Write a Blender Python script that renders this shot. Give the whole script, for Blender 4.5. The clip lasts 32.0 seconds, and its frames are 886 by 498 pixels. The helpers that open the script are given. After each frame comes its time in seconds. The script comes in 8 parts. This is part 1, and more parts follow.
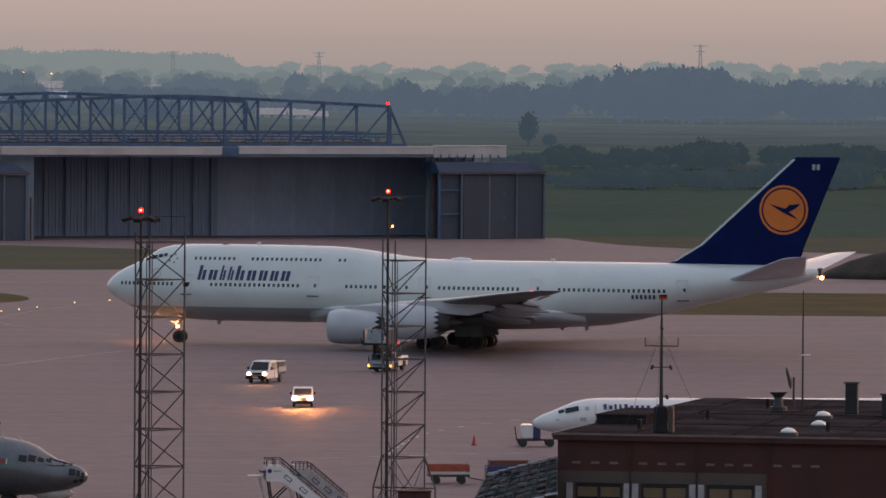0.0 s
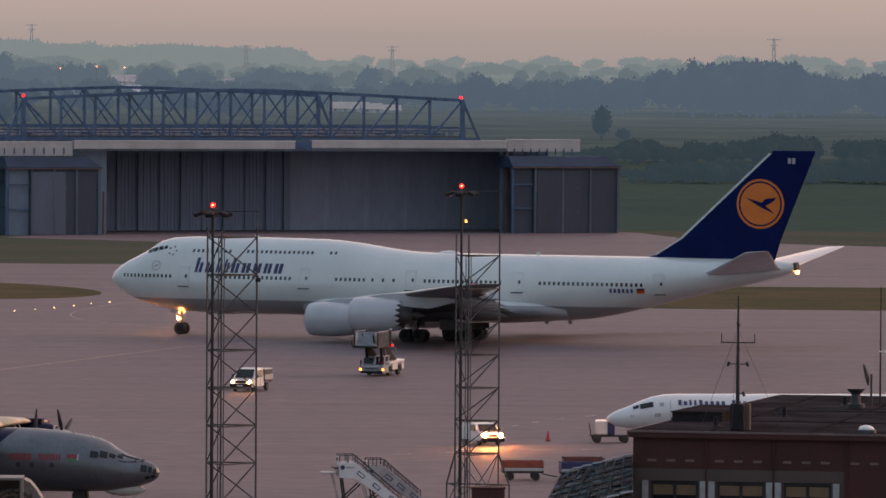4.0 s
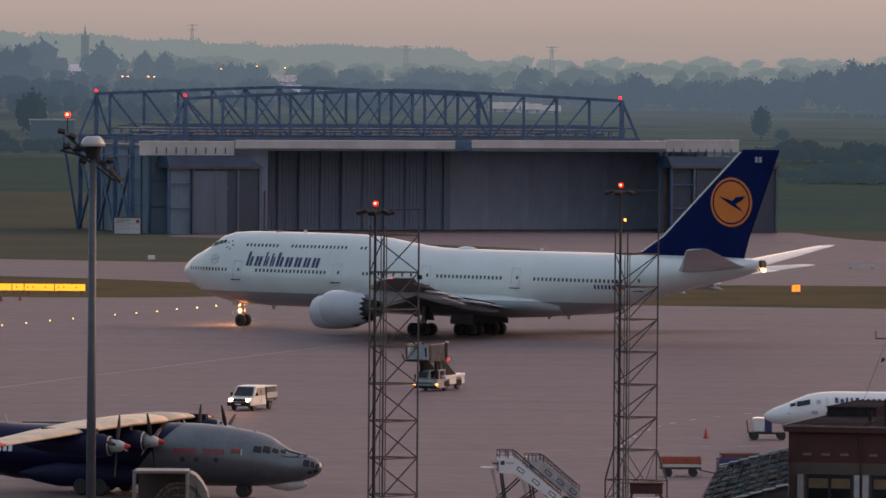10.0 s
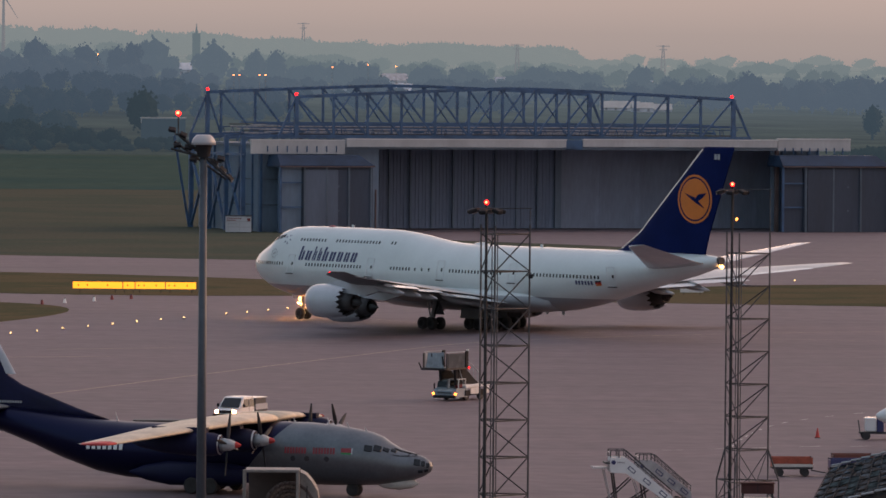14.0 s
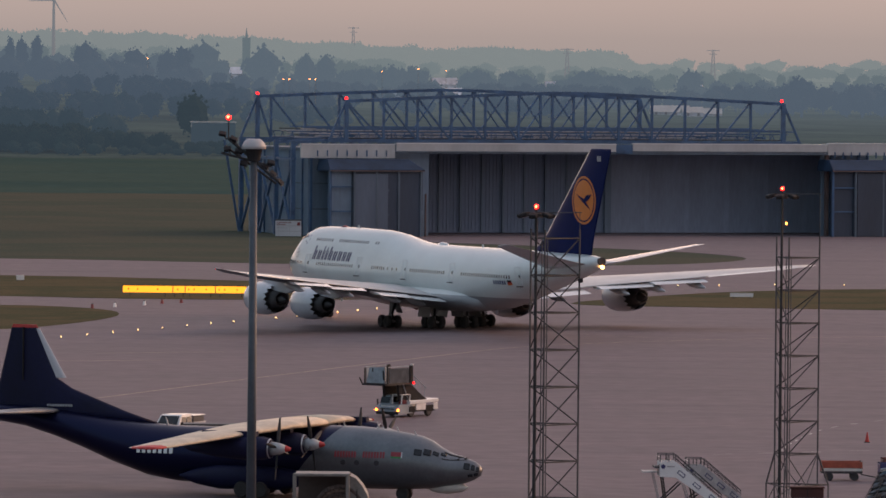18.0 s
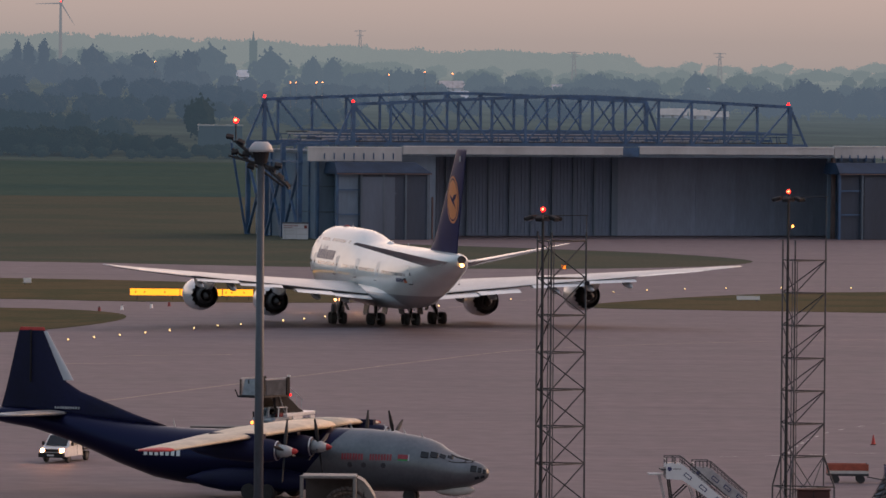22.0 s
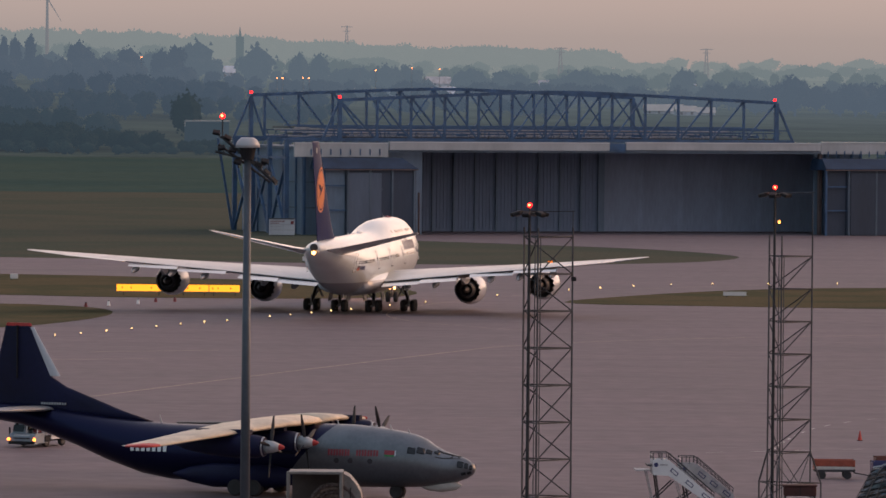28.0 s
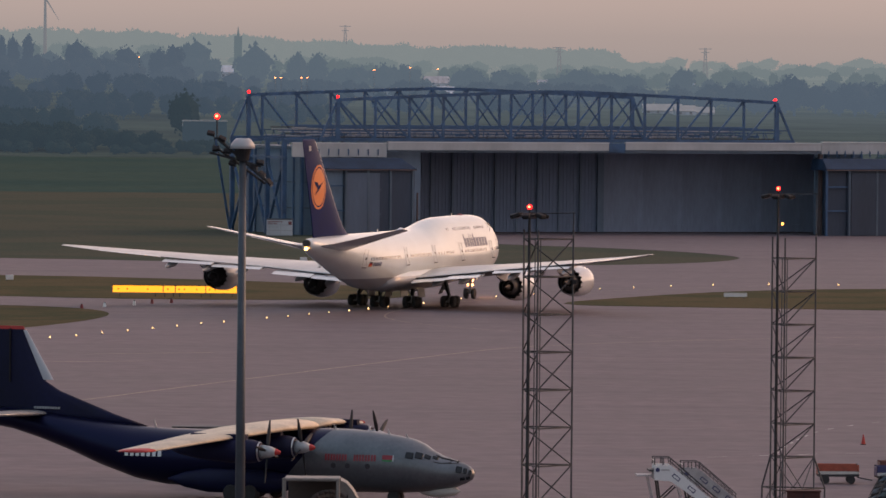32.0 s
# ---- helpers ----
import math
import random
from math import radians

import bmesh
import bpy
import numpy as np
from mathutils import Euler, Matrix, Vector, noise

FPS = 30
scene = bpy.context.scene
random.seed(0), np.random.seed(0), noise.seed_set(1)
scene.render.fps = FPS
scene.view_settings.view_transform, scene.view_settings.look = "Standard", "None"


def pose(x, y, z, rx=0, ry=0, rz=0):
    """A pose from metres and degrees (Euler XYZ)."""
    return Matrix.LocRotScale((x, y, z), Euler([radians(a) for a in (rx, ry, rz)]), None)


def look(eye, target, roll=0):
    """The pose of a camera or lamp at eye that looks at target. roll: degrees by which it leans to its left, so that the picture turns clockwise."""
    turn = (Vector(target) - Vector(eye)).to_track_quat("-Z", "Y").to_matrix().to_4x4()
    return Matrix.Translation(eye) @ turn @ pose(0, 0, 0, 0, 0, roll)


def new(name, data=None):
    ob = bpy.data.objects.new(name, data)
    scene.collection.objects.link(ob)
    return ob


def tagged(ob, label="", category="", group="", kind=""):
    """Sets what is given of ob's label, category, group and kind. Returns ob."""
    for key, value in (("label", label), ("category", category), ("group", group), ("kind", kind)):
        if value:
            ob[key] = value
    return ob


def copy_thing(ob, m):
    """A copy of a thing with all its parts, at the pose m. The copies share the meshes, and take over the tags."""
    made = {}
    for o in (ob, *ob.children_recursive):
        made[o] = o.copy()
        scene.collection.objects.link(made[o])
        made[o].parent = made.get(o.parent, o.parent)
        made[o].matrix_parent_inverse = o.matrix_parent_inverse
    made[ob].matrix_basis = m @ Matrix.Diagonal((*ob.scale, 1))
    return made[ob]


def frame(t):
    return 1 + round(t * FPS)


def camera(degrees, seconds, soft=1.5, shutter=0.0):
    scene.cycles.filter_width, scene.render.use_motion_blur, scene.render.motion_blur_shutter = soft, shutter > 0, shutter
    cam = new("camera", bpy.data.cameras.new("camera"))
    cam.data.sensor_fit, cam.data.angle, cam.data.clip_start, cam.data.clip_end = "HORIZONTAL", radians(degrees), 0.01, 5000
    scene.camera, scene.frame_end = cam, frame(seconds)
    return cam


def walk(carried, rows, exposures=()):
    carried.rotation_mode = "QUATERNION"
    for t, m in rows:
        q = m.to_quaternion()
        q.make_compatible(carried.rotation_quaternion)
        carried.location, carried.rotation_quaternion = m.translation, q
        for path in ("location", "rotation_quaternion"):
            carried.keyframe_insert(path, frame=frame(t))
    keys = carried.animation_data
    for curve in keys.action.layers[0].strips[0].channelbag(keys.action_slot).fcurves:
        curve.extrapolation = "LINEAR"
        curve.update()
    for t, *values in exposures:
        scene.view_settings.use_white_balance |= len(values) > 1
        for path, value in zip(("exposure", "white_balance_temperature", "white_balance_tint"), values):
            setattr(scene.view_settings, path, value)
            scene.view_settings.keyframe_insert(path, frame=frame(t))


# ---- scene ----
cam = camera(2 * math.degrees(math.atan(784 / 11700)), 32.0, soft=1.6)
EYE = 27.07
ROWS = [  # seconds, metres forward, degrees down, degrees to the right, lean
    (0, 2.32, 1.4873, 2.7618, 0.363), (0.5, 2.74, 1.4883, 2.6589, 0.365), (1, 3.21, 1.4924, 2.5612, 0.364),
    (1.5, 3.94, 1.4987, 2.4709, 0.361), (2, 4.75, 1.5097, 2.3904, 0.359), (2.5, 5.14, 1.5263, 2.3115, 0.36),
    (3, 5.43, 1.5358, 2.2478, 0.357), (3.5, 5.53, 1.5446, 2.1884, 0.355), (5.5, 1.43, 1.536, 1.8842, 0.387),
    (6, 1.34, 1.5325, 1.7622, 0.396), (6.5, 1.19, 1.5335, 1.6309, 0.397), (7, 0.93, 1.5397, 1.5087, 0.407),
    (7.5, 0.55, 1.5457, 1.3952, 0.416), (8, 0.22, 1.5474, 1.2752, 0.42), (8.5, -0.07, 1.5471, 1.1463, 0.423),
    (9, -0.24, 1.5482, 1.0112, 0.429), (9.5, -0.31, 1.5493, 0.8761, 0.432), (10, -0.18, 1.5496, 0.7484, 0.431),
    (10.5, 0.02, 1.5509, 0.6286, 0.435), (11, 0.27, 1.5536, 0.5108, 0.435), (11.5, 0.46, 1.5574, 0.3849, 0.442),
    (12, 0.62, 1.5612, 0.254, 0.45), (12.5, 0.67, 1.5665, 0.1222, 0.459), (13, 0.64, 1.5684, 0.001, 0.463),
    (13.5, 0.6, 1.5688, -0.1114, 0.475), (14, 0.58, 1.5692, -0.2134, 0.478), (14.5, 0.57, 1.5691, -0.3056, 0.483),
    (16.5, 0.28, 1.5501, -0.5145, 0.474), (17, 0.26, 1.5441, -0.551, 0.479), (17.5, 0.24, 1.5387, -0.5918, 0.487),
    (18, 0.22, 1.5354, -0.6457, 0.496), (18.5, 0.2, 1.5276, -0.6962, 0.5), (19, 0.28, 1.5213, -0.7287, 0.509),
    (19.5, 0.3, 1.5145, -0.7376, 0.512), (20, 0.28, 1.5129, -0.7388, 0.507), (20.5, 0.21, 1.5113, -0.7292, 0.501),
    (21, 0.06, 1.5098, -0.7148, 0.501), (21.5, -0.21, 1.5088, -0.7106, 0.5), (22, -0.48, 1.5093, -0.705, 0.494),
    (22.5, -0.71, 1.509, -0.695, 0.501), (23, -1.02, 1.5109, -0.6807, 0.505), (23.5, -1.27, 1.5154, -0.6609, 0.51),
    (24, -1.35, 1.5191, -0.6438, 0.502), (24.5, -1.47, 1.5261, -0.6284, 0.506), (25, -1.56, 1.5311, -0.6138, 0.501),
    (25.5, -1.54, 1.5342, -0.6062, 0.498), (27.5, -0.77, 1.5426, -0.5897, 0.513), (28, -0.48, 1.5447, -0.5884, 0.509),
    (28.5, -0.15, 1.5449, -0.5864, 0.505), (29, 0.45, 1.5446, -0.5865, 0.507), (29.5, 1.08, 1.5458, -0.5848, 0.506),
    (30, 1.89, 1.5459, -0.5842, 0.507), (30.5, 2.82, 1.5464, -0.584, 0.508), (31, 3.93, 1.547, -0.5817, 0.509),
    (31.5, 4.46, 1.5484, -0.5798, 0.506), (32, 5.2, 1.548, -0.576, 0.5)]


def cam_pose(forward, down, right, lean):
    """A tripod head on the terrace: it pans and tilts, and the zoom creeps by under one per cent (a few metres here)."""
    a = radians(right)
    return pose(forward * math.sin(a), forward * math.cos(a), EYE, 90 - down, 0, -right) @ pose(0, 0, 0, 0, 0, lean)


walk(cam, [(t, cam_pose(*r)) for t, *r in ROWS], [(0.0, -0.05, 5960, 17), (32.0, -0.05, 5960, 17)])

# ---- light: dusk under thin overcast, the glow of the set sun far to the right ----
SUN_AZ, SUN_EL = radians(66), radians(23)       # azimuth from +y towards +x
world = bpy.data.worlds.new("dusk_sky")
scene.world = world
world.use_nodes = True
wn, wl = world.node_tree.nodes, world.node_tree.links
wn.clear()


def wnode(kind, **kw):
    n = wn.new(kind)
    for k, v in kw.items():
        if k == "op":
            n.operation = v
        elif k == "blend":
            n.blend_type = v
    return n


def ramp(node, stops):
    e = node.color_ramp.elements
    while len(e) < len(stops):
        e.new(0.5)
    for el, (p, c) in zip(e, stops):
        el.position, el.color = p, (*c, 1)


sky = wnode("ShaderNodeTexSky")
sky.sky_type, sky.sun_disc = "NISHITA", False
sky.sun_elevation, sky.sun_rotation = SUN_EL, SUN_AZ
sky.dust_density, sky.air_density = 4.0, 1.2
tc = wnode("ShaderNodeTexCoord")
sep = wnode("ShaderNodeSeparateXYZ")
wl.new(tc.outputs["Generated"], sep.inputs[0])
lift = wnode("ShaderNodeMath", op="POWER")
lift.inputs[1].default_value = 0.35
clampz = wnode("ShaderNodeMath", op="MAXIMUM")
clampz.inputs[1].default_value = 0.0
wl.new(sep.outputs["Z"], clampz.inputs[0])
wl.new(clampz.outputs[0], lift.inputs[0])
veil = wnode("ShaderNodeValToRGB")                # cloud veil from the horizon to the zenith
ramp(veil, [(0.0, (0.33, 0.285, 0.245)), (0.16, (0.435, 0.34, 0.275)), (0.22, (0.545, 0.405, 0.315)), (0.34, (0.70, 0.53, 0.41)), (0.6, (0.60, 0.50, 0.45)), (1.0, (0.55, 0.535, 0.56))])
wl.new(lift.outputs[0], veil.inputs[0])
glow = wnode("ShaderNodeVectorMath", op="DOT_PRODUCT")
glow.inputs[1].default_value = (math.sin(SUN_AZ), math.cos(SUN_AZ), 0)
wl.new(tc.outputs["Generated"], glow.inputs[0])
glow_fac = wnode("ShaderNodeMapRange")
glow_fac.inputs["From Min"].default_value, glow_fac.inputs["From Max"].default_value = -1, 1
wl.new(glow.outputs["Value"], glow_fac.inputs["Value"])
tint = wnode("ShaderNodeValToRGB")                # cooler away from the sunset, warmer towards it
ramp(tint, [(0.0, (0.46, 0.76, 0.86)), (0.5, (0.88, 0.95, 1.0)), (0.75, (1.0, 1.0, 1.0)), (1.0, (1.6, 1.28, 1.05))])
wl.new(glow_fac.outputs[0], tint.inputs[0])
veiled = wnode("ShaderNodeMixRGB", blend="MULTIPLY")
veiled.inputs[0].default_value = 1
wl.new(veil.outputs[0], veiled.inputs[1])
wl.new(tint.outputs[0], veiled.inputs[2])
west = wnode("ShaderNodeVectorMath", op="DOT_PRODUCT")      # afterglow in the clouds, a few degrees up, where the sun went down
west.inputs[1].default_value = (math.sin(radians(14)), math.cos(radians(14)), 0)
wl.new(tc.outputs["Generated"], west.inputs[0])
west_fac, band, after = wnode("ShaderNodeMapRange"), wnode("ShaderNodeValToRGB"), wnode("ShaderNodeMixRGB", blend="MULTIPLY")
west_fac.inputs["From Min"].default_value, west_fac.inputs["From Max"].default_value = 0.35, 1.0
wl.new(west.outputs["Value"], west_fac.inputs["Value"])
ramp(band, [(0.25, (0.0, 0.0, 0.0)), (0.36, (1.75, 1.12, 0.70)), (0.55, (0.9, 0.6, 0.42)), (0.8, (0.0, 0.0, 0.0))])
wl.new(lift.outputs[0], band.inputs[0])
after.inputs[0].default_value = 1
wl.new(band.outputs[0], after.inputs[1])
wl.new(west_fac.outputs[0], after.inputs[2])
glow_add = wnode("ShaderNodeMixRGB", blend="ADD")
glow_add.inputs[0].default_value = 1.0
wl.new(veiled.outputs[0], glow_add.inputs[1])
wl.new(after.outputs[0], glow_add.inputs[2])
bg_sky, bg_veil, bg_sum = wnode("ShaderNodeBackground"), wnode("ShaderNodeBackground"), wnode("ShaderNodeAddShader")
bg_sky.inputs["Strength"].default_value = 0.012
bg_veil.inputs["Strength"].default_value = 1.0
wl.new(sky.outputs[0], bg_sky.inputs["Color"])
wl.new(glow_add.outputs[0], bg_veil.inputs["Color"])
wl.new(bg_sky.outputs[0], bg_sum.inputs[0])
wl.new(bg_veil.outputs[0], bg_sum.inputs[1])
wl.new(bg_sum.outputs[0], wnode("ShaderNodeOutputWorld").inputs["Surface"])

sun_data = bpy.data.lights.new("sun", "SUN")
sun_data.energy, sun_data.angle, sun_data.color = 1.5, radians(30), (1.0, 0.5, 0.21)
sun = new("sun", sun_data)
sun_from = Vector((math.sin(SUN_AZ) * math.cos(SUN_EL), math.cos(SUN_AZ) * math.cos(SUN_EL), math.sin(SUN_EL)))
sun.matrix_world = look(sun_from * 100, (0, 0, 0))

# ---- materials ----


def material(name, base, rough=0.6, metal=0.0, vary=0.12, scale=2.0, fine=30.0, bump=0.0, dirt=None, coat=0.0, gloss=0.5, stretch=(1, 1, 1)):
    """A painted or natural surface: colour varied at two scales, uneven roughness, fine relief."""
    m = bpy.data.materials.new(name)
    m.use_nodes = True
    n, l = m.node_tree.nodes, m.node_tree.links
    b = n["Principled BSDF"]
    co = n.new("ShaderNodeTexCoord")
    mp = n.new("ShaderNodeMapping")
    mp.inputs["Scale"].default_value = stretch
    l.new(co.outputs["Object"], mp.inputs[0])
    big, small = n.new("ShaderNodeTexNoise"), n.new("ShaderNodeTexNoise")
    big.inputs["Scale"].default_value, big.inputs["Detail"].default_value = scale, 5
    small.inputs["Scale"].default_value, small.inputs["Detail"].default_value = fine, 3
    l.new(mp.outputs[0], big.inputs[0])
    l.new(mp.outputs[0], small.inputs[0])
    rp = n.new("ShaderNodeValToRGB")
    lo = [max(c * (1 - 1.6 * vary), 0.0) for c in base]
    hi = [min(c * (1 + 1.2 * vary), 1.0) for c in base]
    ramp(rp, [(0.3, dirt or lo), (0.45, lo), (0.7, hi)] if dirt else [(0.3, lo), (0.7, hi)])
    l.new(big.outputs["Fac"], rp.inputs[0])
    mix = n.new("ShaderNodeMixRGB")
    mix.blend_type = "MULTIPLY"
    mix.inputs[0].default_value = 1
    rf = n.new("ShaderNodeValToRGB")
    ramp(rf, [(0.3, (1 - vary,) * 3), (0.7, (1.0,) * 3)])
    l.new(small.outputs["Fac"], rf.inputs[0])
    l.new(rp.outputs[0], mix.inputs[1])
    l.new(rf.outputs[0], mix.inputs[2])
    l.new(mix.outputs[0], b.inputs["Base Color"])
    mr = n.new("ShaderNodeMapRange")
    mr.inputs["To Min"].default_value, mr.inputs["To Max"].default_value = rough * 0.85, min(rough * 1.15, 1)
    l.new(big.outputs["Fac"], mr.inputs["Value"])
    l.new(mr.outputs[0], b.inputs["Roughness"])
    b.inputs["Metallic"].default_value = metal
    b.inputs["Specular IOR Level"].default_value = gloss
    b.inputs["Coat Weight"].default_value = coat
    if bump:
        bp = n.new("ShaderNodeBump")
        bp.inputs["Strength"].default_value, bp.inputs["Distance"].default_value = 0.6, bump
        l.new(small.outputs["Fac"], bp.inputs["Height"])
        l.new(bp.outputs[0], b.inputs["Normal"])
    return m


def glowing(name, colour, strength):
    m = bpy.data.materials.new(name)
    m.use_nodes = True
    b = m.node_tree.nodes["Principled BSDF"]
    b.inputs["Base Color"].default_value = (*colour, 1)
    b.inputs["Emission Color"].default_value = (*colour, 1)
    b.inputs["Emission Strength"].default_value = strength
    return m


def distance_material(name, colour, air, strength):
    """Land or things so far off that the air before them outshines them: this haze is painted in as emission, part of
    the backdrop of distance.
    """
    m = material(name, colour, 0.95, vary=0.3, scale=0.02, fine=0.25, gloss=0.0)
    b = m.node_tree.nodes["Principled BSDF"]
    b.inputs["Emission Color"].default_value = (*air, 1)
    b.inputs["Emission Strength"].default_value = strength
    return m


M_WHITE = material("aircraft_white", (0.72, 0.73, 0.735), 0.2, vary=0.04, scale=0.25, fine=3.0, coat=0.6)
M_GREY = material("aircraft_grey", (0.42, 0.43, 0.45), 0.35, vary=0.06, scale=0.3, fine=4.0)
M_COWL = material("cowl_grey", (0.50, 0.52, 0.56), 0.25, vary=0.05, scale=0.5, fine=5.0, coat=0.4)
M_NAVY = material("navy_paint", (0.007, 0.014, 0.078), 0.4, vary=0.1, scale=0.3, fine=4.0, gloss=0.03)
M_DARKBLUE = material("night_blue_paint", (0.005, 0.006, 0.036), 0.6, gloss=0.25, vary=0.2, scale=0.3, fine=4.0)
M_ORANGE = material("orange_paint", (0.62, 0.175, 0.02), 0.4, vary=0.05, scale=0.8, fine=6.0)
M_METAL = material("bare_metal", (0.55, 0.55, 0.56), 0.3, metal=0.9, vary=0.1, scale=1.0, fine=10.0)
M_HOT = material("burnt_metal", (0.07, 0.065, 0.067), 0.6, metal=0.3, vary=0.2, scale=1.0, fine=8.0)
M_TYRE = material("tyre_rubber", (0.042, 0.041, 0.043), 0.85, vary=0.2, scale=3.0, fine=20.0)
M_FINEDGE = material("edge_sheen_metal", (0.5, 0.5, 0.5), 0.35, metal=0.5, vary=0.08, scale=1.0, fine=10.0)
M_STRUT = material("gear_grey", (0.38, 0.38, 0.39), 0.5, vary=0.15, scale=2.0, fine=14.0)
M_BLACK = material("matt_black", (0.028, 0.028, 0.031), 0.7, vary=0.15, scale=2.0, fine=12.0, gloss=0.12)
M_PORT = material("cabin_window", (0.03, 0.034, 0.042), 0.07, vary=0.1, scale=1.0, fine=5.0, gloss=0.9)
M_LINE = material("panel_line", (0.36, 0.37, 0.39), 0.5, vary=0.05)
M_SILVER = material("weathered_aluminium_paint", (0.40, 0.41, 0.42), 0.42, metal=0.25, vary=0.14, scale=0.5, fine=5.0)
M_CREAM = material("wing_grey_cream", (0.58, 0.56, 0.52), 0.45, vary=0.12, scale=0.4, fine=4.0)
M_RED = material("red_paint", (0.45, 0.03, 0.025), 0.5, vary=0.12)
M_DULLRED = material("faded_dark_red", (0.22, 0.035, 0.04), 0.5, vary=0.2)
M_GREEN = material("green_paint", (0.03, 0.22, 0.06), 0.5)
M_GLASS = material("dark_glazing", (0.014, 0.017, 0.022), 0.1, vary=0.05, gloss=0.35)
M_STEEL = material("galvanised_steel", (0.075, 0.08, 0.09), 0.6, metal=0.3, vary=0.2, scale=1.5, fine=18.0)
M_STEELDARK = material("weathered_dark_steel", (0.035, 0.037, 0.042), 0.6, metal=0.3, vary=0.2, scale=1.5, fine=18.0)
M_TRUSS = material("blue_truss_paint", (0.062, 0.128, 0.245), 0.55, vary=0.2, scale=0.4, fine=4.0)
M_FASCIA = material("pale_fascia_sheet", (0.50, 0.50, 0.51), 0.5, vary=0.1, scale=0.2, fine=2.0, stretch=(1, 1, 0.3))
M_SHEET = material("corrugated_inner_sheet", (0.225, 0.285, 0.41), 0.65, vary=0.12, scale=0.25, fine=3.0, stretch=(1, 1, 0.15))
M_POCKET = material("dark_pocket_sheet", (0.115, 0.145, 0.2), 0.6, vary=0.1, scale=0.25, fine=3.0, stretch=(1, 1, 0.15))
M_POCKETROOF = material("blue_roof_sheet", (0.028, 0.05, 0.095), 0.6, vary=0.2, scale=0.3, fine=4.0, gloss=0.2)
M_POST = material("weathered_brown_post", (0.17, 0.12, 0.115), 0.7, vary=0.15, scale=0.5, fine=4.0)
M_DOORPLAIN = material("plain_inner_sheet", (0.32, 0.385, 0.525), 0.6, vary=0.12, scale=0.25, fine=3.0, stretch=(1, 1, 0.2))
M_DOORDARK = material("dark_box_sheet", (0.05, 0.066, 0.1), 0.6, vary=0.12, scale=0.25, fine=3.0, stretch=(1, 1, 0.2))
M_DARKSHEET = material("slate_sheet", (0.12, 0.158, 0.205), 0.6, vary=0.2, scale=0.25, fine=3.0, stretch=(1, 1, 0.2))
M_WALLBLUE = material("blue_grey_cladding", (0.175, 0.24, 0.325), 0.6, vary=0.14, scale=0.2, fine=2.0, stretch=(1, 1, 0.3))
M_VANWHITE = material("van_white", (0.72, 0.72, 0.72), 0.3, vary=0.06, coat=0.3)
M_BRICK = material("brown_red_brick", (0.072, 0.025, 0.022), 0.85, vary=0.2, scale=0.6, fine=9.0, bump=0.01)
M_RENDER = material("grey_render", (0.095, 0.073, 0.066), 0.85, vary=0.12, scale=0.5, fine=8.0)
M_ROOF = material("bitumen_roof", (0.046, 0.040, 0.044), 1.0, vary=0.3, scale=0.35, fine=6.0, bump=0.01, gloss=0.0)
M_GRAPHIC = material("plain_lettering_blue", (0.03, 0.035, 0.12), 0.4, vary=0.05)
M_YELLOW = material("line_yellow", (0.34, 0.265, 0.20), 0.7, vary=0.3, scale=0.8, fine=6.0)
M_ROADWHITE = material("line_white", (0.5, 0.49, 0.47), 0.7, vary=0.4, scale=0.8, fine=6.0)
G_RED = glowing("red_lamp", (1.0, 0.006, 0.004), 5)
G_HEAD = glowing("headlamp", (1.0, 0.31, 0.075), 4200)
G_PICKUP = glowing("warm_headlamp", (1.0, 0.36, 0.10), 420)
G_TRUCK = glowing("orange_truck_lamp", (1.0, 0.2, 0.02), 9)
G_LANDING = glowing("landing_lamp", (1.0, 0.33, 0.085), 2800)
G_LAMPGLOW = glowing("lamp_glow_ball", (1.0, 0.40, 0.12), 7)
G_NAV = glowing("pale_navigation_lamp", (0.9, 0.9, 0.8), 0.6)
G_BEACON = glowing("beacon_lamp", (1.0, 0.0007, 0.0004), 3500)
G_TAIL = glowing("tail_lamp", (1.0, 0.42, 0.1), 9)
G_CORE = glowing("lamp_core", (1.0, 0.3, 0.08), 7)
G_AMBER = glowing("amber_lamp", (1.0, 0.3, 0.045), 7)
M_POLE = material("blue_grey_pole", (0.075, 0.09, 0.11), 0.5, metal=0.3, vary=0.15, scale=0.8, fine=8.0)
G_SIGN = glowing("lit_sign_yellow", (1.0, 0.40, 0.014), 1.5)
G_ORANGESIGN = glowing("lit_sign_orange", (1.0, 0.22, 0.012), 1.5)
G_EDGE = glowing("taxiway_lamp", (1.0, 0.62, 0.22), 5)

# ---- building blocks ----


def part(name, bm, mat, parent=None, label="", smooth=False):
    """One mesh object out of a bmesh, under a thing or a part."""
    bmesh.ops.recalc_face_normals(bm, faces=bm.faces)
    me = bpy.data.meshes.new(name)
    bm.to_mesh(me)
    bm.free()
    me.materials.append(mat)
    if smooth:
        for p in me.polygons:
            p.use_smooth = True
    ob = new(name, me)
    ob.parent = parent
    if label:
        tagged(ob, label)
    return ob


def again(ob, m, parent=None):
    """The same part once more, at another pose; it shares the mesh."""
    o = ob.copy()
    scene.collection.objects.link(o)
    o.parent = parent if parent is not None else ob.parent
    o.matrix_basis = m
    return o


def thing(name, label, category, m=None, group="", kind=""):
    ob = new(name)
    ob.empty_display_size = 0.1
    if m is not None:
        ob.matrix_world = m
    return tagged(ob, label, category, group, kind)


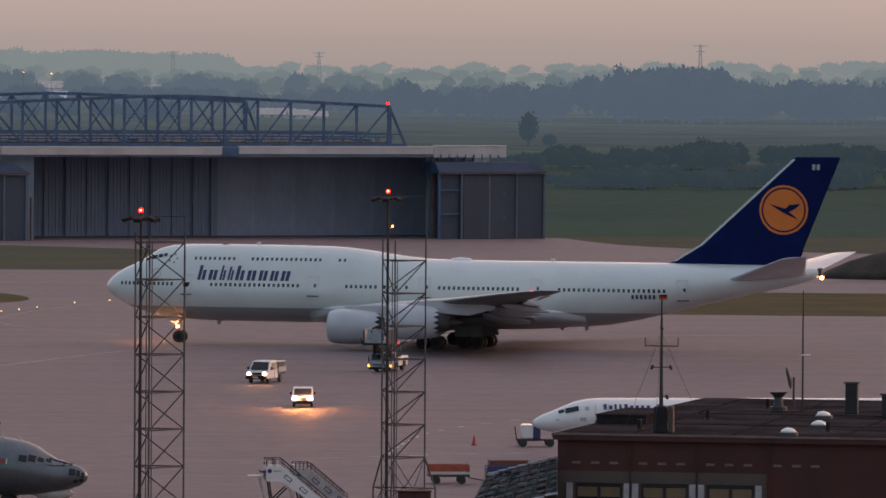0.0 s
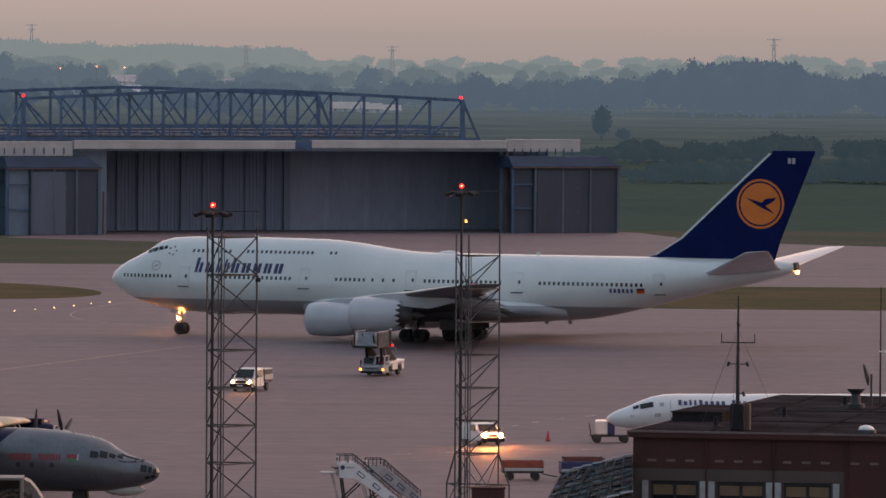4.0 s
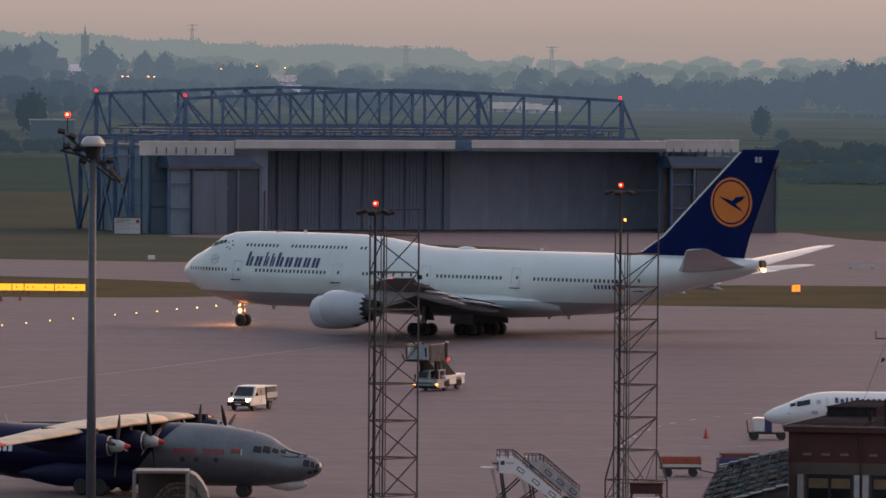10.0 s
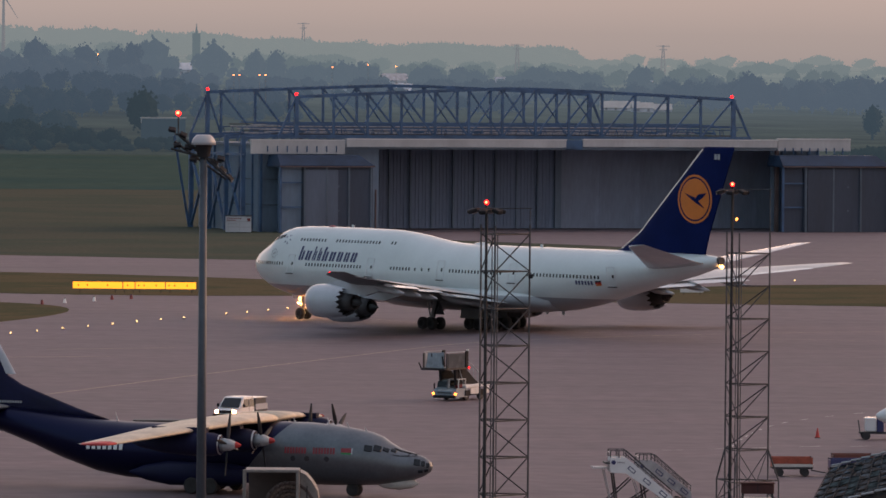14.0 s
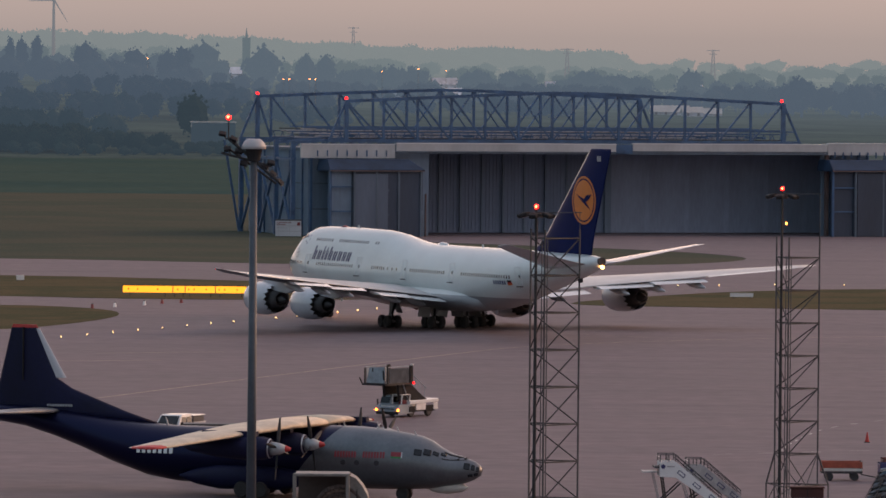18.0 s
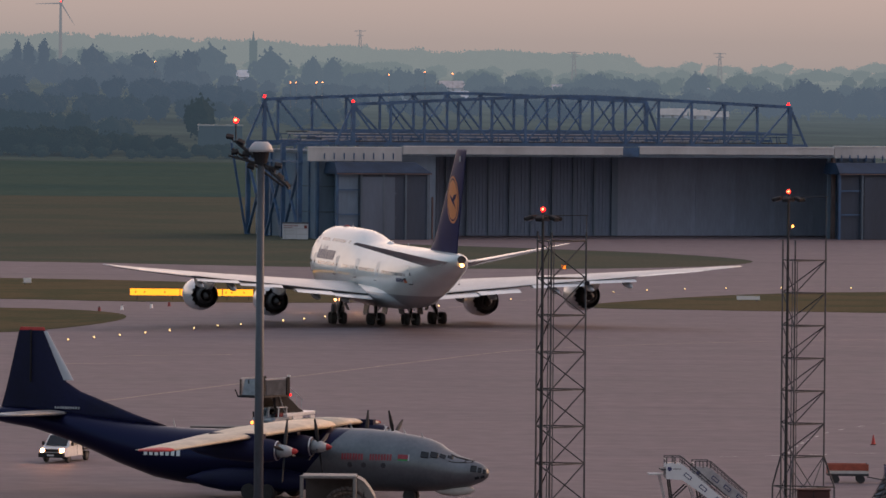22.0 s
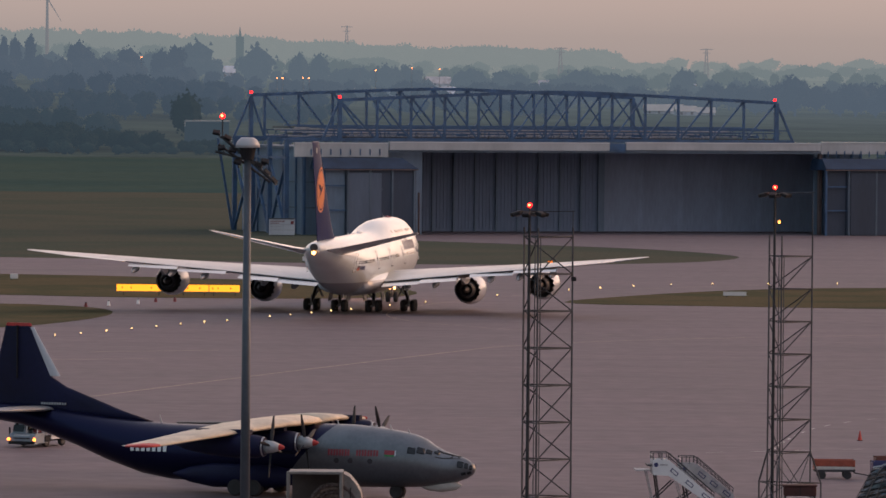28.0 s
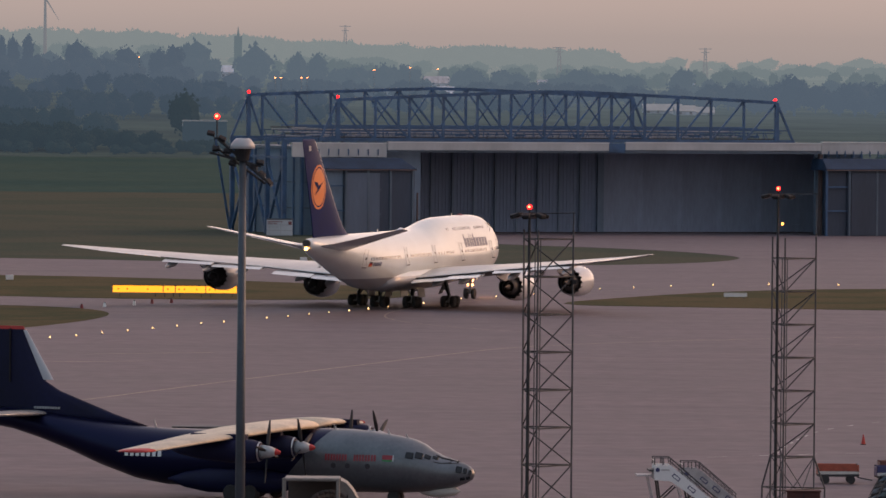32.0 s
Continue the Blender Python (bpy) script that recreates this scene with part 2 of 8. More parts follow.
def add_box(bm, size, m=None, bevel=0.0):
    m = m if isinstance(m, Matrix) else Matrix.Translation(m or (0, 0, 0))
    v = bmesh.ops.create_cube(bm, size=1, matrix=m @ Matrix.Diagonal((*size, 1)))["verts"]
    if bevel:
        e = list({e for q in v for e in q.link_edges})
        bmesh.ops.bevel(bm, geom=e, offset=bevel, segments=1, affect="EDGES", profile=0.5)
    return bm


def add_bar(bm, a, b, r, r2=None, n=6):
    """A round or square bar from a to b."""
    a, b = Vector(a), Vector(b)
    d = b - a
    q = d.to_track_quat("Z", "Y").to_matrix().to_4x4()
    bmesh.ops.create_cone(bm, cap_ends=True, segments=n, radius1=r, radius2=r if r2 is None else r2, depth=d.length,
                          matrix=Matrix.Translation((a + b) / 2) @ q @ Matrix.Rotation(math.pi / n, 4, "Z"))
    return bm


def add_ball(bm, at, r, flat=1.0, n=12):
    bmesh.ops.create_uvsphere(bm, u_segments=n, v_segments=n // 2 + 2, radius=r, matrix=Matrix.Translation(at) @ Matrix.Diagonal((1, 1, flat, 1)))
    return bm


def add_loft(bm, rings, caps=True, closed=True):
    vs = [[bm.verts.new(p) for p in r] for r in rings]
    n = len(vs[0])
    for a, b in zip(vs, vs[1:]):
        for i in range(n if closed else n - 1):
            j = (i + 1) % n
            q = [a[i], a[j], b[j], b[i]]
            bm.faces.new(q)
    if caps and closed:
        bm.faces.new(vs[0][::-1])
        bm.faces.new(vs[-1])
    return bm


def add_turned(bm, profile, n=24, m=Matrix.Identity(4), caps=False):
    """A turned body: profile of (along x, radius)."""
    return add_loft(bm, [[m @ Vector((x, r * math.cos(2 * math.pi * k / n), r * math.sin(2 * math.pi * k / n))) for k in range(n)] for x, r in profile], caps)


def lerp(table, x, col):
    xs = [r[0] for r in table]
    return float(np.interp(x, xs, [r[col] for r in table]))


def airfoil(chord, thick, n=7):
    """Upper and lower outline, from the nose back; x is back."""
    xs = [0.5 * (1 - math.cos(math.pi * i / n)) for i in range(n + 1)]
    t = [5 * thick * (0.2969 * math.sqrt(x) - 0.126 * x - 0.3516 * x * x + 0.2843 * x ** 3 - 0.1036 * x ** 4) for x in xs]
    return [(x * chord, q) for x, q in zip(xs, t)] + [(x * chord, -0.75 * q) for x, q in list(zip(xs, t))[-2:0:-1]]


def add_wing(bm, stations, upright=False):
    """stations: (out, nose x, tail x, z, thickness); x is forward, so nose x is the larger."""
    rings = []
    for out, xl, xt, z, th in stations:
        prof = airfoil(xl - xt, th / max(xl - xt, 0.01))
        if upright:
            rings.append([(xl - x, q * (xl - xt), out) for x, q in prof])
        else:
            rings.append([(xl - x, out, z + q * (xl - xt)) for x, q in prof])
    return add_loft(bm, rings)

from mathutils.geometry import tessellate_polygon

# ---- the ground: one sheet to the horizon, pavement and grass islands on it ----
def land(x, y):
    """Height of the land: flat airfield, then slowly rising farmland."""
    if y < 2000:
        return 0.0
    u = y - 2000
    hill = 11.0 * math.exp(-((x + 330) / 230) ** 2) * min(max(u - 250, 0) / 700, 1)
    return hill + 0.0105 * u + 2.5 * math.sin(x * 0.004 + y * 0.0011) * min(u / 900, 1)


def ground_material(name, stops, scale, fine, rough=1.0, gloss=0.0, bump=0.03):
    m = material(name, (0.1, 0.1, 0.1), rough, vary=0.22, scale=scale, fine=fine, gloss=gloss, bump=bump)
    rp = [n for n in m.node_tree.nodes if n.type == "VALTORGB"][0]
    e = rp.color_ramp.elements
    while len(e) < len(stops):
        e.new(0.5)
    for el, (p, c) in zip(e, stops):
        el.position, el.color = p, (*c, 1)
    return m


M_GRASS = ground_material("mown_grass", [(0.25, (0.086, 0.100, 0.078)), (0.45, (0.112, 0.110, 0.084)), (0.6, (0.090, 0.102, 0.079)), (0.75, (0.130, 0.117, 0.088))], 0.02, 1.3)
M_ISLAND = ground_material("dry_island_grass", [(0.25, (0.085, 0.090, 0.056)), (0.45, (0.135, 0.110, 0.068)), (0.6, (0.095, 0.094, 0.058)), (0.75, (0.165, 0.122, 0.072))], 0.05, 1.6)
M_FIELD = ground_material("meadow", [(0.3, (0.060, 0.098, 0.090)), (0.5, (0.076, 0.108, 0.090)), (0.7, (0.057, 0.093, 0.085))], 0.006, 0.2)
M_APRON = ground_material("apron_concrete", [(0.3, (0.160, 0.133, 0.146)), (0.5, (0.176, 0.146, 0.160)), (0.72, (0.190, 0.158, 0.173))], 0.02, 0.5, 0.7, 0.1, 0.002)
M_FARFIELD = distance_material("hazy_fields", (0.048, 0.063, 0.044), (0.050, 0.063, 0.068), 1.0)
ff, fl = M_FARFIELD.node_tree.nodes, M_FARFIELD.node_tree.links     # haze painted as emission, thickening with the miles of land
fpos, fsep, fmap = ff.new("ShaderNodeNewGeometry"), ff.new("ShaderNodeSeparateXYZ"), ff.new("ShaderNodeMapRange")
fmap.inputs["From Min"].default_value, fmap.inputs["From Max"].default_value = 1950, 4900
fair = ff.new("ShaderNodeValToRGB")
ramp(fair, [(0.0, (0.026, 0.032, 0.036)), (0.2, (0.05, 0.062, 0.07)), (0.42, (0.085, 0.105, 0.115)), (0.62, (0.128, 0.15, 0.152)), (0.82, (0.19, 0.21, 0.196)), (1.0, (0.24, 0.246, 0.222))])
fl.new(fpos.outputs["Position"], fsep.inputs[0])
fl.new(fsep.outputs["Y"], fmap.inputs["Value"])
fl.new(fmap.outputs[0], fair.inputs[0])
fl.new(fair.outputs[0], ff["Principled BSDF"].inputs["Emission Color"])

an, al = M_APRON.node_tree.nodes, M_APRON.node_tree.links       # long faint rubber and water streaks over the concrete
acoord, amap, anoise, aramp, amix = (an.new(k) for k in ("ShaderNodeTexCoord", "ShaderNodeMapping", "ShaderNodeTexNoise", "ShaderNodeValToRGB", "ShaderNodeMixRGB"))
amap.inputs["Rotation"].default_value, amap.inputs["Scale"].default_value = (0, 0, radians(14)), (0.02, 0.16, 1)
anoise.inputs["Scale"].default_value, anoise.inputs["Detail"].default_value, anoise.inputs["Roughness"].default_value = 1.0, 6, 0.65
ramp(aramp, [(0.32, (0.84, 0.84, 0.86)), (0.5, (1.0, 1.0, 1.0)), (0.7, (1.1, 1.08, 1.06))])
amix.blend_type = "MULTIPLY"
amix.inputs[0].default_value = 1
al.new(acoord.outputs["Object"], amap.inputs[0])
al.new(amap.outputs[0], anoise.inputs[0])
al.new(anoise.outputs["Fac"], aramp.inputs[0])
al.new(an["Principled BSDF"].inputs["Base Color"].links[0].from_socket, amix.inputs[1])
al.new(aramp.outputs[0], amix.inputs[2])
al.new(amix.outputs[0], an["Principled BSDF"].inputs["Base Color"])

bm = bmesh.new()
ys = [-300, 0, 300, 600, 900, 1130, 1300, 1440, 1600, 1750, 2000] + [2000 + 130 * k for k in range(1, 23)]
us = [-1 + k / 24 for k in range(49)]
grid = [[bm.verts.new((u * (500 + max(y, 0) * 0.45), y, land(u * (500 + max(y, 0) * 0.45), y))) for u in us] for y in ys]
for a, b in zip(grid, grid[1:]):
    for i in range(len(us) - 1):
        f = bm.faces.new((a[i], a[i + 1], b[i + 1], b[i]))
        xx, yy = f.calc_center_median().x, f.calc_center_median().y
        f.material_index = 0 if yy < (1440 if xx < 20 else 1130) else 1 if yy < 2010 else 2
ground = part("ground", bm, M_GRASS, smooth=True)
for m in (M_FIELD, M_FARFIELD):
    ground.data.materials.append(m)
tagged(ground, "flat mown airfield grass running into hazy fields", "ground", kind="structure")


def rounded(pts, times=2):
    """Cuts the corners of an outline, so that it bends like a kerb line."""
    for _ in range(times):
        pts = [q for a, b in zip(pts, pts[1:] + pts[:1]) for q in
               ((a[0] * .75 + b[0] * .25, a[1] * .75 + b[1] * .25), (a[0] * .25 + b[0] * .75, a[1] * .25 + b[1] * .75))]
    return pts


def sheet(name, outline, z0, z1, mat, label, category):
    bm = bmesh.new()
    top = [bm.verts.new((x, y, z1)) for x, y in outline]
    low = [bm.verts.new((x, y, z0)) for x, y in outline]
    for tri in tessellate_polygon([[v.co for v in top]]):
        a, b, c = (top[k] for k in tri)
        if (b.co - a.co).cross(c.co - a.co).z < 0:
            b, c = c, b
        bm.faces.new((a, b, c))
    for i in range(len(top)):
        j = (i + 1) % len(top)
        bm.faces.new((low[i], low[j], top[j], top[i]))
    return tagged(part(name, bm, mat), label, category, kind="structure")


PAVED = [(-420, -60), (420, -60), (420, 955), (190, 985), (112, 1026), (84, 1058), (76, 1098), (74, 1126), (-14, 1094), (-34, 1064), (-22, 1056),
         (2, 1034), (22, 1012), (33, 985), (34, 965), (27, 944), (14, 930), (-2, 922), (-28, 921), (-75, 942), (-420, 1000)]
sheet("pavement", rounded(PAVED, 2), -0.3, 0.03, M_APRON, "wide grey concrete apron and taxiways", "pavement")
sheet("grass_island", rounded([(3, 770), (24, 766), (73, 756), (400, 716), (400, 812), (81, 836), (45, 839), (27, 823), (14, 798)]), 0.0, 0.075, M_ISLAND,
      "dry mown grass island between taxiways", "grass")
sheet("grass_island", rounded([(-420, 925), (-69, 866), (-28, 844), (-14, 822), (-10, 796), (-19, 779), (-46, 777), (-62, 785), (-420, 850)]), 0.0, 0.075, M_ISLAND,
      "mown grass strip beside the far taxiway", "grass")
sheet("grass_island", rounded([(-120, 610), (-54, 678), (-46, 704), (-43, 728), (-47, 746), (-60, 756), (-420, 818), (-420, 560)]), 0.0, 0.075, M_ISLAND,
      "grass corner beside the taxiway bend", "grass")


def stripe(name, pts, width, mat, label, dash=None):
    """A painted line along points on the pavement."""
    bm = bmesh.new()
    for a, b in zip(pts, pts[1:]):
        a, b = Vector((*a, 0)), Vector((*b, 0))
        d = b - a
        n = Vector((-d.y, d.x, 0)).normalized() * width / 2
        steps = [(0, 1)] if not dash else [(k * (dash[0] + dash[1]) / d.length, (k * (dash[0] + dash[1]) + dash[0]) / d.length)
                                          for k in range(int(d.length / (dash[0] + dash[1])))]
        for s0, s1 in steps:
            p, q = a + d * s0, a + d * s1
            bm.faces.new([bm.verts.new((v.x, v.y, 0.036)) for v in (p - n, q - n, q + n, p + n)])
    return tagged(part(name, bm, mat), label, "marking", kind="structure")


def bend(pts, times=3):
    for _ in range(times):
        pts = [pts[0]] + [q for a, b in zip(pts, pts[1:]) for q in
                          ((a[0] * .75 + b[0] * .25, a[1] * .75 + b[1] * .25), (a[0] * .25 + b[0] * .75, a[1] * .25 + b[1] * .75))] + [pts[-1]]
    return pts


stripe("taxi_line", bend([(-75, 400), (-34, 545), (-10, 622), (4, 664), (60, 700), (200, 735)]), 0.3, M_YELLOW, "faded yellow taxi line")
stripe("taxi_line", bend([(120, 640), (34, 664), (4, 684), (-16, 720), (-10, 768), (12, 826), (60, 870), (200, 905)]), 0.15, M_YELLOW, "faded yellow taxi line")
stripe("taxi_line", [(-45, 610), (-33, 614)], 0.4, M_YELLOW, "worn yellow mark on the apron")
stripe("taxi_line", [(-40, 628), (-28, 634)], 0.4, M_YELLOW, "worn yellow mark on the apron")
stripe("stand_line", bend([(18, 452), (19, 480), (26, 520), (60, 560)]), 0.2, M_ROADWHITE, "worn dashed white apron line", dash=(1.6, 2.2))
stripe("stand_line", [(14, 470), (24, 476), (40, 480)], 0.2, M_ROADWHITE, "worn dashed white apron line", dash=(1.6, 2.2))

# soil heap beyond the far taxiway
bm = bmesh.new()
rings = []
for k, (r, z) in enumerate(((1.0, -0.2), (0.93, 0.8), (0.8, 2.2), (0.6, 3.8), (0.35, 4.8), (0.05, 5.1))):
    rings.append([(118 + 24 * r * math.cos(a * math.pi / 12) + random.uniform(-.4, .4), 900 + 9 * r * math.sin(a * math.pi / 12), z + random.uniform(-.15, .15) + (0.0 if k == 0 else .2))
                  for a in range(24)])
M_SOIL = material("dark_soil", (0.05, 0.038, 0.03), 0.95, vary=0.35, scale=0.3, fine=4.0, bump=0.05)
tagged(part("soil_heap", add_loft(bm, rings), M_SOIL, smooth=True), "long dark heap of soil beyond the taxiway", "heap", kind="structure")

# ---- the hangar with its blue roof trusses ----
HANGAR = pose(-28.2, 1085, 0, 0, 0, 20)          # x along the front, y into the building
DEEP = 32.0
HALL = 17.0                                        # depth to the row of leaves inside the open front
hangar = thing("hangar", "large hangar with dark sliding doors and blue roof trusses", "building", HANGAR)


def slab(name, size, at, mat, parent, label="", bevel=0.0):
    return part(name, add_box(bmesh.new(), size, at, bevel), mat, parent, label)


# walls and roof: x from -6 to 93
X0, X1, TOPZ = -6.5, 93.0, 13.9
slab("back_wall", (X1 - X0, 0.4, TOPZ), ((X0 + X1) / 2, DEEP, TOPZ / 2), M_WALLBLUE, hangar)
for x in (X0 + 0.2, X1 - 0.2):
    slab("side_wall", (0.4, DEEP - 0.9, TOPZ), (x, DEEP / 2 + 0.2, TOPZ / 2), M_WALLBLUE, hangar)
slab("roof", (X1 - X0 + 0.6, DEEP - 1.0, 0.5), ((X0 + X1) / 2, DEEP / 2 + 0.4, TOPZ + 0.26), M_DARKSHEET, hangar)
# front walls beside the opening
OPEN0, OPEN1 = 13.8, 85.0
slab("front_wall", (OPEN0 - X0 + 0.6, 0.4, TOPZ), ((OPEN0 + X0 + 0.6) / 2, 0.4, TOPZ / 2), M_WALLBLUE, hangar, "blue-grey panelled front wall")
slab("front_wall", (X1 - OPEN1 + 0.6, 0.4, TOPZ), ((OPEN1 + X1 - 0.6) / 2, 0.4, TOPZ / 2), M_WALLBLUE, hangar, "blue-grey panelled front wall")
# posts and rails that divide the front and the long side
post = slab("wall_post", (0.35, 0.35, TOPZ), (0, 0, 0), M_TRUSS, hangar)
post.matrix_basis = pose(X0 + 0.4, -0.02, TOPZ / 2)
for x in (-3.0, 0.2, 2.6):
    again(post, pose(x, -0.02, TOPZ / 2))
for x in (86.2, 88.6, 91.0, 92.7):
    again(post, pose(x, -0.02, TOPZ / 2))
for k in range(5):
    again(post, pose(X0 - 0.06, 3 + k * 6.8, TOPZ / 2))
rail = slab("wall_rail", (OPEN0 - X0 - 1, 0.2, 0.22), (0, 0, 0), M_DARKSHEET, hangar)
rail.matrix_basis = pose((OPEN0 + X0) / 2, 0.12, 4.4)
again(rail, pose((OPEN0 + X0) / 2, 0.12, 8.6))
srail = slab("wall_rail", (0.2, DEEP - 3, 0.22), (0, 0, 0), M_DARKSHEET, hangar)
srail.matrix_basis = pose(X0 - 0.06, DEEP / 2 + 1, 4.4)
again(srail, pose(X0 - 0.06, DEEP / 2 + 1, 8.6))
# pale fascia: two long sheets with a gap, and deeper ends
for name, x0, x1, z0, z1, y in (("fascia", -8.4, 7.8, 12.8, 15.0, -1.5), ("fascia", 8.0, 46.6, 14.0, 15.2, -1.7), ("fascia", 49.6, 84.6, 14.15, 15.3, -1.7),
                                ("fascia", 84.8, 98.0, 13.6, 15.5, -1.5)):
    f = slab(name, (x1 - x0, 0.5, z1 - z0), ((x0 + x1) / 2, y, (z0 + z1) / 2), M_FASCIA, hangar, "pale sheet-metal fascia")
    slab("coping", (x1 - x0 + 0.1, 0.7, 0.16), ((x0 + x1) / 2, y, z1 + 0.08), M_WHITE, f)
slab("door_header", (3.0, 1.4, 1.6), (48.1, -1.0, 14.4), M_TRUSS, hangar)
slab("door_track", (86, 1.6, 0.3), (48, -0.9, 13.75), M_DARKSHEET, hangar)
slab("hall_floor", (OPEN1 - OPEN0 + 8, DEEP - 0.6, 0.09), ((OPEN0 + OPEN1) / 2 + 2, DEEP / 2, 0.045), M_APRON, hangar, "bare concrete floor of the open hall")
# the far side of the open hall: ribbed leaves between columns, plainer sheets beyond
leaf = bmesh.new()
add_box(leaf, (3.74, 0.2, 13.5), (0, 0, 6.75))
for k in range(6):
    add_box(leaf, (0.16, 0.12, 13.4), (-1.55 + k * 0.62, -0.15, 6.75))
leaf = part("door_leaf", leaf, M_SHEET, hangar, "ribbed dark door leaf")
leaf.matrix_basis = pose(16.2, HALL, 0.1)
for k in range(1, 10):
    again(leaf, pose(16.2 + 3.8 * k, HALL - 0.3 * (k % 2), 0.1))
strip = slab("hall_column", (0.3, 0.35, 13.6), (0, 0, 0), M_WALLBLUE, hangar, "pale steel column in the hall")
strip.matrix_basis = pose(18.1, HALL - 0.6, 6.9)
for k in range(1, 9):
    again(strip, pose(18.1 + 3.8 * k, HALL - 0.6, 6.9))
slab("hall_pillar", (1.1, 0.6, 13.6), (52.0, HALL - 0.8, 6.9), M_WALLBLUE, hangar)
dark = bmesh.new()
add_box(dark, (7.2, 0.2, 13.5), (0, 0, 6.75))
add_box(dark, (7.0, 0.06, 0.12), (0, -0.13, 1.2))
add_box(dark, (0.12, 0.08, 13.3), (3.5, -0.13, 6.75))
dark = part("door_leaf", dark, M_DOORPLAIN, hangar, "plain dark door leaf")
dark.matrix_basis = pose(56.4, HALL, 0.1)
for k in range(1, 5):
    again(dark, pose(56.4 + 7.2 * k, HALL, 0.1))
slab("hall_end_leaf", (4.0, 0.2, 13.5), (90.7, HALL, 6.85), M_DOORPLAIN, hangar)
slab("door_pillar", (0.5, 0.8, 13.8), (OPEN1 - 0.1, -0.9, 6.9), M_POST, hangar, "weathered brown end post")
slab("door_edge_post", (0.18, 0.4, 7.0), (12.1, -4.9, 3.5), M_POST, hangar, "weathered brown edge of the door pocket")
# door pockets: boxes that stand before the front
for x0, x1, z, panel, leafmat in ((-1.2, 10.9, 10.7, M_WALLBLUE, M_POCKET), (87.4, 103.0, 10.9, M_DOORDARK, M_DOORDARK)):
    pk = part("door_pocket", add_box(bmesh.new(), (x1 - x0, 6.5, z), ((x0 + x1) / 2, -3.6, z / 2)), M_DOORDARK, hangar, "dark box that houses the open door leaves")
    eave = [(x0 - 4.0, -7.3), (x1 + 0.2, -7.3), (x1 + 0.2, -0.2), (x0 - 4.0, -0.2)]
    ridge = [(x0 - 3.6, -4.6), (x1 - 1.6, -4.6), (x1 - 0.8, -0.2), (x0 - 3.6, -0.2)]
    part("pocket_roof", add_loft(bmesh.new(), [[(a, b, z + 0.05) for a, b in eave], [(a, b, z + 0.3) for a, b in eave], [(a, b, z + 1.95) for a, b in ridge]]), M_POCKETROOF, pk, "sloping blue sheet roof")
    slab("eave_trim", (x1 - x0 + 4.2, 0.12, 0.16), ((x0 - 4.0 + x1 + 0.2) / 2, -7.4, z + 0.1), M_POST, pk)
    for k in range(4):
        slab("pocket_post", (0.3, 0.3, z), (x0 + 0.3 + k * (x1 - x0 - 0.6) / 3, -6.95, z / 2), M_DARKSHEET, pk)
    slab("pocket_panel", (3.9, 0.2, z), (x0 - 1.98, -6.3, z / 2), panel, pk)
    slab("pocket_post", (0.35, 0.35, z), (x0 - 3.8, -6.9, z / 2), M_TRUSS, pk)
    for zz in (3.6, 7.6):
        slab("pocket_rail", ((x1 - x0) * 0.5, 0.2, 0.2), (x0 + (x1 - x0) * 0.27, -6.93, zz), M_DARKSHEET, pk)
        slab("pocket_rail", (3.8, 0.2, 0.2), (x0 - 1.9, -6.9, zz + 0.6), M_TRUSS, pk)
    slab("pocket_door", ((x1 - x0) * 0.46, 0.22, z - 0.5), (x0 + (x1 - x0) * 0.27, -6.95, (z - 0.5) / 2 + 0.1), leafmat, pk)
# little drip posts under the fascia ends
for x in [-5.6 + 1.7 * k for k in range(8)] + [86 + 1.5 * k for k in range(8)]:
    slab("fascia_bracket", (0.14, 0.3, 1.0), (x, -1.85, 13.6), M_TRUSS, hangar)


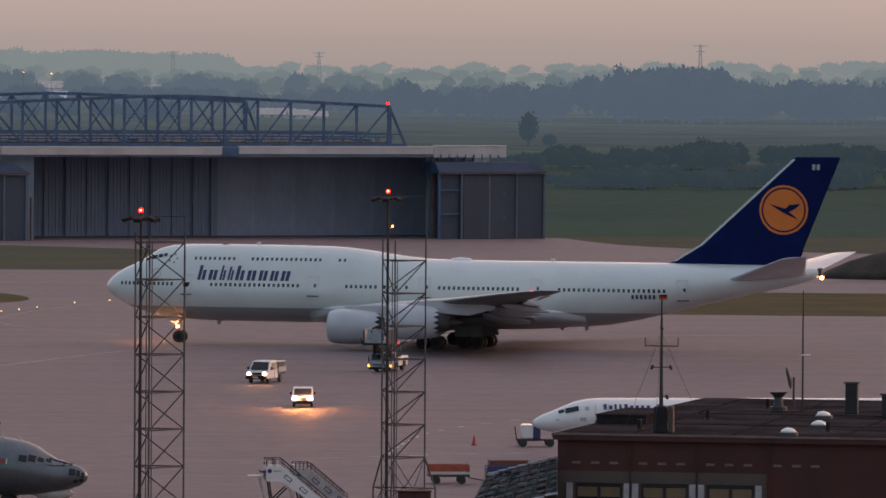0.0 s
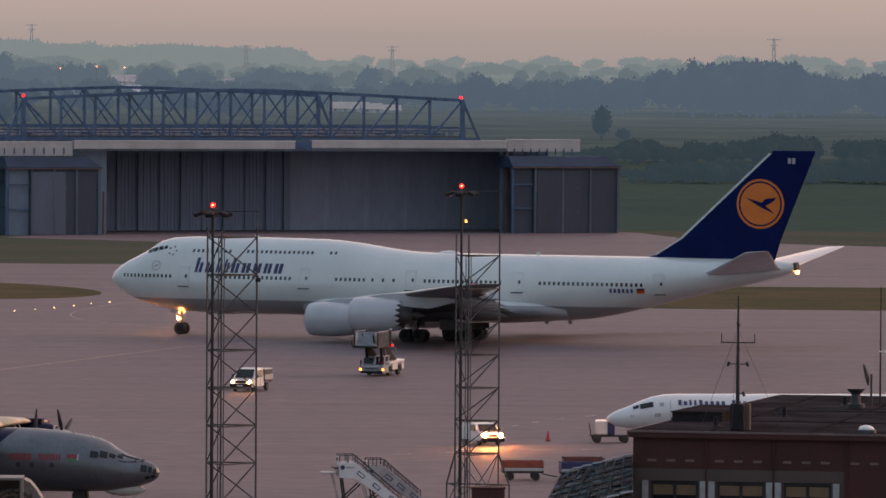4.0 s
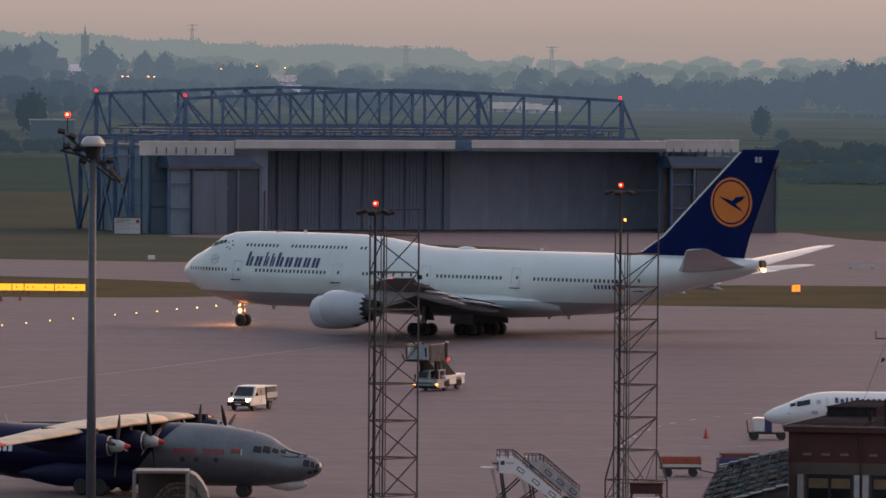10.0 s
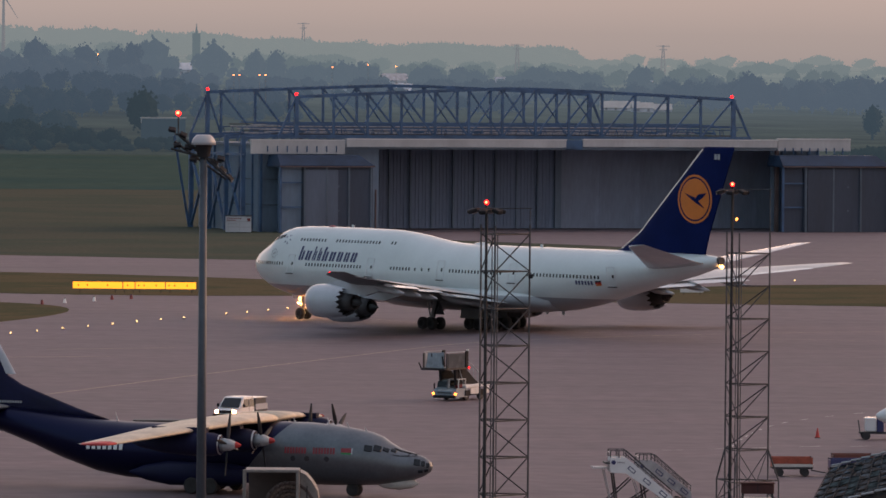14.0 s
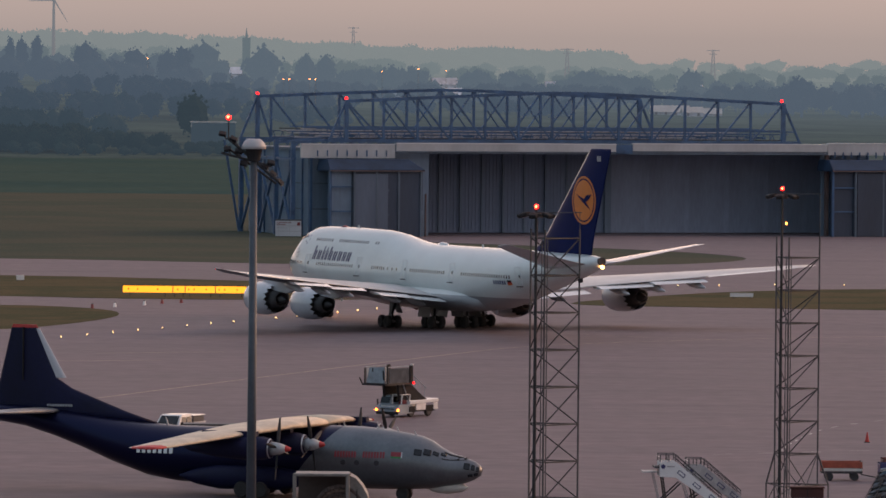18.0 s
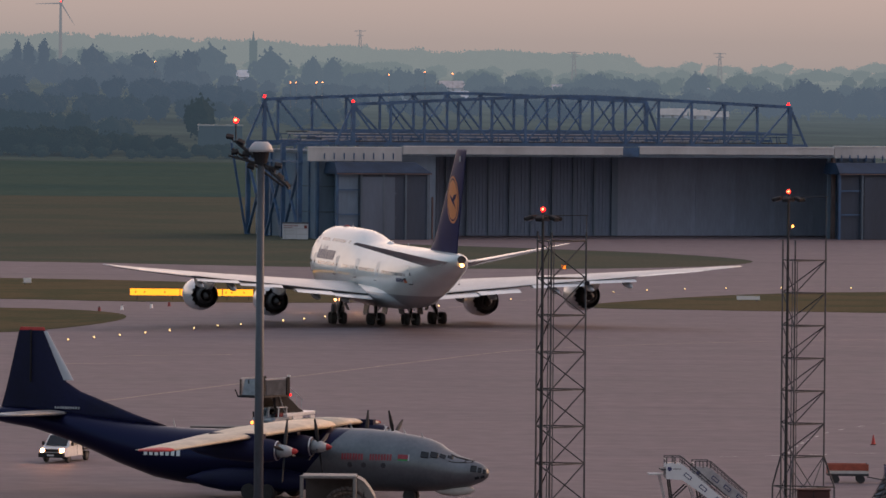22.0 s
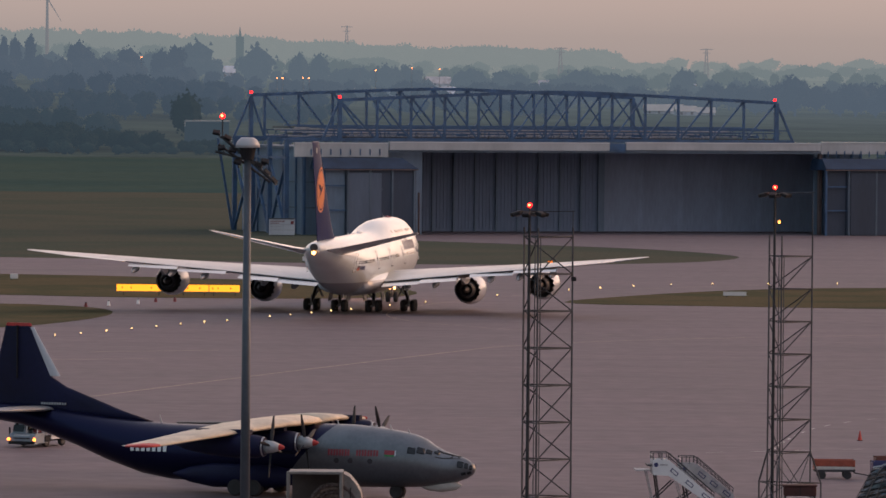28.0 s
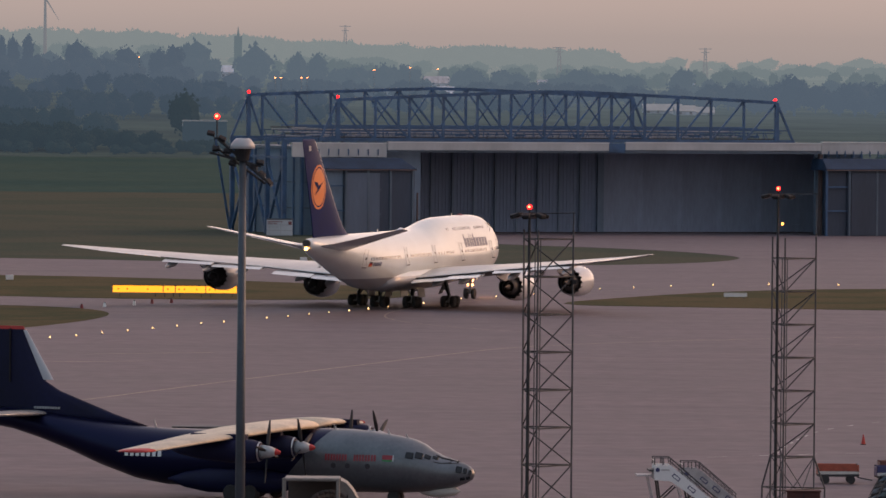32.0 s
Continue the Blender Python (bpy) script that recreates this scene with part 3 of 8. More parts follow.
def truss(xs, y, zlow, zend, zpeak, parent, name, twin):
    """A roof truss: bottom chord, raised top chord, posts, diagonals, sloping end legs."""
    x0, x1, panels = xs[0], xs[-1], len(xs) - 1
    span = x1 - x0
    tr = part(name, add_bar(bmesh.new(), (x0 - 3.2, y, zlow), (x1 + 3.2, y, zlow), 0.34, n=4), M_TRUSS, parent, "blue steel roof truss")
    def top(x):
        u = (x - x0) / span
        return zend + (zpeak - zend) * (1 - abs(2 * u - 1) ** 1.15)
    for a, b in zip(xs, xs[1:]):
        part("top_chord", add_bar(bmesh.new(), (a, y, top(a)), (b, y, top(b)), 0.36, n=4), M_TRUSS, tr)
    for k, x in enumerate(xs):
        part("post", add_bar(bmesh.new(), (x, y, zlow), (x, y, top(x)), 0.45 if k in (0, panels) else 0.27, n=4), M_TRUSS, tr)
    for k, (a, b) in enumerate(zip(xs, xs[1:])):
        mid = panels / 2
        if k < mid - 2:
            part("diagonal", add_bar(bmesh.new(), (a, y, top(a)), (b, y, zlow), 0.2, n=4), M_TRUSS, tr)
        elif k >= mid + 2:
            part("diagonal", add_bar(bmesh.new(), (a, y, zlow), (b, y, top(b)), 0.2, n=4), M_TRUSS, tr)
        else:
            part("diagonal", add_bar(bmesh.new(), (a, y, zlow), (b, y, top(b)), 0.15, n=4), M_TRUSS, tr)
            part("diagonal", add_bar(bmesh.new(), (a, y, top(a)), (b, y, zlow), 0.15, n=4), M_TRUSS, tr)
    for xe, s in ((x0, -1), (x1, 1)):
        part("end_leg", add_bar(bmesh.new(), (xe, y, top(xe)), (xe + s * 3.0, y, zlow), 0.24, n=4), M_TRUSS, tr)
    for xe in twin:
        part("lamp", add_bar(bmesh.new(), (xe, y, top(xe) + 0.3), (xe, y, top(xe) + 0.72), 0.27, 0.2, n=10), G_RED, tr, "glowing red obstruction lamp")
    return tr


truss([0.4] + [6.9 + 5.917 * k for k in range(13)], 1.5, 15.6, 22.1, 23.75, hangar, "front_truss", (0.4, 77.6))
truss([-5.8] + [-3.4 + 6.03 * k for k in range(12)], 30.0, 15.6, 22.7, 24.0, hangar, "rear_truss", (-5.8,))
for k in range(8):                                 # purlin frames between the trusses
    x = 2 + k * 10.4
    part("roof_beam", add_bar(bmesh.new(), (x, 2, 16.4), (x - 0.2, 30, 16.4), 0.25, n=4), M_TRUSS, hangar)
for k in range(4):
    part("roof_purlin", add_bar(bmesh.new(), (-1, 6 + k * 7, 17.4 + 0.1 * k), (82, 6 + k * 7, 17.4 + 0.1 * k), 0.13, n=4), M_TRUSS, hangar)
    for j in range(10):
        part("purlin_post", add_bar(bmesh.new(), (1 + 8.8 * j, 6 + k * 7, 14.3), (1 + 8.8 * j, 6 + k * 7, 17.4), 0.1, n=4), M_TRUSS, hangar)
for k, (x0, x1) in enumerate(((-2, 80), (-3, 76), (-4, 70), (-5, 64))):      # light lattice girders between the trusses
    bm = bmesh.new()
    y, n = 4.5 + 7.2 * k, int((x1 - x0) / 1.6)
    for j in range(n):
        a = x0 + 1.6 * j
        add_bar(bm, (a, y, 14.5), (a + 0.8, y, 16.9), 0.07, n=4)
        add_bar(bm, (a + 0.8, y, 16.9), (a + 1.6, y, 14.5), 0.07, n=4)
    part("girder_web", bm, M_TRUSS, hangar, "zigzag bars of a light roof girder")
    part("girder_chord", add_bar(bmesh.new(), (x0, y, 16.95), (x1, y, 16.95), 0.12, n=4), M_TRUSS, hangar)
for k in range(11):                                # pale pipes and cable trays over the roof
    y, z = 4.2 + 2.5 * k, 16.0 + 0.35 * (k % 5)
    part("roof_pipe", add_bar(bmesh.new(), (-3 - 0.3 * (k % 3), y, z), (79 - 6 * (k % 4), y, z), 0.1, n=5), M_STRUT if k % 3 else M_STEEL, hangar, "pale pipe over the roof")
    for j in range(6):
        part("pipe_stand", add_bar(bmesh.new(), (2 + 12.6 * j + k % 4, y, 14.4), (2 + 12.6 * j + k % 4, y, z), 0.07, n=4), M_STEEL, hangar)
# braced steel frames along the long side
for y in (2.0, 11.0, 20.0, 30.0):
    part("side_column", add_bar(bmesh.new(), (-8.6, y, 0), (-8.6, y, 15.6), 0.5, n=4), M_TRUSS, hangar)
    part("side_strut", add_bar(bmesh.new(), (-8.6, y, 15.2), (0.4, y, 16.0), 0.3, n=4), M_TRUSS, hangar)
for y0, y1 in ((2, 11), (11, 20), (20, 30)):
    part("side_brace", add_bar(bmesh.new(), (-8.6, y0, 0.2), (-8.6, y1, 12.5), 0.28, n=4), M_TRUSS, hangar)
    part("side_brace", add_bar(bmesh.new(), (-8.6, y1, 0.2), (-8.6, y0, 12.5), 0.28, n=4), M_TRUSS, hangar)
part("side_beam", add_bar(bmesh.new(), (-8.6, 1, 12.6), (-8.6, 31, 12.6), 0.3, n=4), M_TRUSS, hangar)
part("side_leg", add_bar(bmesh.new(), (-11.6, 30, 15.4), (-8.9, 30, 0.0), 0.24, n=4), M_TRUSS, hangar)

# white container beside the hangar
box = thing("container", "white site container with a red end beside the hangar", "container", HANGAR @ pose(-11.2, -4.0, 0, 0, 0, -20))
slab("body", (4.2, 2.4, 2.6), (0, 0, 1.35), M_COWL, box, bevel=0.05)
slab("roof_rim", (4.3, 2.5, 0.15), (0, 0, 2.7), M_STEEL, box)
for x in (-1.6, 0.2):
    slab("panel_joint", (0.08, 0.06, 2.3), (x, -1.22, 1.35), M_LINE, box)
for z, w in ((2.3, 2.4), (2.0, 1.6), (1.45, 1.9)):
    n = int(w / 0.3)
    for k in range(n):
        slab("letter_bar", (0.18, 0.04, 0.16), (-1.75 + 0.3 * k, -1.24, z), M_DULLRED if z > 1.9 else M_LINE, box)
slab("sign", (0.5, 0.05, 0.5), (1.7, -1.24, 2.1), M_DULLRED, box, "small red sign")
for z in (0.9, 1.8):
    slab("panel_joint", (4.0, 0.06, 0.1), (0, -1.22, z), M_LINE, box)

# ---- the four-engined airliner; its own space: x forward, y to port, z up, below the main gear ----
S0 = 37.6                                          # main gear, metres behind the nose tip
# station: bottom, top, half width
NOSE = ((0.0, 5.6, 5.7, 0.05), (0.15, 5.27, 6.02, 0.42), (0.45, 4.95, 6.4, 0.78), (1.0, 4.52, 6.88, 1.2), (2.0, 3.9, 7.48, 1.75), (3.0, 3.47, 7.93, 2.15),
        (4.0, 3.13, 8.42, 2.45), (5.0, 2.87, 9.05, 2.68), (5.8, 2.7, 9.52, 2.82), (7.0, 2.52, 9.84, 2.98), (9.0, 2.35, 9.98, 3.14))
CABIN = ((12.0, 2.26, 10.02, 3.24), (18.0, 2.25, 10.02, 3.25), (24.0, 2.25, 9.95, 3.25), (26.0, 2.25, 9.82, 3.25), (28.0, 2.25, 9.6, 3.25), (30.0, 2.25, 9.3, 3.25), (32.0, 2.25, 9.03, 3.25),
        (34.0, 2.25, 8.85, 3.25), (36.0, 2.25, 8.78, 3.25), (42.0, 2.25, 8.75, 3.25), (50.0, 2.25, 8.75, 3.25))
TAIL = ((53.0, 2.5, 8.75, 3.22), (56.0, 3.05, 8.75, 3.12),
        (59.0, 3.75, 8.75, 2.95), (62.0, 4.5, 8.74, 2.7), (65.0, 5.2, 8.72, 2.36), (68.0, 5.88, 8.7, 1.95), (70.5, 6.42, 8.66, 1.55), (72.5, 6.95, 8.6, 1.1),
        (73.6, 7.3, 8.5, 0.75), (74.2, 7.55, 8.35, 0.45))
BODY = NOSE + CABIN + TAIL


def body_at(s):
    return lerp(BODY, s, 1), lerp(BODY, s, 2), lerp(BODY, s, 3)


def skin(s, ang):
    """Point of the skin: ang 0 at port, 90 on top; the upper lobe narrows above the main deck."""
    zb, zt, hw = body_at(s)
    zc = zb + min(3.3, (zt - zb) * 0.5)
    c, q = math.cos(ang), math.sin(ang)
    up = zt - zc if q > 0 else zc - zb
    z = zc + up * q
    w = hw
    if q > 0 and zt - zb > 6.7:
        w = hw * (1 - 0.10 * min((zt - zb - 6.7) / 1.4, 1) * math.sin(math.pi * min(q * 1.0, 1)))
    return Vector((S0 - s, w * c, z))


def skin_z(s, z, side=1):
    """Point and outward normal at height z on one side."""
    zb, zt, hw = body_at(s)
    zc = zb + min(3.3, (zt - zb) * 0.5)
    q = max(-1, min(1, (z - zc) / (zt - zc if z > zc else zc - zb)))
    a = math.asin(q)
    p, pu, ps = skin(s, a), skin(s, a + 0.02), skin(s + 0.1, a)
    n = (pu - p).cross(ps - p).normalized()
    if n.y < 0:
        n = -n
    if side < 0:
        p.y, n.y = -p.y, -n.y
    return p, n


def on_skin(s, z, side, lift=0.015):
    """A pose on the skin: local x along the body to the tail on port, z outwards."""
    p, n = skin_z(s, z, side)
    x = Vector((-side, 0, 0))
    x = (x - n * x.dot(n)).normalized()
    m = Matrix((x, n.cross(x), n)).transposed().to_4x4()
    m.translation = p + n * lift
    return m


M_BODY = material("airliner_livery", (0.65, 0.70, 0.70), 0.4, vary=0.04, scale=0.25, fine=3.0, coat=0.6)
_n, _l = M_BODY.node_tree.nodes, M_BODY.node_tree.links
_sep, _gt, _mx = _n.new("ShaderNodeSeparateXYZ"), _n.new("ShaderNodeMath"), _n.new("ShaderNodeMixRGB")
_gt.operation = "LESS_THAN"
_gt.inputs[1].default_value = 3.75                 # grey belly paint below the line
_l.new([q for q in _n if q.type == "TEX_COORD"][0].outputs["Object"], _sep.inputs[0])
_l.new(_sep.outputs["Z"], _gt.inputs[0])
_l.new(_gt.outputs[0], _mx.inputs[0])
_b = _n["Principled BSDF"]
_l.new(_b.inputs["Base Color"].links[0].from_socket, _mx.inputs[1])
_mx.inputs[2].default_value = (0.27, 0.28, 0.30, 1)
_l.new(_mx.outputs[0], _b.inputs["Base Color"])

jumbo = thing("jumbo_jet", "white four-engined double-deck airliner with navy tail, taxiing, lamps lit", "aircraft")
stations = sorted({*[r[0] for r in BODY], *[0.3, 0.7, 1.5, 2.5, 3.5, 4.5, 6.4, 8, 10.5, 15, 21, 27, 29, 31, 33, 35, 39, 46, 51.5, 54.5, 57.5, 60.5, 63.5, 66.5, 69.3, 71.5]})
bm = bmesh.new()
add_loft(bm, [[skin(s, 2 * math.pi * k / 56) for k in range(56)] for s in stations])
fuselage = part("fuselage", bm, M_BODY, jumbo, "white fuselage with a grey belly", smooth=True)
# wing-to-body fairing
bm = bmesh.new()
add_loft(bm, [[(S0 - s, w * math.cos(a), zc + (1.5 * math.sin(a) if math.sin(a) > 0 else (zc - zb) * math.sin(a))) for a in [2 * math.pi * k / 32 for k in range(32)]]
              for s, w, zc, zb in ((22.5, 2.6, 3.0, 2.35), (25, 3.3, 3.3, 2.0), (28, 3.6, 3.4, 1.85), (36, 3.75, 3.4, 1.8), (44, 3.6, 3.4, 1.9), (48, 3.2, 3.3, 2.1), (51, 2.5, 3.0, 2.4))])
part("wing_fairing", bm, M_BODY, jumbo, smooth=True)
# cabin windows, each its own pane
bm = add_box(bmesh.new(), (0.25, 0.35, 0.02))
pane = part("cabin_window", bm, M_PORT, jumbo)
first = True
rows_main = [(2.2, 7.95, 0.475), (12.15, 21.4, 0.508), (26.4, 29.7, 0.508), (30.4, 33.2, 1.15), (36.1, 44.7, 0.508), (48.5, 59.3, 0.508)]
rows_up = [(10.2, 14.4, 0.508), (16.25, 23.6, 0.508), (25.4, 26.0, 0.54)]
spots = [(a + d * k, 6.02) for a, b, d in rows_main for k in range(int((b - a) / d) + 1)] + [(a + d * k, 8.62) for a, b, d in rows_up for k in range(int((b - a) / d) + 1)]
for side in (1, -1):
    for s, z in spots:
        m = on_skin(s, z, side, -0.004)
        if first:
            pane.matrix_basis, first = m, False
        else:
            again(pane, m)
M_FAINT = material("faint_seam", (0.62, 0.63, 0.65), 0.4, vary=0.04)
# doors: thin recessed outlines with a sill
bm = bmesh.new()
for x, y, w, h in ((-0.54, 0, 0.05, 1.95), (0.54, 0, 0.05, 1.95), (0, 0.97, 1.1, 0.05), (0, -0.97, 1.1, 0.05)):
    add_box(bm, (w, h, 0.03), (x, y, 0))
door = part("cabin_door", bm, M_FAINT, jumbo, "outline of a cabin door")
first = True
for side in (1, -1):
    for s, z in ((9.5, 6.05), (22.9, 6.05), (34.6, 6.08), (46.1, 6.1), (61.0, 6.15)):
        m = on_skin(s, z, side, 0.012)
        if first:
            door.matrix_basis, first = m, False
            d = door
        else:
            d = again(door, m)
        w = part("door_window", add_box(bmesh.new(), (0.22, 0.34, 0.04), (0.2, 0.0, 0)), M_PORT, d)
        part("door_sill", add_box(bmesh.new(), (1.25, 0.09, 0.06), (0, -1.08, 0)), M_BLACK, d)
# cockpit panes
for side in (1, -1):
    for s, z, w, h, tilt in ((5.05, 8.5, 0.6, 0.5, 0), (5.72, 8.66, 0.56, 0.5, 0), (6.35, 8.8, 0.5, 0.46, 0), (6.9, 8.9, 0.36, 0.4, 0)):
        part("cockpit_window", add_box(bmesh.new(), (w, h, 0.05), on_skin(s, z, side, 0.02), 0.04), M_GLASS, jumbo)
# the line's name in plain slanted blocks, and its round marks
for side in (1, -1):
    xs = 0.0
    for w, tall in ((0.95, 1.47), (1.0, 1.02), (0.64, 1.47), (0.62, 1.35), (1.0, 1.47), (1.05, 1.0), (1.0, 1.02), (0.95, 1.0), (1.05, 1.0)):
        bars = ((0.0, 0.36 * w, tall), (0.48 * w, 0.84 * w, 1.0))         # plain slanted blocks, a tall and a low one to each mark
        bm = bmesh.new()
        for x0, x1, h in bars:
            for k in range(3):
                quad = []
                for u, v in ((0, 0), (1, 0), (1, 1), (0, 1)):
                    zz = h * (k + v) / 3
                    xx = xs + x0 + (x1 - x0) * u + zz * 0.16
                    p, n = skin_z(10.6 + xx if side > 0 else 20.8 - xx, 6.46 + zz, side)
                    quad.append(bm.verts.new(p + n * 0.02))
                bm.faces.new(quad)
        part("name_block", bm, M_GRAPHIC, jumbo, "plain dark blue blocks in place of lettering")
        xs += w + 0.2
    bm = bmesh.new()
    m = on_skin(6.2, 7.06, side, 0.03)
    add_loft(bm, [[m @ Vector((r * math.cos(2 * math.pi * k / 24), r * math.sin(2 * math.pi * k / 24), 0)) for k in range(24)] for r in (0.5, 0.43)], caps=False)
    add_box(bm, (0.5, 0.12, 0.02), m @ pose(0, 0, 0, 0, 0, 25))
    part("round_mark", bm, M_LINE, jumbo)
    for k in range(5):
        a = k * 2 * math.pi / 5
        part("star_mark", add_box(bmesh.new(), (0.16, 0.16, 0.03), on_skin(7.8 + 0.42 * math.cos(a), 8.56 + 0.42 * math.sin(a), side, 0.02)), M_GRAPHIC, jumbo)
    for k in range(6):
        part("registration_bar", add_box(bmesh.new(), (0.22, 0.42, 0.03), on_skin(56.0 + 0.43 * k, 5.42, side, 0.02)), M_GRAPHIC, jumbo)
    for k, mt in enumerate((M_BLACK, M_RED, M_ORANGE)):
        part("flag_stripe", add_box(bmesh.new(), (0.8, 0.17, 0.03), on_skin(59.05, 5.6 - 0.17 * k, side, 0.02)), mt, jumbo)
for s, label in ((37.4, "satellite dome"), ):
    bm = bmesh.new()
    add_turned(bm, [(S0 - s + 1.2, 0.02), (S0 - s + 0.9, 0.3), (S0 - s, 0.42), (S0 - s - 1.0, 0.3), (S0 - s - 1.4, 0.02)], 16, Matrix.Translation((0, 0, 8.62)))
    part("satellite_dome", bm, M_WHITE, jumbo, smooth=True)
for s in (16.2, 47.0):
    part("antenna", add_box(bmesh.new(), (0.4, 0.05, 0.3), (S0 - s, 0, body_at(s)[1] + 0.13)), M_WHITE, jumbo)
for s in (48.0, 50.5, 12.0):
    part("antenna", add_box(bmesh.new(), (0.4, 0.05, 0.4), (S0 - s, 0, body_at(s)[0] - 0.18)), M_GREY, jumbo)

M_WINGTOP = material("wing_pale_grey", (0.58, 0.57, 0.56), 0.42, vary=0.1, scale=0.3, fine=3.0, coat=0.2)
# dark grey that paints shade onto the wing and flap undersides
M_UNDER = material("underside_shade_grey", (0.15, 0.152, 0.16), 0.45, vary=0.12, scale=0.4, fine=3.0)
# wings: sweep, dihedral, flaps a little out
WING = ((2.6, 25.0, 43.6, 3.35, 2.1), (6.0, 28.0, 44.4, 3.75, 1.8), (11.7, 33.0, 45.9, 4.35, 1.4), (13.5, 34.6, 46.4, 4.55, 1.25), (21.2, 41.5, 50.1, 5.35, 0.85),
        (28.0, 47.5, 53.5, 6.1, 0.55), (31.0, 50.3, 55.2, 6.45, 0.4), (33.0, 53.0, 56.5, 6.75, 0.24), (34.2, 55.2, 57.2, 6.95, 0.1))


def wing_at(y):
    return lerp(WING, y, 1), lerp(WING, y, 2), lerp(WING, y, 3)


for side in (1, -1):
    bm = bmesh.new()
    add_wing(bm, [(side * y, S0 - a, S0 - b, z, t) for y, a, b, z, t in WING])
    wing = part("wing", bm, M_WINGTOP, jumbo, "pale grey swept wing", smooth=True)
    # faces that point down take the darker grey, as painted shade
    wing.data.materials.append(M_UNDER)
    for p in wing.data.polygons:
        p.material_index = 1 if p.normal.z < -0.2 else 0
    for y0, y1, chord, drop in ((3.6, 12.2, 3.2, 0.62), (13.6, 23.8, 2.2, 0.5)):
        for k in range(2):
            ya, yb = y0 + (y1 - y0) * k / 2 + 0.04, y0 + (y1 - y0) * (k + 1) / 2 - 0.04
            bm = bmesh.new()
            add_wing(bm, [(side * y, S0 - (wing_at(y)[1] - 0.9), S0 - (wing_at(y)[1] - 0.9 + chord * c), wing_at(y)[2] - drop * 0.4, 0.34) for y, c in ((ya, 1.0), (yb, 0.96))])
            flap = part("flap", bm, M_WHITE, wing, "lowered flap")
            # shade painted on the flap's lower faces likewise
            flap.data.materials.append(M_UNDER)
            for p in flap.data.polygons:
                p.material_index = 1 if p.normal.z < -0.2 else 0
            hinge = pose(S0 - wing_at((ya + yb) / 2)[1] + 0.9, 0, wing_at((ya + yb) / 2)[2] - drop * 0.4)
            flap.matrix_basis = hinge @ pose(0, 0, 0, 0, -5, 0) @ hinge.inverted()
    bm = bmesh.new()
    add_wing(bm, [(side * y, S0 - (wing_at(y)[1] - 1.0), S0 - (wing_at(y)[1] + 0.35), wing_at(y)[2] - 0.02, 0.16) for y in (24.2, 30.4)])
    part("aileron", bm, M_WHITE, wing)
    for y in (6.3, 9.6, 16.0, 19.4, 23.2):
        a, b, z = wing_at(y)
        bm = bmesh.new()
        add_turned(bm, [(2.6, 0.02), (2.0, 0.26), (0.6, 0.4), (-0.8, 0.34), (-1.9, 0.16), (-2.4, 0.02)], 12,
                   Matrix.Translation((S0 - b + 0.4, side * y, z - 0.75)) @ Matrix.Rotation(radians(-7), 4, "Y"))
        part("flap_fairing", bm, M_GREY, wing, smooth=True)
    tip = Vector((S0 - 53.95, side * 33.55, 6.84))
    part("navigation_lamp", add_bar(bmesh.new(), tip, tip + Vector((-0.2, 0, 0)), 0.05, n=8), G_RED if side > 0 else G_NAV, wing)
    # engines
    for y, s_in, z in ((11.7, 27.4, 2.36), (21.0, 36.2, 3.28)):
        m = Matrix.Translation((S0 - s_in, side * y, z))
        bm = bmesh.new()
        add_turned(bm, [(-1.3, 1.28), (-0.5, 1.33), (-0.1, 1.4), (0.0, 1.48), (-0.12, 1.58), (-0.6, 1.69), (-1.6, 1.74), (-3.0, 1.7), (-4.2, 1.58), (-4.9, 1.46)], 32, m)
        cowl = part("engine", bm, M_COWL, jumbo, "pale grey engine nacelle with a saw-tooth rim", smooth=True)
        bm = bmesh.new()                            # saw-tooth rim
        for k in range(16):
            a0, a1, am = (2 * math.pi * q / 16 for q in (k, k + 1, k + 0.5))
            bm.faces.new([bm.verts.new(m @ Vector((x, r * math.cos(a), r * math.sin(a)))) for x, r, a in
                          ((-4.88, 1.465, a0), (-4.88, 1.465, am), (-4.88, 1.465, a1), (-5.4, 1.35, am))])
        part("saw_tooth_rim", bm, M_COWL, cowl)
        bm = bmesh.new()
        add_turned(bm, [(-1.2, 1.27), (-1.25, 0.3)], 24, m)
        part("fan_disc", bm, M_BLACK, cowl)
        bm = bmesh.new()
        add_turned(bm, [(-0.75, 0.03), (-0.95, 0.2), (-1.25, 0.34)], 16, m)
        part("spinner", bm, M_GREY, cowl, smooth=True)
        bm = bmesh.new()
        add_turned(bm, [(-4.2, 1.38), (-4.4, 1.02), (-5.4, 0.92), (-6.4, 0.74), (-6.4, 0.66), (-6.0, 0.5)], 24, m)
        part("core_nozzle", bm, M_HOT, cowl, smooth=True)
        bm = bmesh.new()
        add_turned(bm, [(-6.0, 0.45), (-6.7, 0.36), (-7.5, 0.05)], 16, m)
        part("exhaust_cone", bm, M_HOT, cowl, smooth=True)
        a, b, zw = wing_at(y)
        bm = bmesh.new()
        add_loft(bm, [[(S0 - x, side * y + w * q, zz) for q, zz in ((-1, z0), (1, z0), (1, z1), (-1, z1))] for x, w, z0, z1 in
                      ((s_in + 1.4, 0.06, z + 1.6, z + 1.7), (s_in + 3.0, 0.26, z + 1.3, z + 2.0), (a - 0.1, 0.3, z + 0.9, zw + 0.1), (a + 3.0, 0.26, z + 0.7, zw - 0.1), (a + 5.6, 0.05, zw - 0.7, zw - 0.4))])
        part("pylon", bm, M_COWL, cowl)
    # tailplane
    bm = bmesh.new()
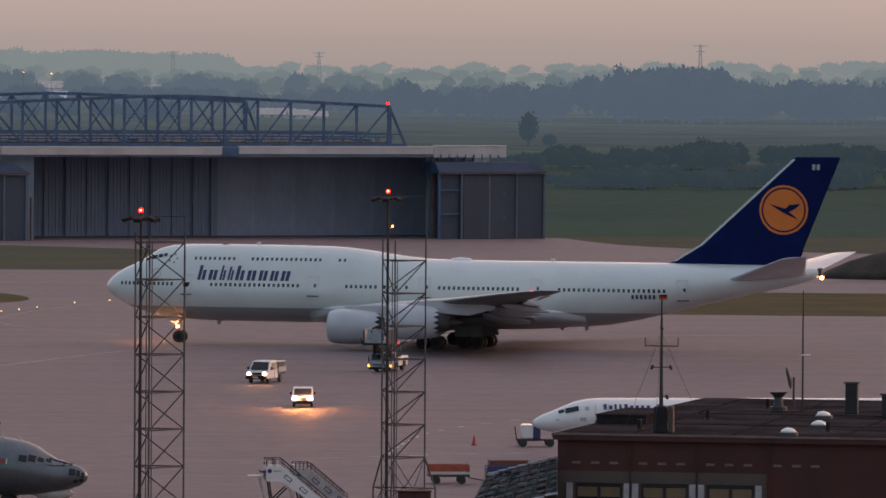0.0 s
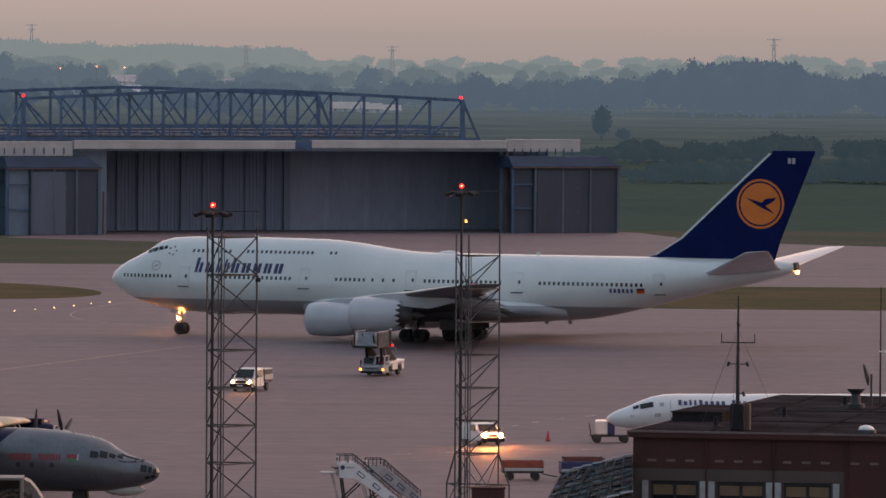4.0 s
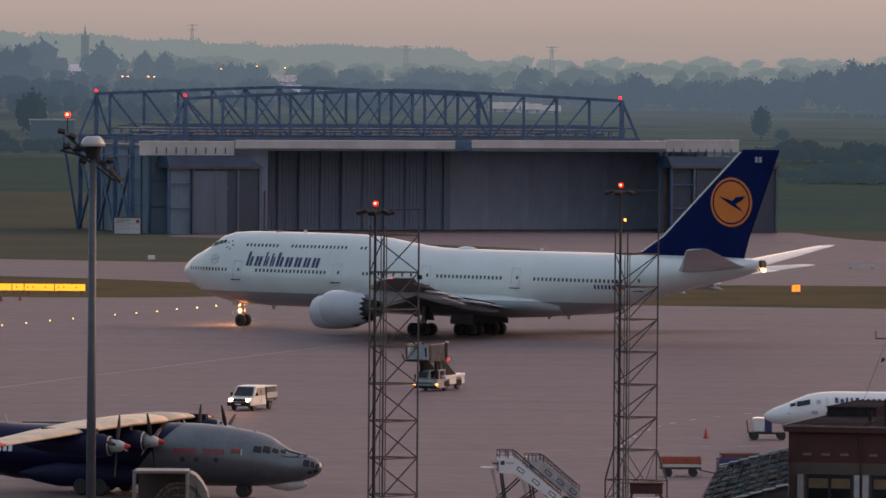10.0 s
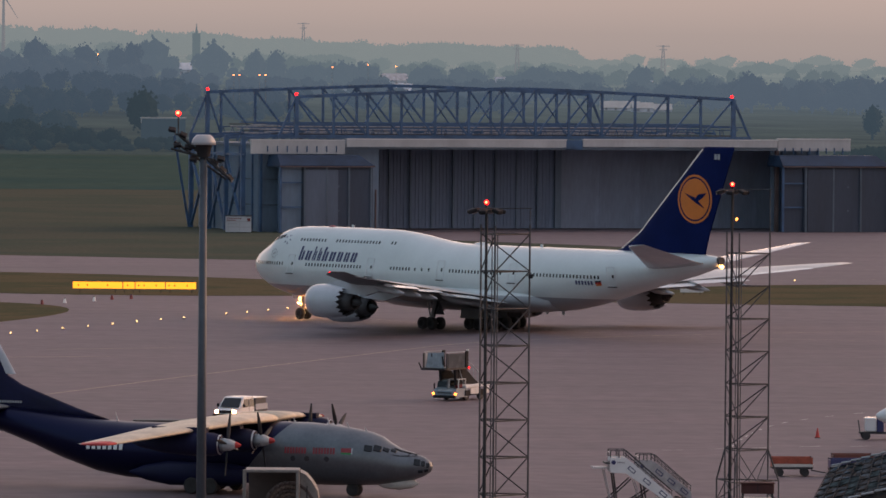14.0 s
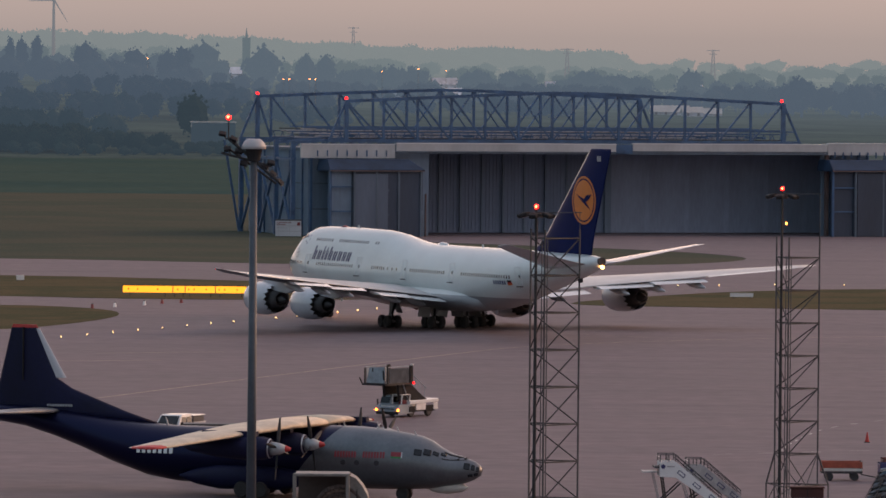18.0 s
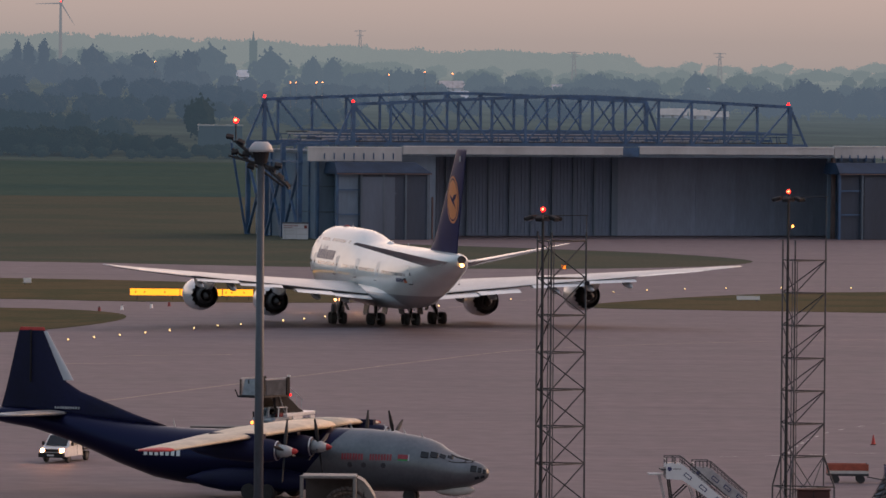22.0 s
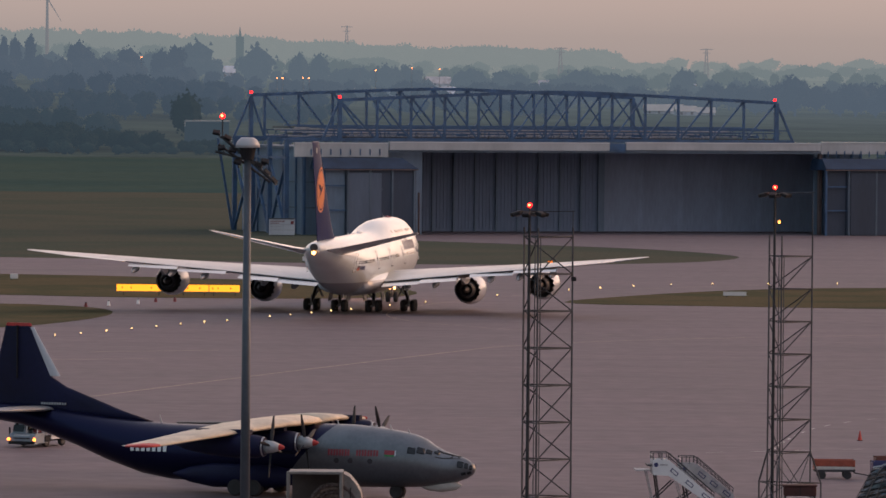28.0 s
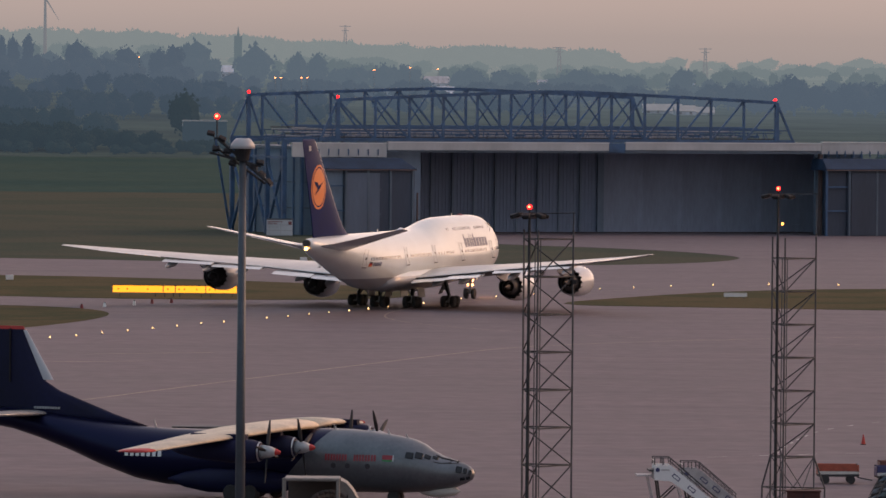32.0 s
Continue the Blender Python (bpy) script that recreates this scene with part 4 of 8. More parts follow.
    add_wing(bm, [(side * y, S0 - a, S0 - b, z, t) for y, a, b, z, t in ((1.2, 64.6, 73.2, 7.55, 0.85), (2.6, 66.0, 73.4, 7.75, 0.7), (11.0, 73.0, 75.6, 9.35, 0.22), (11.15, 73.5, 75.5, 9.4, 0.08))])
    tp = part("tailplane", bm, M_COWL, jumbo, "pale grey tailplane trimmed nose down", smooth=True)
    tp.matrix_basis = pose(S0 - 70.5, 0, 7.9, 0, 5, 0) @ pose(70.5 - S0, 0, -7.9)

# fin
FIN = ((8.2, 57.0, 72.0, 0.75), (8.9, 59.3, 72.2, 0.72), (9.6, 60.8, 72.4, 0.68), (10.6, 62.1, 72.7, 0.62), (19.2, 71.5, 76.2, 0.3), (19.4, 71.9, 76.2, 0.2))


def fin_half(s, z):
    a, b, t = (lerp(FIN, z, k) for k in (1, 2, 3))
    x = max(0.0, min(1.0, (s - a) / (b - a)))
    return 5 * t * (0.2969 * math.sqrt(x) - 0.126 * x - 0.3516 * x * x + 0.2843 * x ** 3 - 0.1036 * x ** 4)


bm = bmesh.new()
rings = []
for z, a, b, t in FIN:
    prof = [(0.5 * (1 - math.cos(math.pi * k / 9))) for k in range(10)]
    rings.append([(S0 - (a + (b - a) * u), fin_half(a + (b - a) * u, z), z) for u in prof] + [(S0 - (a + (b - a) * u), -fin_half(a + (b - a) * u, z), z) for u in prof[-2:0:-1]])
add_loft(bm, rings)
fin = part("fin", bm, M_NAVY, jumbo, "tall navy blue fin with a round orange emblem", smooth=True)


def disc(radius, lift, mat, name, side, hole=0.0):
    bm = bmesh.new()
    c = (70.6, 14.15)
    def pt(r, a):
        s, z = c[0] + r * math.cos(a), c[1] + r * math.sin(a)
        return bm.verts.new((S0 - s, side * (fin_half(s, z) + lift), z))
    n, rads = 40, [hole + (radius - hole) * k / 4 for k in range(5)]
    rows = [[pt(r, 2 * math.pi * k / n) for k in range(n)] for r in rads if r > 0.01]
    if hole < 0.01:
        mid = pt(0, 0)
        for k in range(n):
            bm.faces.new((mid, rows[0][k], rows[0][(k + 1) % n]))
    for p, q in zip(rows, rows[1:]):
        for k in range(n):
            bm.faces.new((p[k], p[(k + 1) % n], q[(k + 1) % n], q[k]))
    return part(name, bm, mat, fin)


for side in (1, -1):
    disc(2.45, 0.02, M_ORANGE, "emblem_disc", side)
    disc(2.22, 0.03, M_NAVY, "emblem_ring", side, 2.06)
    for pts in (((-1.5, 0.6), (-0.1, -0.25), (0.4, -0.2), (0.2, 0.12)), ((-0.1, -0.25), (1.4, -0.95), (1.2, -0.7), (0.4, -0.1)), ((0.05, 0.0), (0.55, 0.5), (1.7, 0.62), (1.2, 0.15), (0.5, -0.2))):
        bm = bmesh.new()
        bm.faces.new([bm.verts.new((S0 - (70.6 + x), side * (fin_half(70.6 + x, 14.15 + z) + 0.05), 14.15 + z)) for x, z in pts])
        part("emblem_shape", bm, M_NAVY, fin, "plain dark shape on the emblem")
    for k in range(2):
        part("code_bar", add_box(bmesh.new(), (0.32, 0.03, 0.55), (S0 - 73.6 - 0.45 * k, side * (fin_half(73.8, 18.4) + 0.03), 18.4)), M_LINE, fin)
for side in (1, -1):                                # pale strip that imitates sheen along the fin's leading edge
    bm = bmesh.new()
    add_loft(bm, [[(S0 - (lerp(FIN, z, 1) + d), side * (fin_half(lerp(FIN, z, 1) + d, z) + 0.012), z) for d in (-0.03, 0.04, 0.12, 0.22, 0.32)] for z in (8.95, 10.6, 13.0, 16.0, 19.15)], caps=False, closed=False)
    part("fin_leading_edge", bm, M_FINEDGE, fin, "pale leading-edge strip in place of sheen", smooth=True)
part("exhaust_rim", add_bar(bmesh.new(), (S0 - 74.1, 0, 8.05), (S0 - 74.5, 0, 8.05), 0.42, n=16), M_HOT, jumbo, "dark auxiliary exhaust")
part("tail_lamp", add_bar(bmesh.new(), (S0 - 74.3, 0, 7.55), (S0 - 74.62, 0, 7.46), 0.2, n=10), G_TAIL, jumbo, "bright amber tail lamp")

# anti-collision beacons: a sunk drum with a lamp on one side, turned inwards between flashes
beacons = []
for x, z, up in ((S0 - 12.7, 9.70, 1), (S0 - 31.0, 2.12, -1)):
    b = part("beacon", add_ball(bmesh.new(), (0, 0, 0), 0.5, n=20), M_DULLRED, jumbo, "small red beacon dome", smooth=True)
    b.data.materials.append(G_BEACON)
    for f in b.data.polygons:
        f.material_index = 1 if f.center.z * up > 0.40 else 0
    beacons.append((b, x, z))

# landing gear
wheel_big, wheel_small = None, None


def add_wheel(bm_unused, r, w):
    bm = bmesh.new()
    add_turned(bm, [(-w / 2, r * 0.5), (-w / 2, r * 0.82), (-w * 0.38, r * 0.97), (0, r), (w * 0.38, r * 0.97), (w / 2, r * 0.82), (w / 2, r * 0.5)], 20, Matrix.Rotation(radians(90), 4, "Z"), caps=True)
    return bm


def hub_bm(r, w):
    bm = bmesh.new()
    add_turned(bm, [(-w * 0.51, r * 0.15), (-w * 0.53, r * 0.48), (w * 0.53, r * 0.48), (w * 0.51, r * 0.15)], 14, Matrix.Rotation(radians(90), 4, "Z"), caps=True)
    return bm


for sx, y, rake in ((1.6, 5.5, 0.3), (1.6, -5.5, -0.3), (-1.6, 1.92, 0), (-1.6, -1.92, 0)):
    x = sx
    leg = part("main_gear", add_bar(bmesh.new(), (x, y, 0.75), (x + 0.15, y - rake * 2.0, 3.2), 0.2, n=10), M_STRUT, jumbo, "four-wheel landing gear")
    part("bogie_beam", add_bar(bmesh.new(), (x - 0.8, y, 0.66), (x + 0.8, y, 0.66), 0.14, n=8), M_STRUT, leg)
    part("drag_brace", add_bar(bmesh.new(), (x + 0.1, y, 1.1), (x + 1.7, y - rake * 3, 2.8), 0.09, n=8), M_STRUT, leg)
    part("hydraulic_lines", add_bar(bmesh.new(), (x - 0.25, y, 0.9), (x - 0.35, y - rake * 2.0, 2.9), 0.12, n=8), M_BLACK, leg)
    part("torque_link", add_bar(bmesh.new(), (x - 0.5, y, 0.8), (x - 0.15, y, 1.7), 0.08, n=6), M_STRUT, leg)
    part("side_brace", add_bar(bmesh.new(), (x, y, 1.4), (x, y - (1.4 if y > 0 else -1.4), 2.9), 0.09, n=8), M_STRUT, leg)
    for dx in (-0.74, 0.74):
        part("axle", add_bar(bmesh.new(), (x + dx, y - 0.5, 0.64), (x + dx, y + 0.5, 0.64), 0.09, n=8), M_STRUT, leg)
        for dy in (-0.56, 0.56):
            w = wheel_big
            if w is None:
                wheel_big = w = part("tyre", add_wheel(None, 0.66, 0.53), M_TYRE, leg, smooth=True)
                hub_mesh = part("hub", hub_bm(0.66, 0.53), M_BLACK, leg)
                w.matrix_basis = hub_mesh.matrix_basis = pose(x + dx, y + dy, 0.66)
            else:
                again(w, pose(x + dx, y + dy, 0.66), leg)
                again(hub_mesh, pose(x + dx, y + dy, 0.66), leg)
for y in (-2.95, -0.9, 0.9, 2.95):                   # open doors of the body gear
    part("gear_door", add_box(bmesh.new(), (2.9, 0.06, 1.05), pose(-1.5, y, 1.7, 8 if y > 0 else -8), 0.02), M_UNDER, jumbo)
for y in (-4.6, 4.6):
    part("gear_door", add_box(bmesh.new(), (1.5, 0.06, 1.5), pose(1.7, y, 2.2, 25 if y < 0 else -25), 0.02), M_UNDER, jumbo)
xn = S0 - 7.85
leg = part("nose_gear", add_bar(bmesh.new(), (xn, 0, 0.7), (xn + 0.1, 0, 2.9), 0.16, n=10), M_STRUT, jumbo, "two-wheel nose gear with lit lamps")
part("axle", add_bar(bmesh.new(), (xn, -0.45, 0.62), (xn, 0.45, 0.62), 0.1, n=8), M_STRUT, leg)
part("drag_brace", add_bar(bmesh.new(), (xn, 0, 1.3), (xn + 1.3, 0, 2.7), 0.08, n=8), M_STRUT, leg)
for dy in (-0.46, 0.46):
    again(wheel_big, pose(xn, dy, 0.62) @ Matrix.Diagonal((0.97, 0.85, 0.97, 1)), leg)
    again(hub_mesh, pose(xn, dy, 0.62) @ Matrix.Diagonal((0.97, 0.85, 0.97, 1)), leg)
    part("gear_door", add_box(bmesh.new(), (1.0, 0.05, 0.45), (xn + 0.5, dy * 1.5, 2.4)), M_GREY, leg)
    part("lamp_housing", add_bar(bmesh.new(), (xn + 0.12, dy * 0.5, 1.64), (xn + 0.32, dy * 0.5, 1.62), 0.1, 0.17, n=10), M_BLACK, leg)
    part("taxi_lamp", add_bar(bmesh.new(), (xn + 0.325, dy * 0.5, 1.62), (xn + 0.36, dy * 0.5, 1.615), 0.15, n=10), G_LANDING, leg, "lit taxi lamp")
    # glowing ball added at the taxi lamp to imitate its bloom
    part("lamp_glow_ball", add_ball(bmesh.new(), (xn + 0.17, dy * 0.6, 1.63), 0.16, n=10), G_LAMPGLOW, leg, "bright glowing ball at a nose-gear lamp", smooth=True)
    # smaller glowing ball for the upper lamp
    part("lamp_glow_ball", add_ball(bmesh.new(), (xn + 0.2, dy * 0.7, 2.2), 0.1, n=8), G_LAMPGLOW, leg, "bright glowing ball at a nose-gear lamp", smooth=True)

# ---- the parked four-propeller freighter; its own space: nose at x = 0, y to port ----
AN = pose(-2.09, 415, 0.03, 0, 0, -19)
freighter = thing("propeller_freighter", "parked grey and dark blue four-propeller cargo aircraft with glazed nose", "aircraft", AN)
AN_BODY = ((0.0, 1.95, 2.05, 0.05), (0.12, 1.68, 2.32, 0.32), (0.5, 1.42, 2.58, 0.55), (1.2, 1.15, 2.84, 0.84), (2.0, 0.97, 3.06, 1.1), (2.8, 0.85, 3.45, 1.38), (3.3, 0.8, 3.8, 1.5),
           (4.0, 0.75, 4.08, 1.65), (5.0, 0.7, 4.27, 1.8), (6.5, 0.67, 4.48, 1.93), (8.0, 0.66, 4.6, 2.0), (12.0, 0.68, 4.62, 2.02), (15.0, 0.66, 4.5, 2.02), (18.0, 0.68, 4.34, 2.0), (20.5, 0.8, 4.34, 1.95),
           (22.5, 1.12, 4.45, 1.85), (25.0, 1.93, 4.7, 1.55), (27.0, 2.74, 4.95, 1.25), (29.0, 3.44, 5.2, 1.0), (31.0, 4.02, 5.4, 0.8), (33.2, 4.35, 5.4, 0.6), (34.1, 4.6, 5.2, 0.3))


def an_skin(s, a):
    zb, zt, hw = (lerp(AN_BODY, s, k) for k in (1, 2, 3))
    return Vector((-s, hw * math.cos(a), (zb + zt) / 2 + (zt - zb) / 2 * math.sin(a)))


def an_on(s, z, side, lift=0.02):
    zb, zt, hw = (lerp(AN_BODY, s, k) for k in (1, 2, 3))
    q = max(-0.99, min(0.99, (z - (zb + zt) / 2) / ((zt - zb) / 2)))
    a = math.asin(q)
    p = an_skin(s, a)
    n = (an_skin(s, a + 0.02) - p).cross(an_skin(s + 0.1, a) - p).normalized()
    n = -n if n.y < 0 else n
    p.y, n.y = p.y * side, n.y * side
    x = Vector((-side, 0, 0))
    x = (x - n * x.dot(n)).normalized()
    m = Matrix((x, n.cross(x), n)).transposed().to_4x4()
    m.translation = p + n * lift
    return m


M_AN = material("freighter_livery", (0.155, 0.165, 0.18), 0.34, metal=0.6, vary=0.14, scale=0.5, fine=5.0, coat=0.1)
_n, _l = M_AN.node_tree.nodes, M_AN.node_tree.links
_sep, _mul, _add, _lt, _mx = (_n.new(k) for k in ("ShaderNodeSeparateXYZ", "ShaderNodeMath", "ShaderNodeMath", "ShaderNodeMath", "ShaderNodeMixRGB"))
_mul.operation, _add.operation, _lt.operation = "MULTIPLY", "ADD", "LESS_THAN"
_mul.inputs[1].default_value, _lt.inputs[1].default_value = -0.9, -13.3      # slanted edge of the blue tail paint
_l.new([q for q in _n if q.type == "TEX_COORD"][0].outputs["Object"], _sep.inputs[0])
_l.new(_sep.outputs["Z"], _mul.inputs[0])
_l.new(_sep.outputs["X"], _add.inputs[0])
_l.new(_mul.outputs[0], _add.inputs[1])
_l.new(_add.outputs[0], _lt.inputs[0])
_l.new(_lt.outputs[0], _mx.inputs[0])
_b = _n["Principled BSDF"]
_l.new(_b.inputs["Base Color"].links[0].from_socket, _mx.inputs[1])
_mx.inputs[2].default_value = (0.005, 0.006, 0.036, 1)
_b.inputs["Specular IOR Level"].default_value = 0.3
_l.new(_mx.outputs[0], _b.inputs["Base Color"])

bm = bmesh.new()
st = sorted({*[r[0] for r in AN_BODY], 0.3, 0.8, 1.6, 2.4, 10, 15, 21.5, 24, 26, 28, 30})
add_loft(bm, [[an_skin(s, 2 * math.pi * k / 36) for k in range(36)] for s in st])
part("fuselage", bm, M_AN, freighter, "silver-grey forward and dark blue aft fuselage", smooth=True)
for side in (1, -1):                                # gear blisters low on the body
    bm = bmesh.new()
    add_turned(bm, [(-10.8, 0.05), (-11.6, 0.5), (-12.8, 0.75), (-17.0, 0.78), (-18.6, 0.5), (-19.8, 0.05)], 14, Matrix.Translation((0, side * 1.75, 1.25)))
    part("gear_blister", bm, M_DARKBLUE, freighter, smooth=True)
M_NAMERED = material("faded_name_red", (0.28, 0.03, 0.045), 0.5, vary=0.2)
# glazed nose and cockpit
for side in (1, -1):
    for s, z, w, h in ((0.2, 2.1, 0.2, 0.3), (0.46, 2.2, 0.24, 0.34), (0.82, 2.28, 0.4, 0.42), (0.3, 1.78, 0.26, 0.2), (0.62, 1.72, 0.3, 0.2)):
        part("nose_window", add_box(bmesh.new(), (w, h, 0.04), an_on(s, z, side), 0.03), M_GLASS, freighter)
    for s, z, w, h in ((2.32, 2.98, 0.36, 0.24), (2.76, 3.04, 0.4, 0.3), (3.24, 3.12, 0.5, 0.42), (3.8, 3.12, 0.5, 0.42)):
        part("cockpit_window", add_box(bmesh.new(), (w, h, 0.04), an_on(s, z, side), 0.03), M_GLASS, freighter)
    for s in (6.4, 7.7, 8.62):
        bm = bmesh.new()
        bmesh.ops.create_cone(bm, cap_ends=True, segments=14, radius1=0.17, radius2=0.155, depth=0.05, matrix=an_on(s, 2.41, side))
        part("round_window", bm, M_PORT, freighter)
    part("flag_field", add_box(bmesh.new(), (0.66, 0.28, 0.02), an_on(5.14, 2.98, side)), M_NAMERED, freighter)
    part("flag_stripe", add_box(bmesh.new(), (0.66, 0.1, 0.02), an_on(5.14, 2.78, side)), M_GREEN, freighter)
    for k in range(9):
        if k != 4:
            for dx, w in ((-0.09, 0.12), (0.09, 0.12)):
                part("name_bar", add_box(bmesh.new(), (w, 0.4, 0.02), an_on((9.02 - 0.375 * k if side < 0 else 6.0 + 0.375 * k) + dx, 2.92, side)), M_NAMERED, freighter, "plain dark red bar in place of lettering")
    for k in range(7):
        part("registration_bar", add_box(bmesh.new(), (0.24, 0.42, 0.02), an_on(20.3 + 0.38 * k, 2.84, side)), M_WHITE, freighter)
    for k in range(10):
        part("small_print_bar", add_box(bmesh.new(), (0.12, 0.03, 0.15), (-27.9 - 0.18 * k, side * 0.25, 5.42)), M_LINE, freighter)
part("flag_edge", add_box(bmesh.new(), (0.07, 0.38, 0.02), an_on(4.77, 2.93, -1)), M_COWL, freighter)
bm = bmesh.new()                                    # dark anti-glare top of the nose
add_loft(bm, [[an_skin(s, math.pi / 2 + w * q) + Vector((0, 0, 0.03)) for q in (-1, -0.4, 0.4, 1)] for s, w in ((0.95, 0.55), (1.4, 0.8), (2.0, 0.95), (2.35, 1.0))], caps=False, closed=False)
part("antiglare_panel", bm, M_BLACK, freighter)
bm = bmesh.new()
add_turned(bm, [(-0.9, 0.02), (-1.3, 0.3), (-2.2, 0.45), (-3.2, 0.35), (-3.9, 0.05)], 14, Matrix.Translation((0, 0, 0.92)))
part("radome", bm, M_CREAM, freighter, "pale chin radome", smooth=True)
M_WINGCREAM = material("weathered_cream_wing", (0.62, 0.53, 0.40), 0.5, vary=0.16, scale=0.5, fine=4.0)
# wings with a slight droop
for side in (1, -1):
    bm = bmesh.new()
    add_wing(bm, [(side * y, -a, -b, z, t) for y, a, b, z, t in ((0.0, 10.3, 15.3, 4.75, 0.75), (4.5, 10.8, 15.4, 4.72, 0.62), (9.8, 12.1, 15.8, 4.45, 0.5), (18.0, 14.0, 16.2, 4.0, 0.28), (18.9, 14.5, 16.1, 3.95, 0.1))])
    wing = part("wing", bm, M_WINGCREAM, freighter, "pale weathered wing", smooth=True)
    bm = bmesh.new()
    add_wing(bm, [(side * y, -a, -b, z, t) for y, a, b, z, t in ((18.2, 13.95, 16.3, 4.0, 0.3), (19.05, 14.6, 16.05, 3.94, 0.12))])
    part("wing_tip", bm, M_RED, wing, "dull red wing tip", smooth=True)
    for y0, y1 in ((2.4, 8.8), (9.0, 13.4), (13.6, 17.9)):
        bm = bmesh.new()
        add_wing(bm, [(side * y, -(lerp(((0, 15.3), (4.5, 15.4), (18, 16.2)), y, 1) - 0.7), -(lerp(((0, 15.3), (4.5, 15.4), (18, 16.2)), y, 1) + 0.5), lerp(((0, 4.7), (4.5, 4.68), (18, 3.98)), y, 1) - 0.07, 0.12) for y in (y0, y1)])
        part("flap", bm, M_SILVER, wing)
    for y, s in ((4.27, 9.0), (9.83, 9.15)):
        zc = 3.62
        m = Matrix.Translation((-s, side * y, zc))
        bm = bmesh.new()
        add_turned(bm, [(-1.25, 0.4), (-1.3, 0.58), (-1.8, 0.72), (-3.2, 0.75), (-5.0, 0.6), (-6.6, 0.3), (-7.2, 0.05)], 20, m, caps=True)
        nac = part("engine", bm, M_DARKBLUE, freighter, "dark blue turboprop nacelle", smooth=True)
        bm = bmesh.new()
        add_turned(bm, [(-1.27, 0.59), (-1.34, 0.62), (-1.36, 0.6)], 20, m)
        part("intake_ring", bm, M_METAL, nac)
        bm = bmesh.new()
        add_turned(bm, [(-0.28, 0.2), (-0.7, 0.36), (-1.3, 0.43)], 18, m, caps=True)
        sp = part("spinner", bm, M_SILVER, nac, smooth=True)
        bm = bmesh.new()
        add_turned(bm, [(0.05, 0.02), (-0.05, 0.12), (-0.3, 0.21)], 18, m)
        part("spinner_tip", bm, M_RED, sp, "red spinner tip", smooth=True)
        for k in range(4):
            bm = bmesh.new()
            add_loft(bm, [[(c * 0.5 * math.sin(tw) * 1.0, c * 0.5 * math.cos(tw), r), (0.05, 0, r), (-c * 0.5 * math.sin(tw), -c * 0.5 * math.cos(tw), r), (-0.05, 0, r)]
                          for r, c, tw in ((0.3, 0.16, 1.2), (0.8, 0.26, 0.9), (1.4, 0.24, 0.6), (1.8, 0.16, 0.45), (1.95, 0.04, 0.4))])
            bl = part("blade", bm, M_STEELDARK, nac)
            bl.matrix_basis = m @ Matrix.Translation((-0.85, 0, 0)) @ Matrix.Rotation(radians(90 * k + {(-1, 4.27): 23, (-1, 9.83): -12, (1, 4.27): -10, (1, 9.83): 30}[(side, y)]), 4, "X")
        part("pylon", add_box(bmesh.new(), (3.6, 0.5, 0.8), (-s - 4.0, side * y, 4.25)), M_DARKBLUE, nac)
    bm = bmesh.new()
    add_wing(bm, [(side * y, -a, -b, z, t) for y, a, b, z, t in ((0.4, 28.6, 32.4, 5.05, 0.45), (6.0, 30.2, 32.3, 5.15, 0.22), (6.15, 30.6, 32.1, 5.15, 0.1))])
    part("tailplane", bm, M_SILVER, freighter, "grey tailplane", smooth=True)
# fin with a long dorsal fillet
bm = bmesh.new()
add_wing(bm, [(z, -a, -b, 0, t) for z, a, b, t in ((4.4, 21.8, 33.6, 0.5), (5.1, 24.1, 33.5, 0.5), (6.5, 27.9, 33.1, 0.48), (7.1, 28.9, 32.95, 0.46), (10.35, 30.4, 32.2, 0.26), (10.5, 30.5, 32.1, 0.15))], upright=True)
fin = part("fin", bm, M_DARKBLUE, freighter, "dark blue fin with a long dorsal fillet", smooth=True)
bm = bmesh.new()
add_wing(bm, [(z, -a, -b, 0, t) for z, a, b, t in ((7.18, 28.35, 29.3, 0.26), (10.3, 30.22, 30.7, 0.16))], upright=True)
part("fin_leading_edge", bm, M_COWL, fin, "pale fin leading edge")
bm = bmesh.new()
add_wing(bm, [(z, -a, -b, 0, t) for z, a, b, t in ((10.36, 30.35, 32.2, 0.28), (10.56, 30.45, 32.1, 0.2))], upright=True)
part("fin_cap", bm, M_RED, fin, "dull red fin cap")
part("rudder_line", add_box(bmesh.new(), (0.06, 0.56, 3.4), (-31.3, 0, 8.7)), M_BLACK, fin)
for s, h in ((6.9, 0.4), (9.2, 0.3), (5.6, 0.3), (21.3, 0.5), (4.4, 0.25)):
    part("antenna", add_bar(bmesh.new(), (-s, 0, lerp(AN_BODY, s, 2) - 0.05), (-s - 0.15, 0, lerp(AN_BODY, s, 2) + h), 0.06, 0.02, n=6), M_SILVER, freighter)
# gear
for x, y in ((-5.2, 0.32), (-5.2, -0.32)):
    bm = bmesh.new()
    add_turned(bm, [(-0.14, 0.2), (-0.14, 0.38), (0, 0.45), (0.14, 0.38), (0.14, 0.2)], 16, Matrix.Translation((x, y, 0.45)) @ Matrix.Rotation(radians(90), 4, "Z"), caps=True)
    part("nose_wheel", bm, M_TYRE, freighter)
part("nose_leg", add_bar(bmesh.new(), (-5.2, 0, 0.4), (-5.2, 0, 1.2), 0.1, n=8), M_STRUT, freighter)
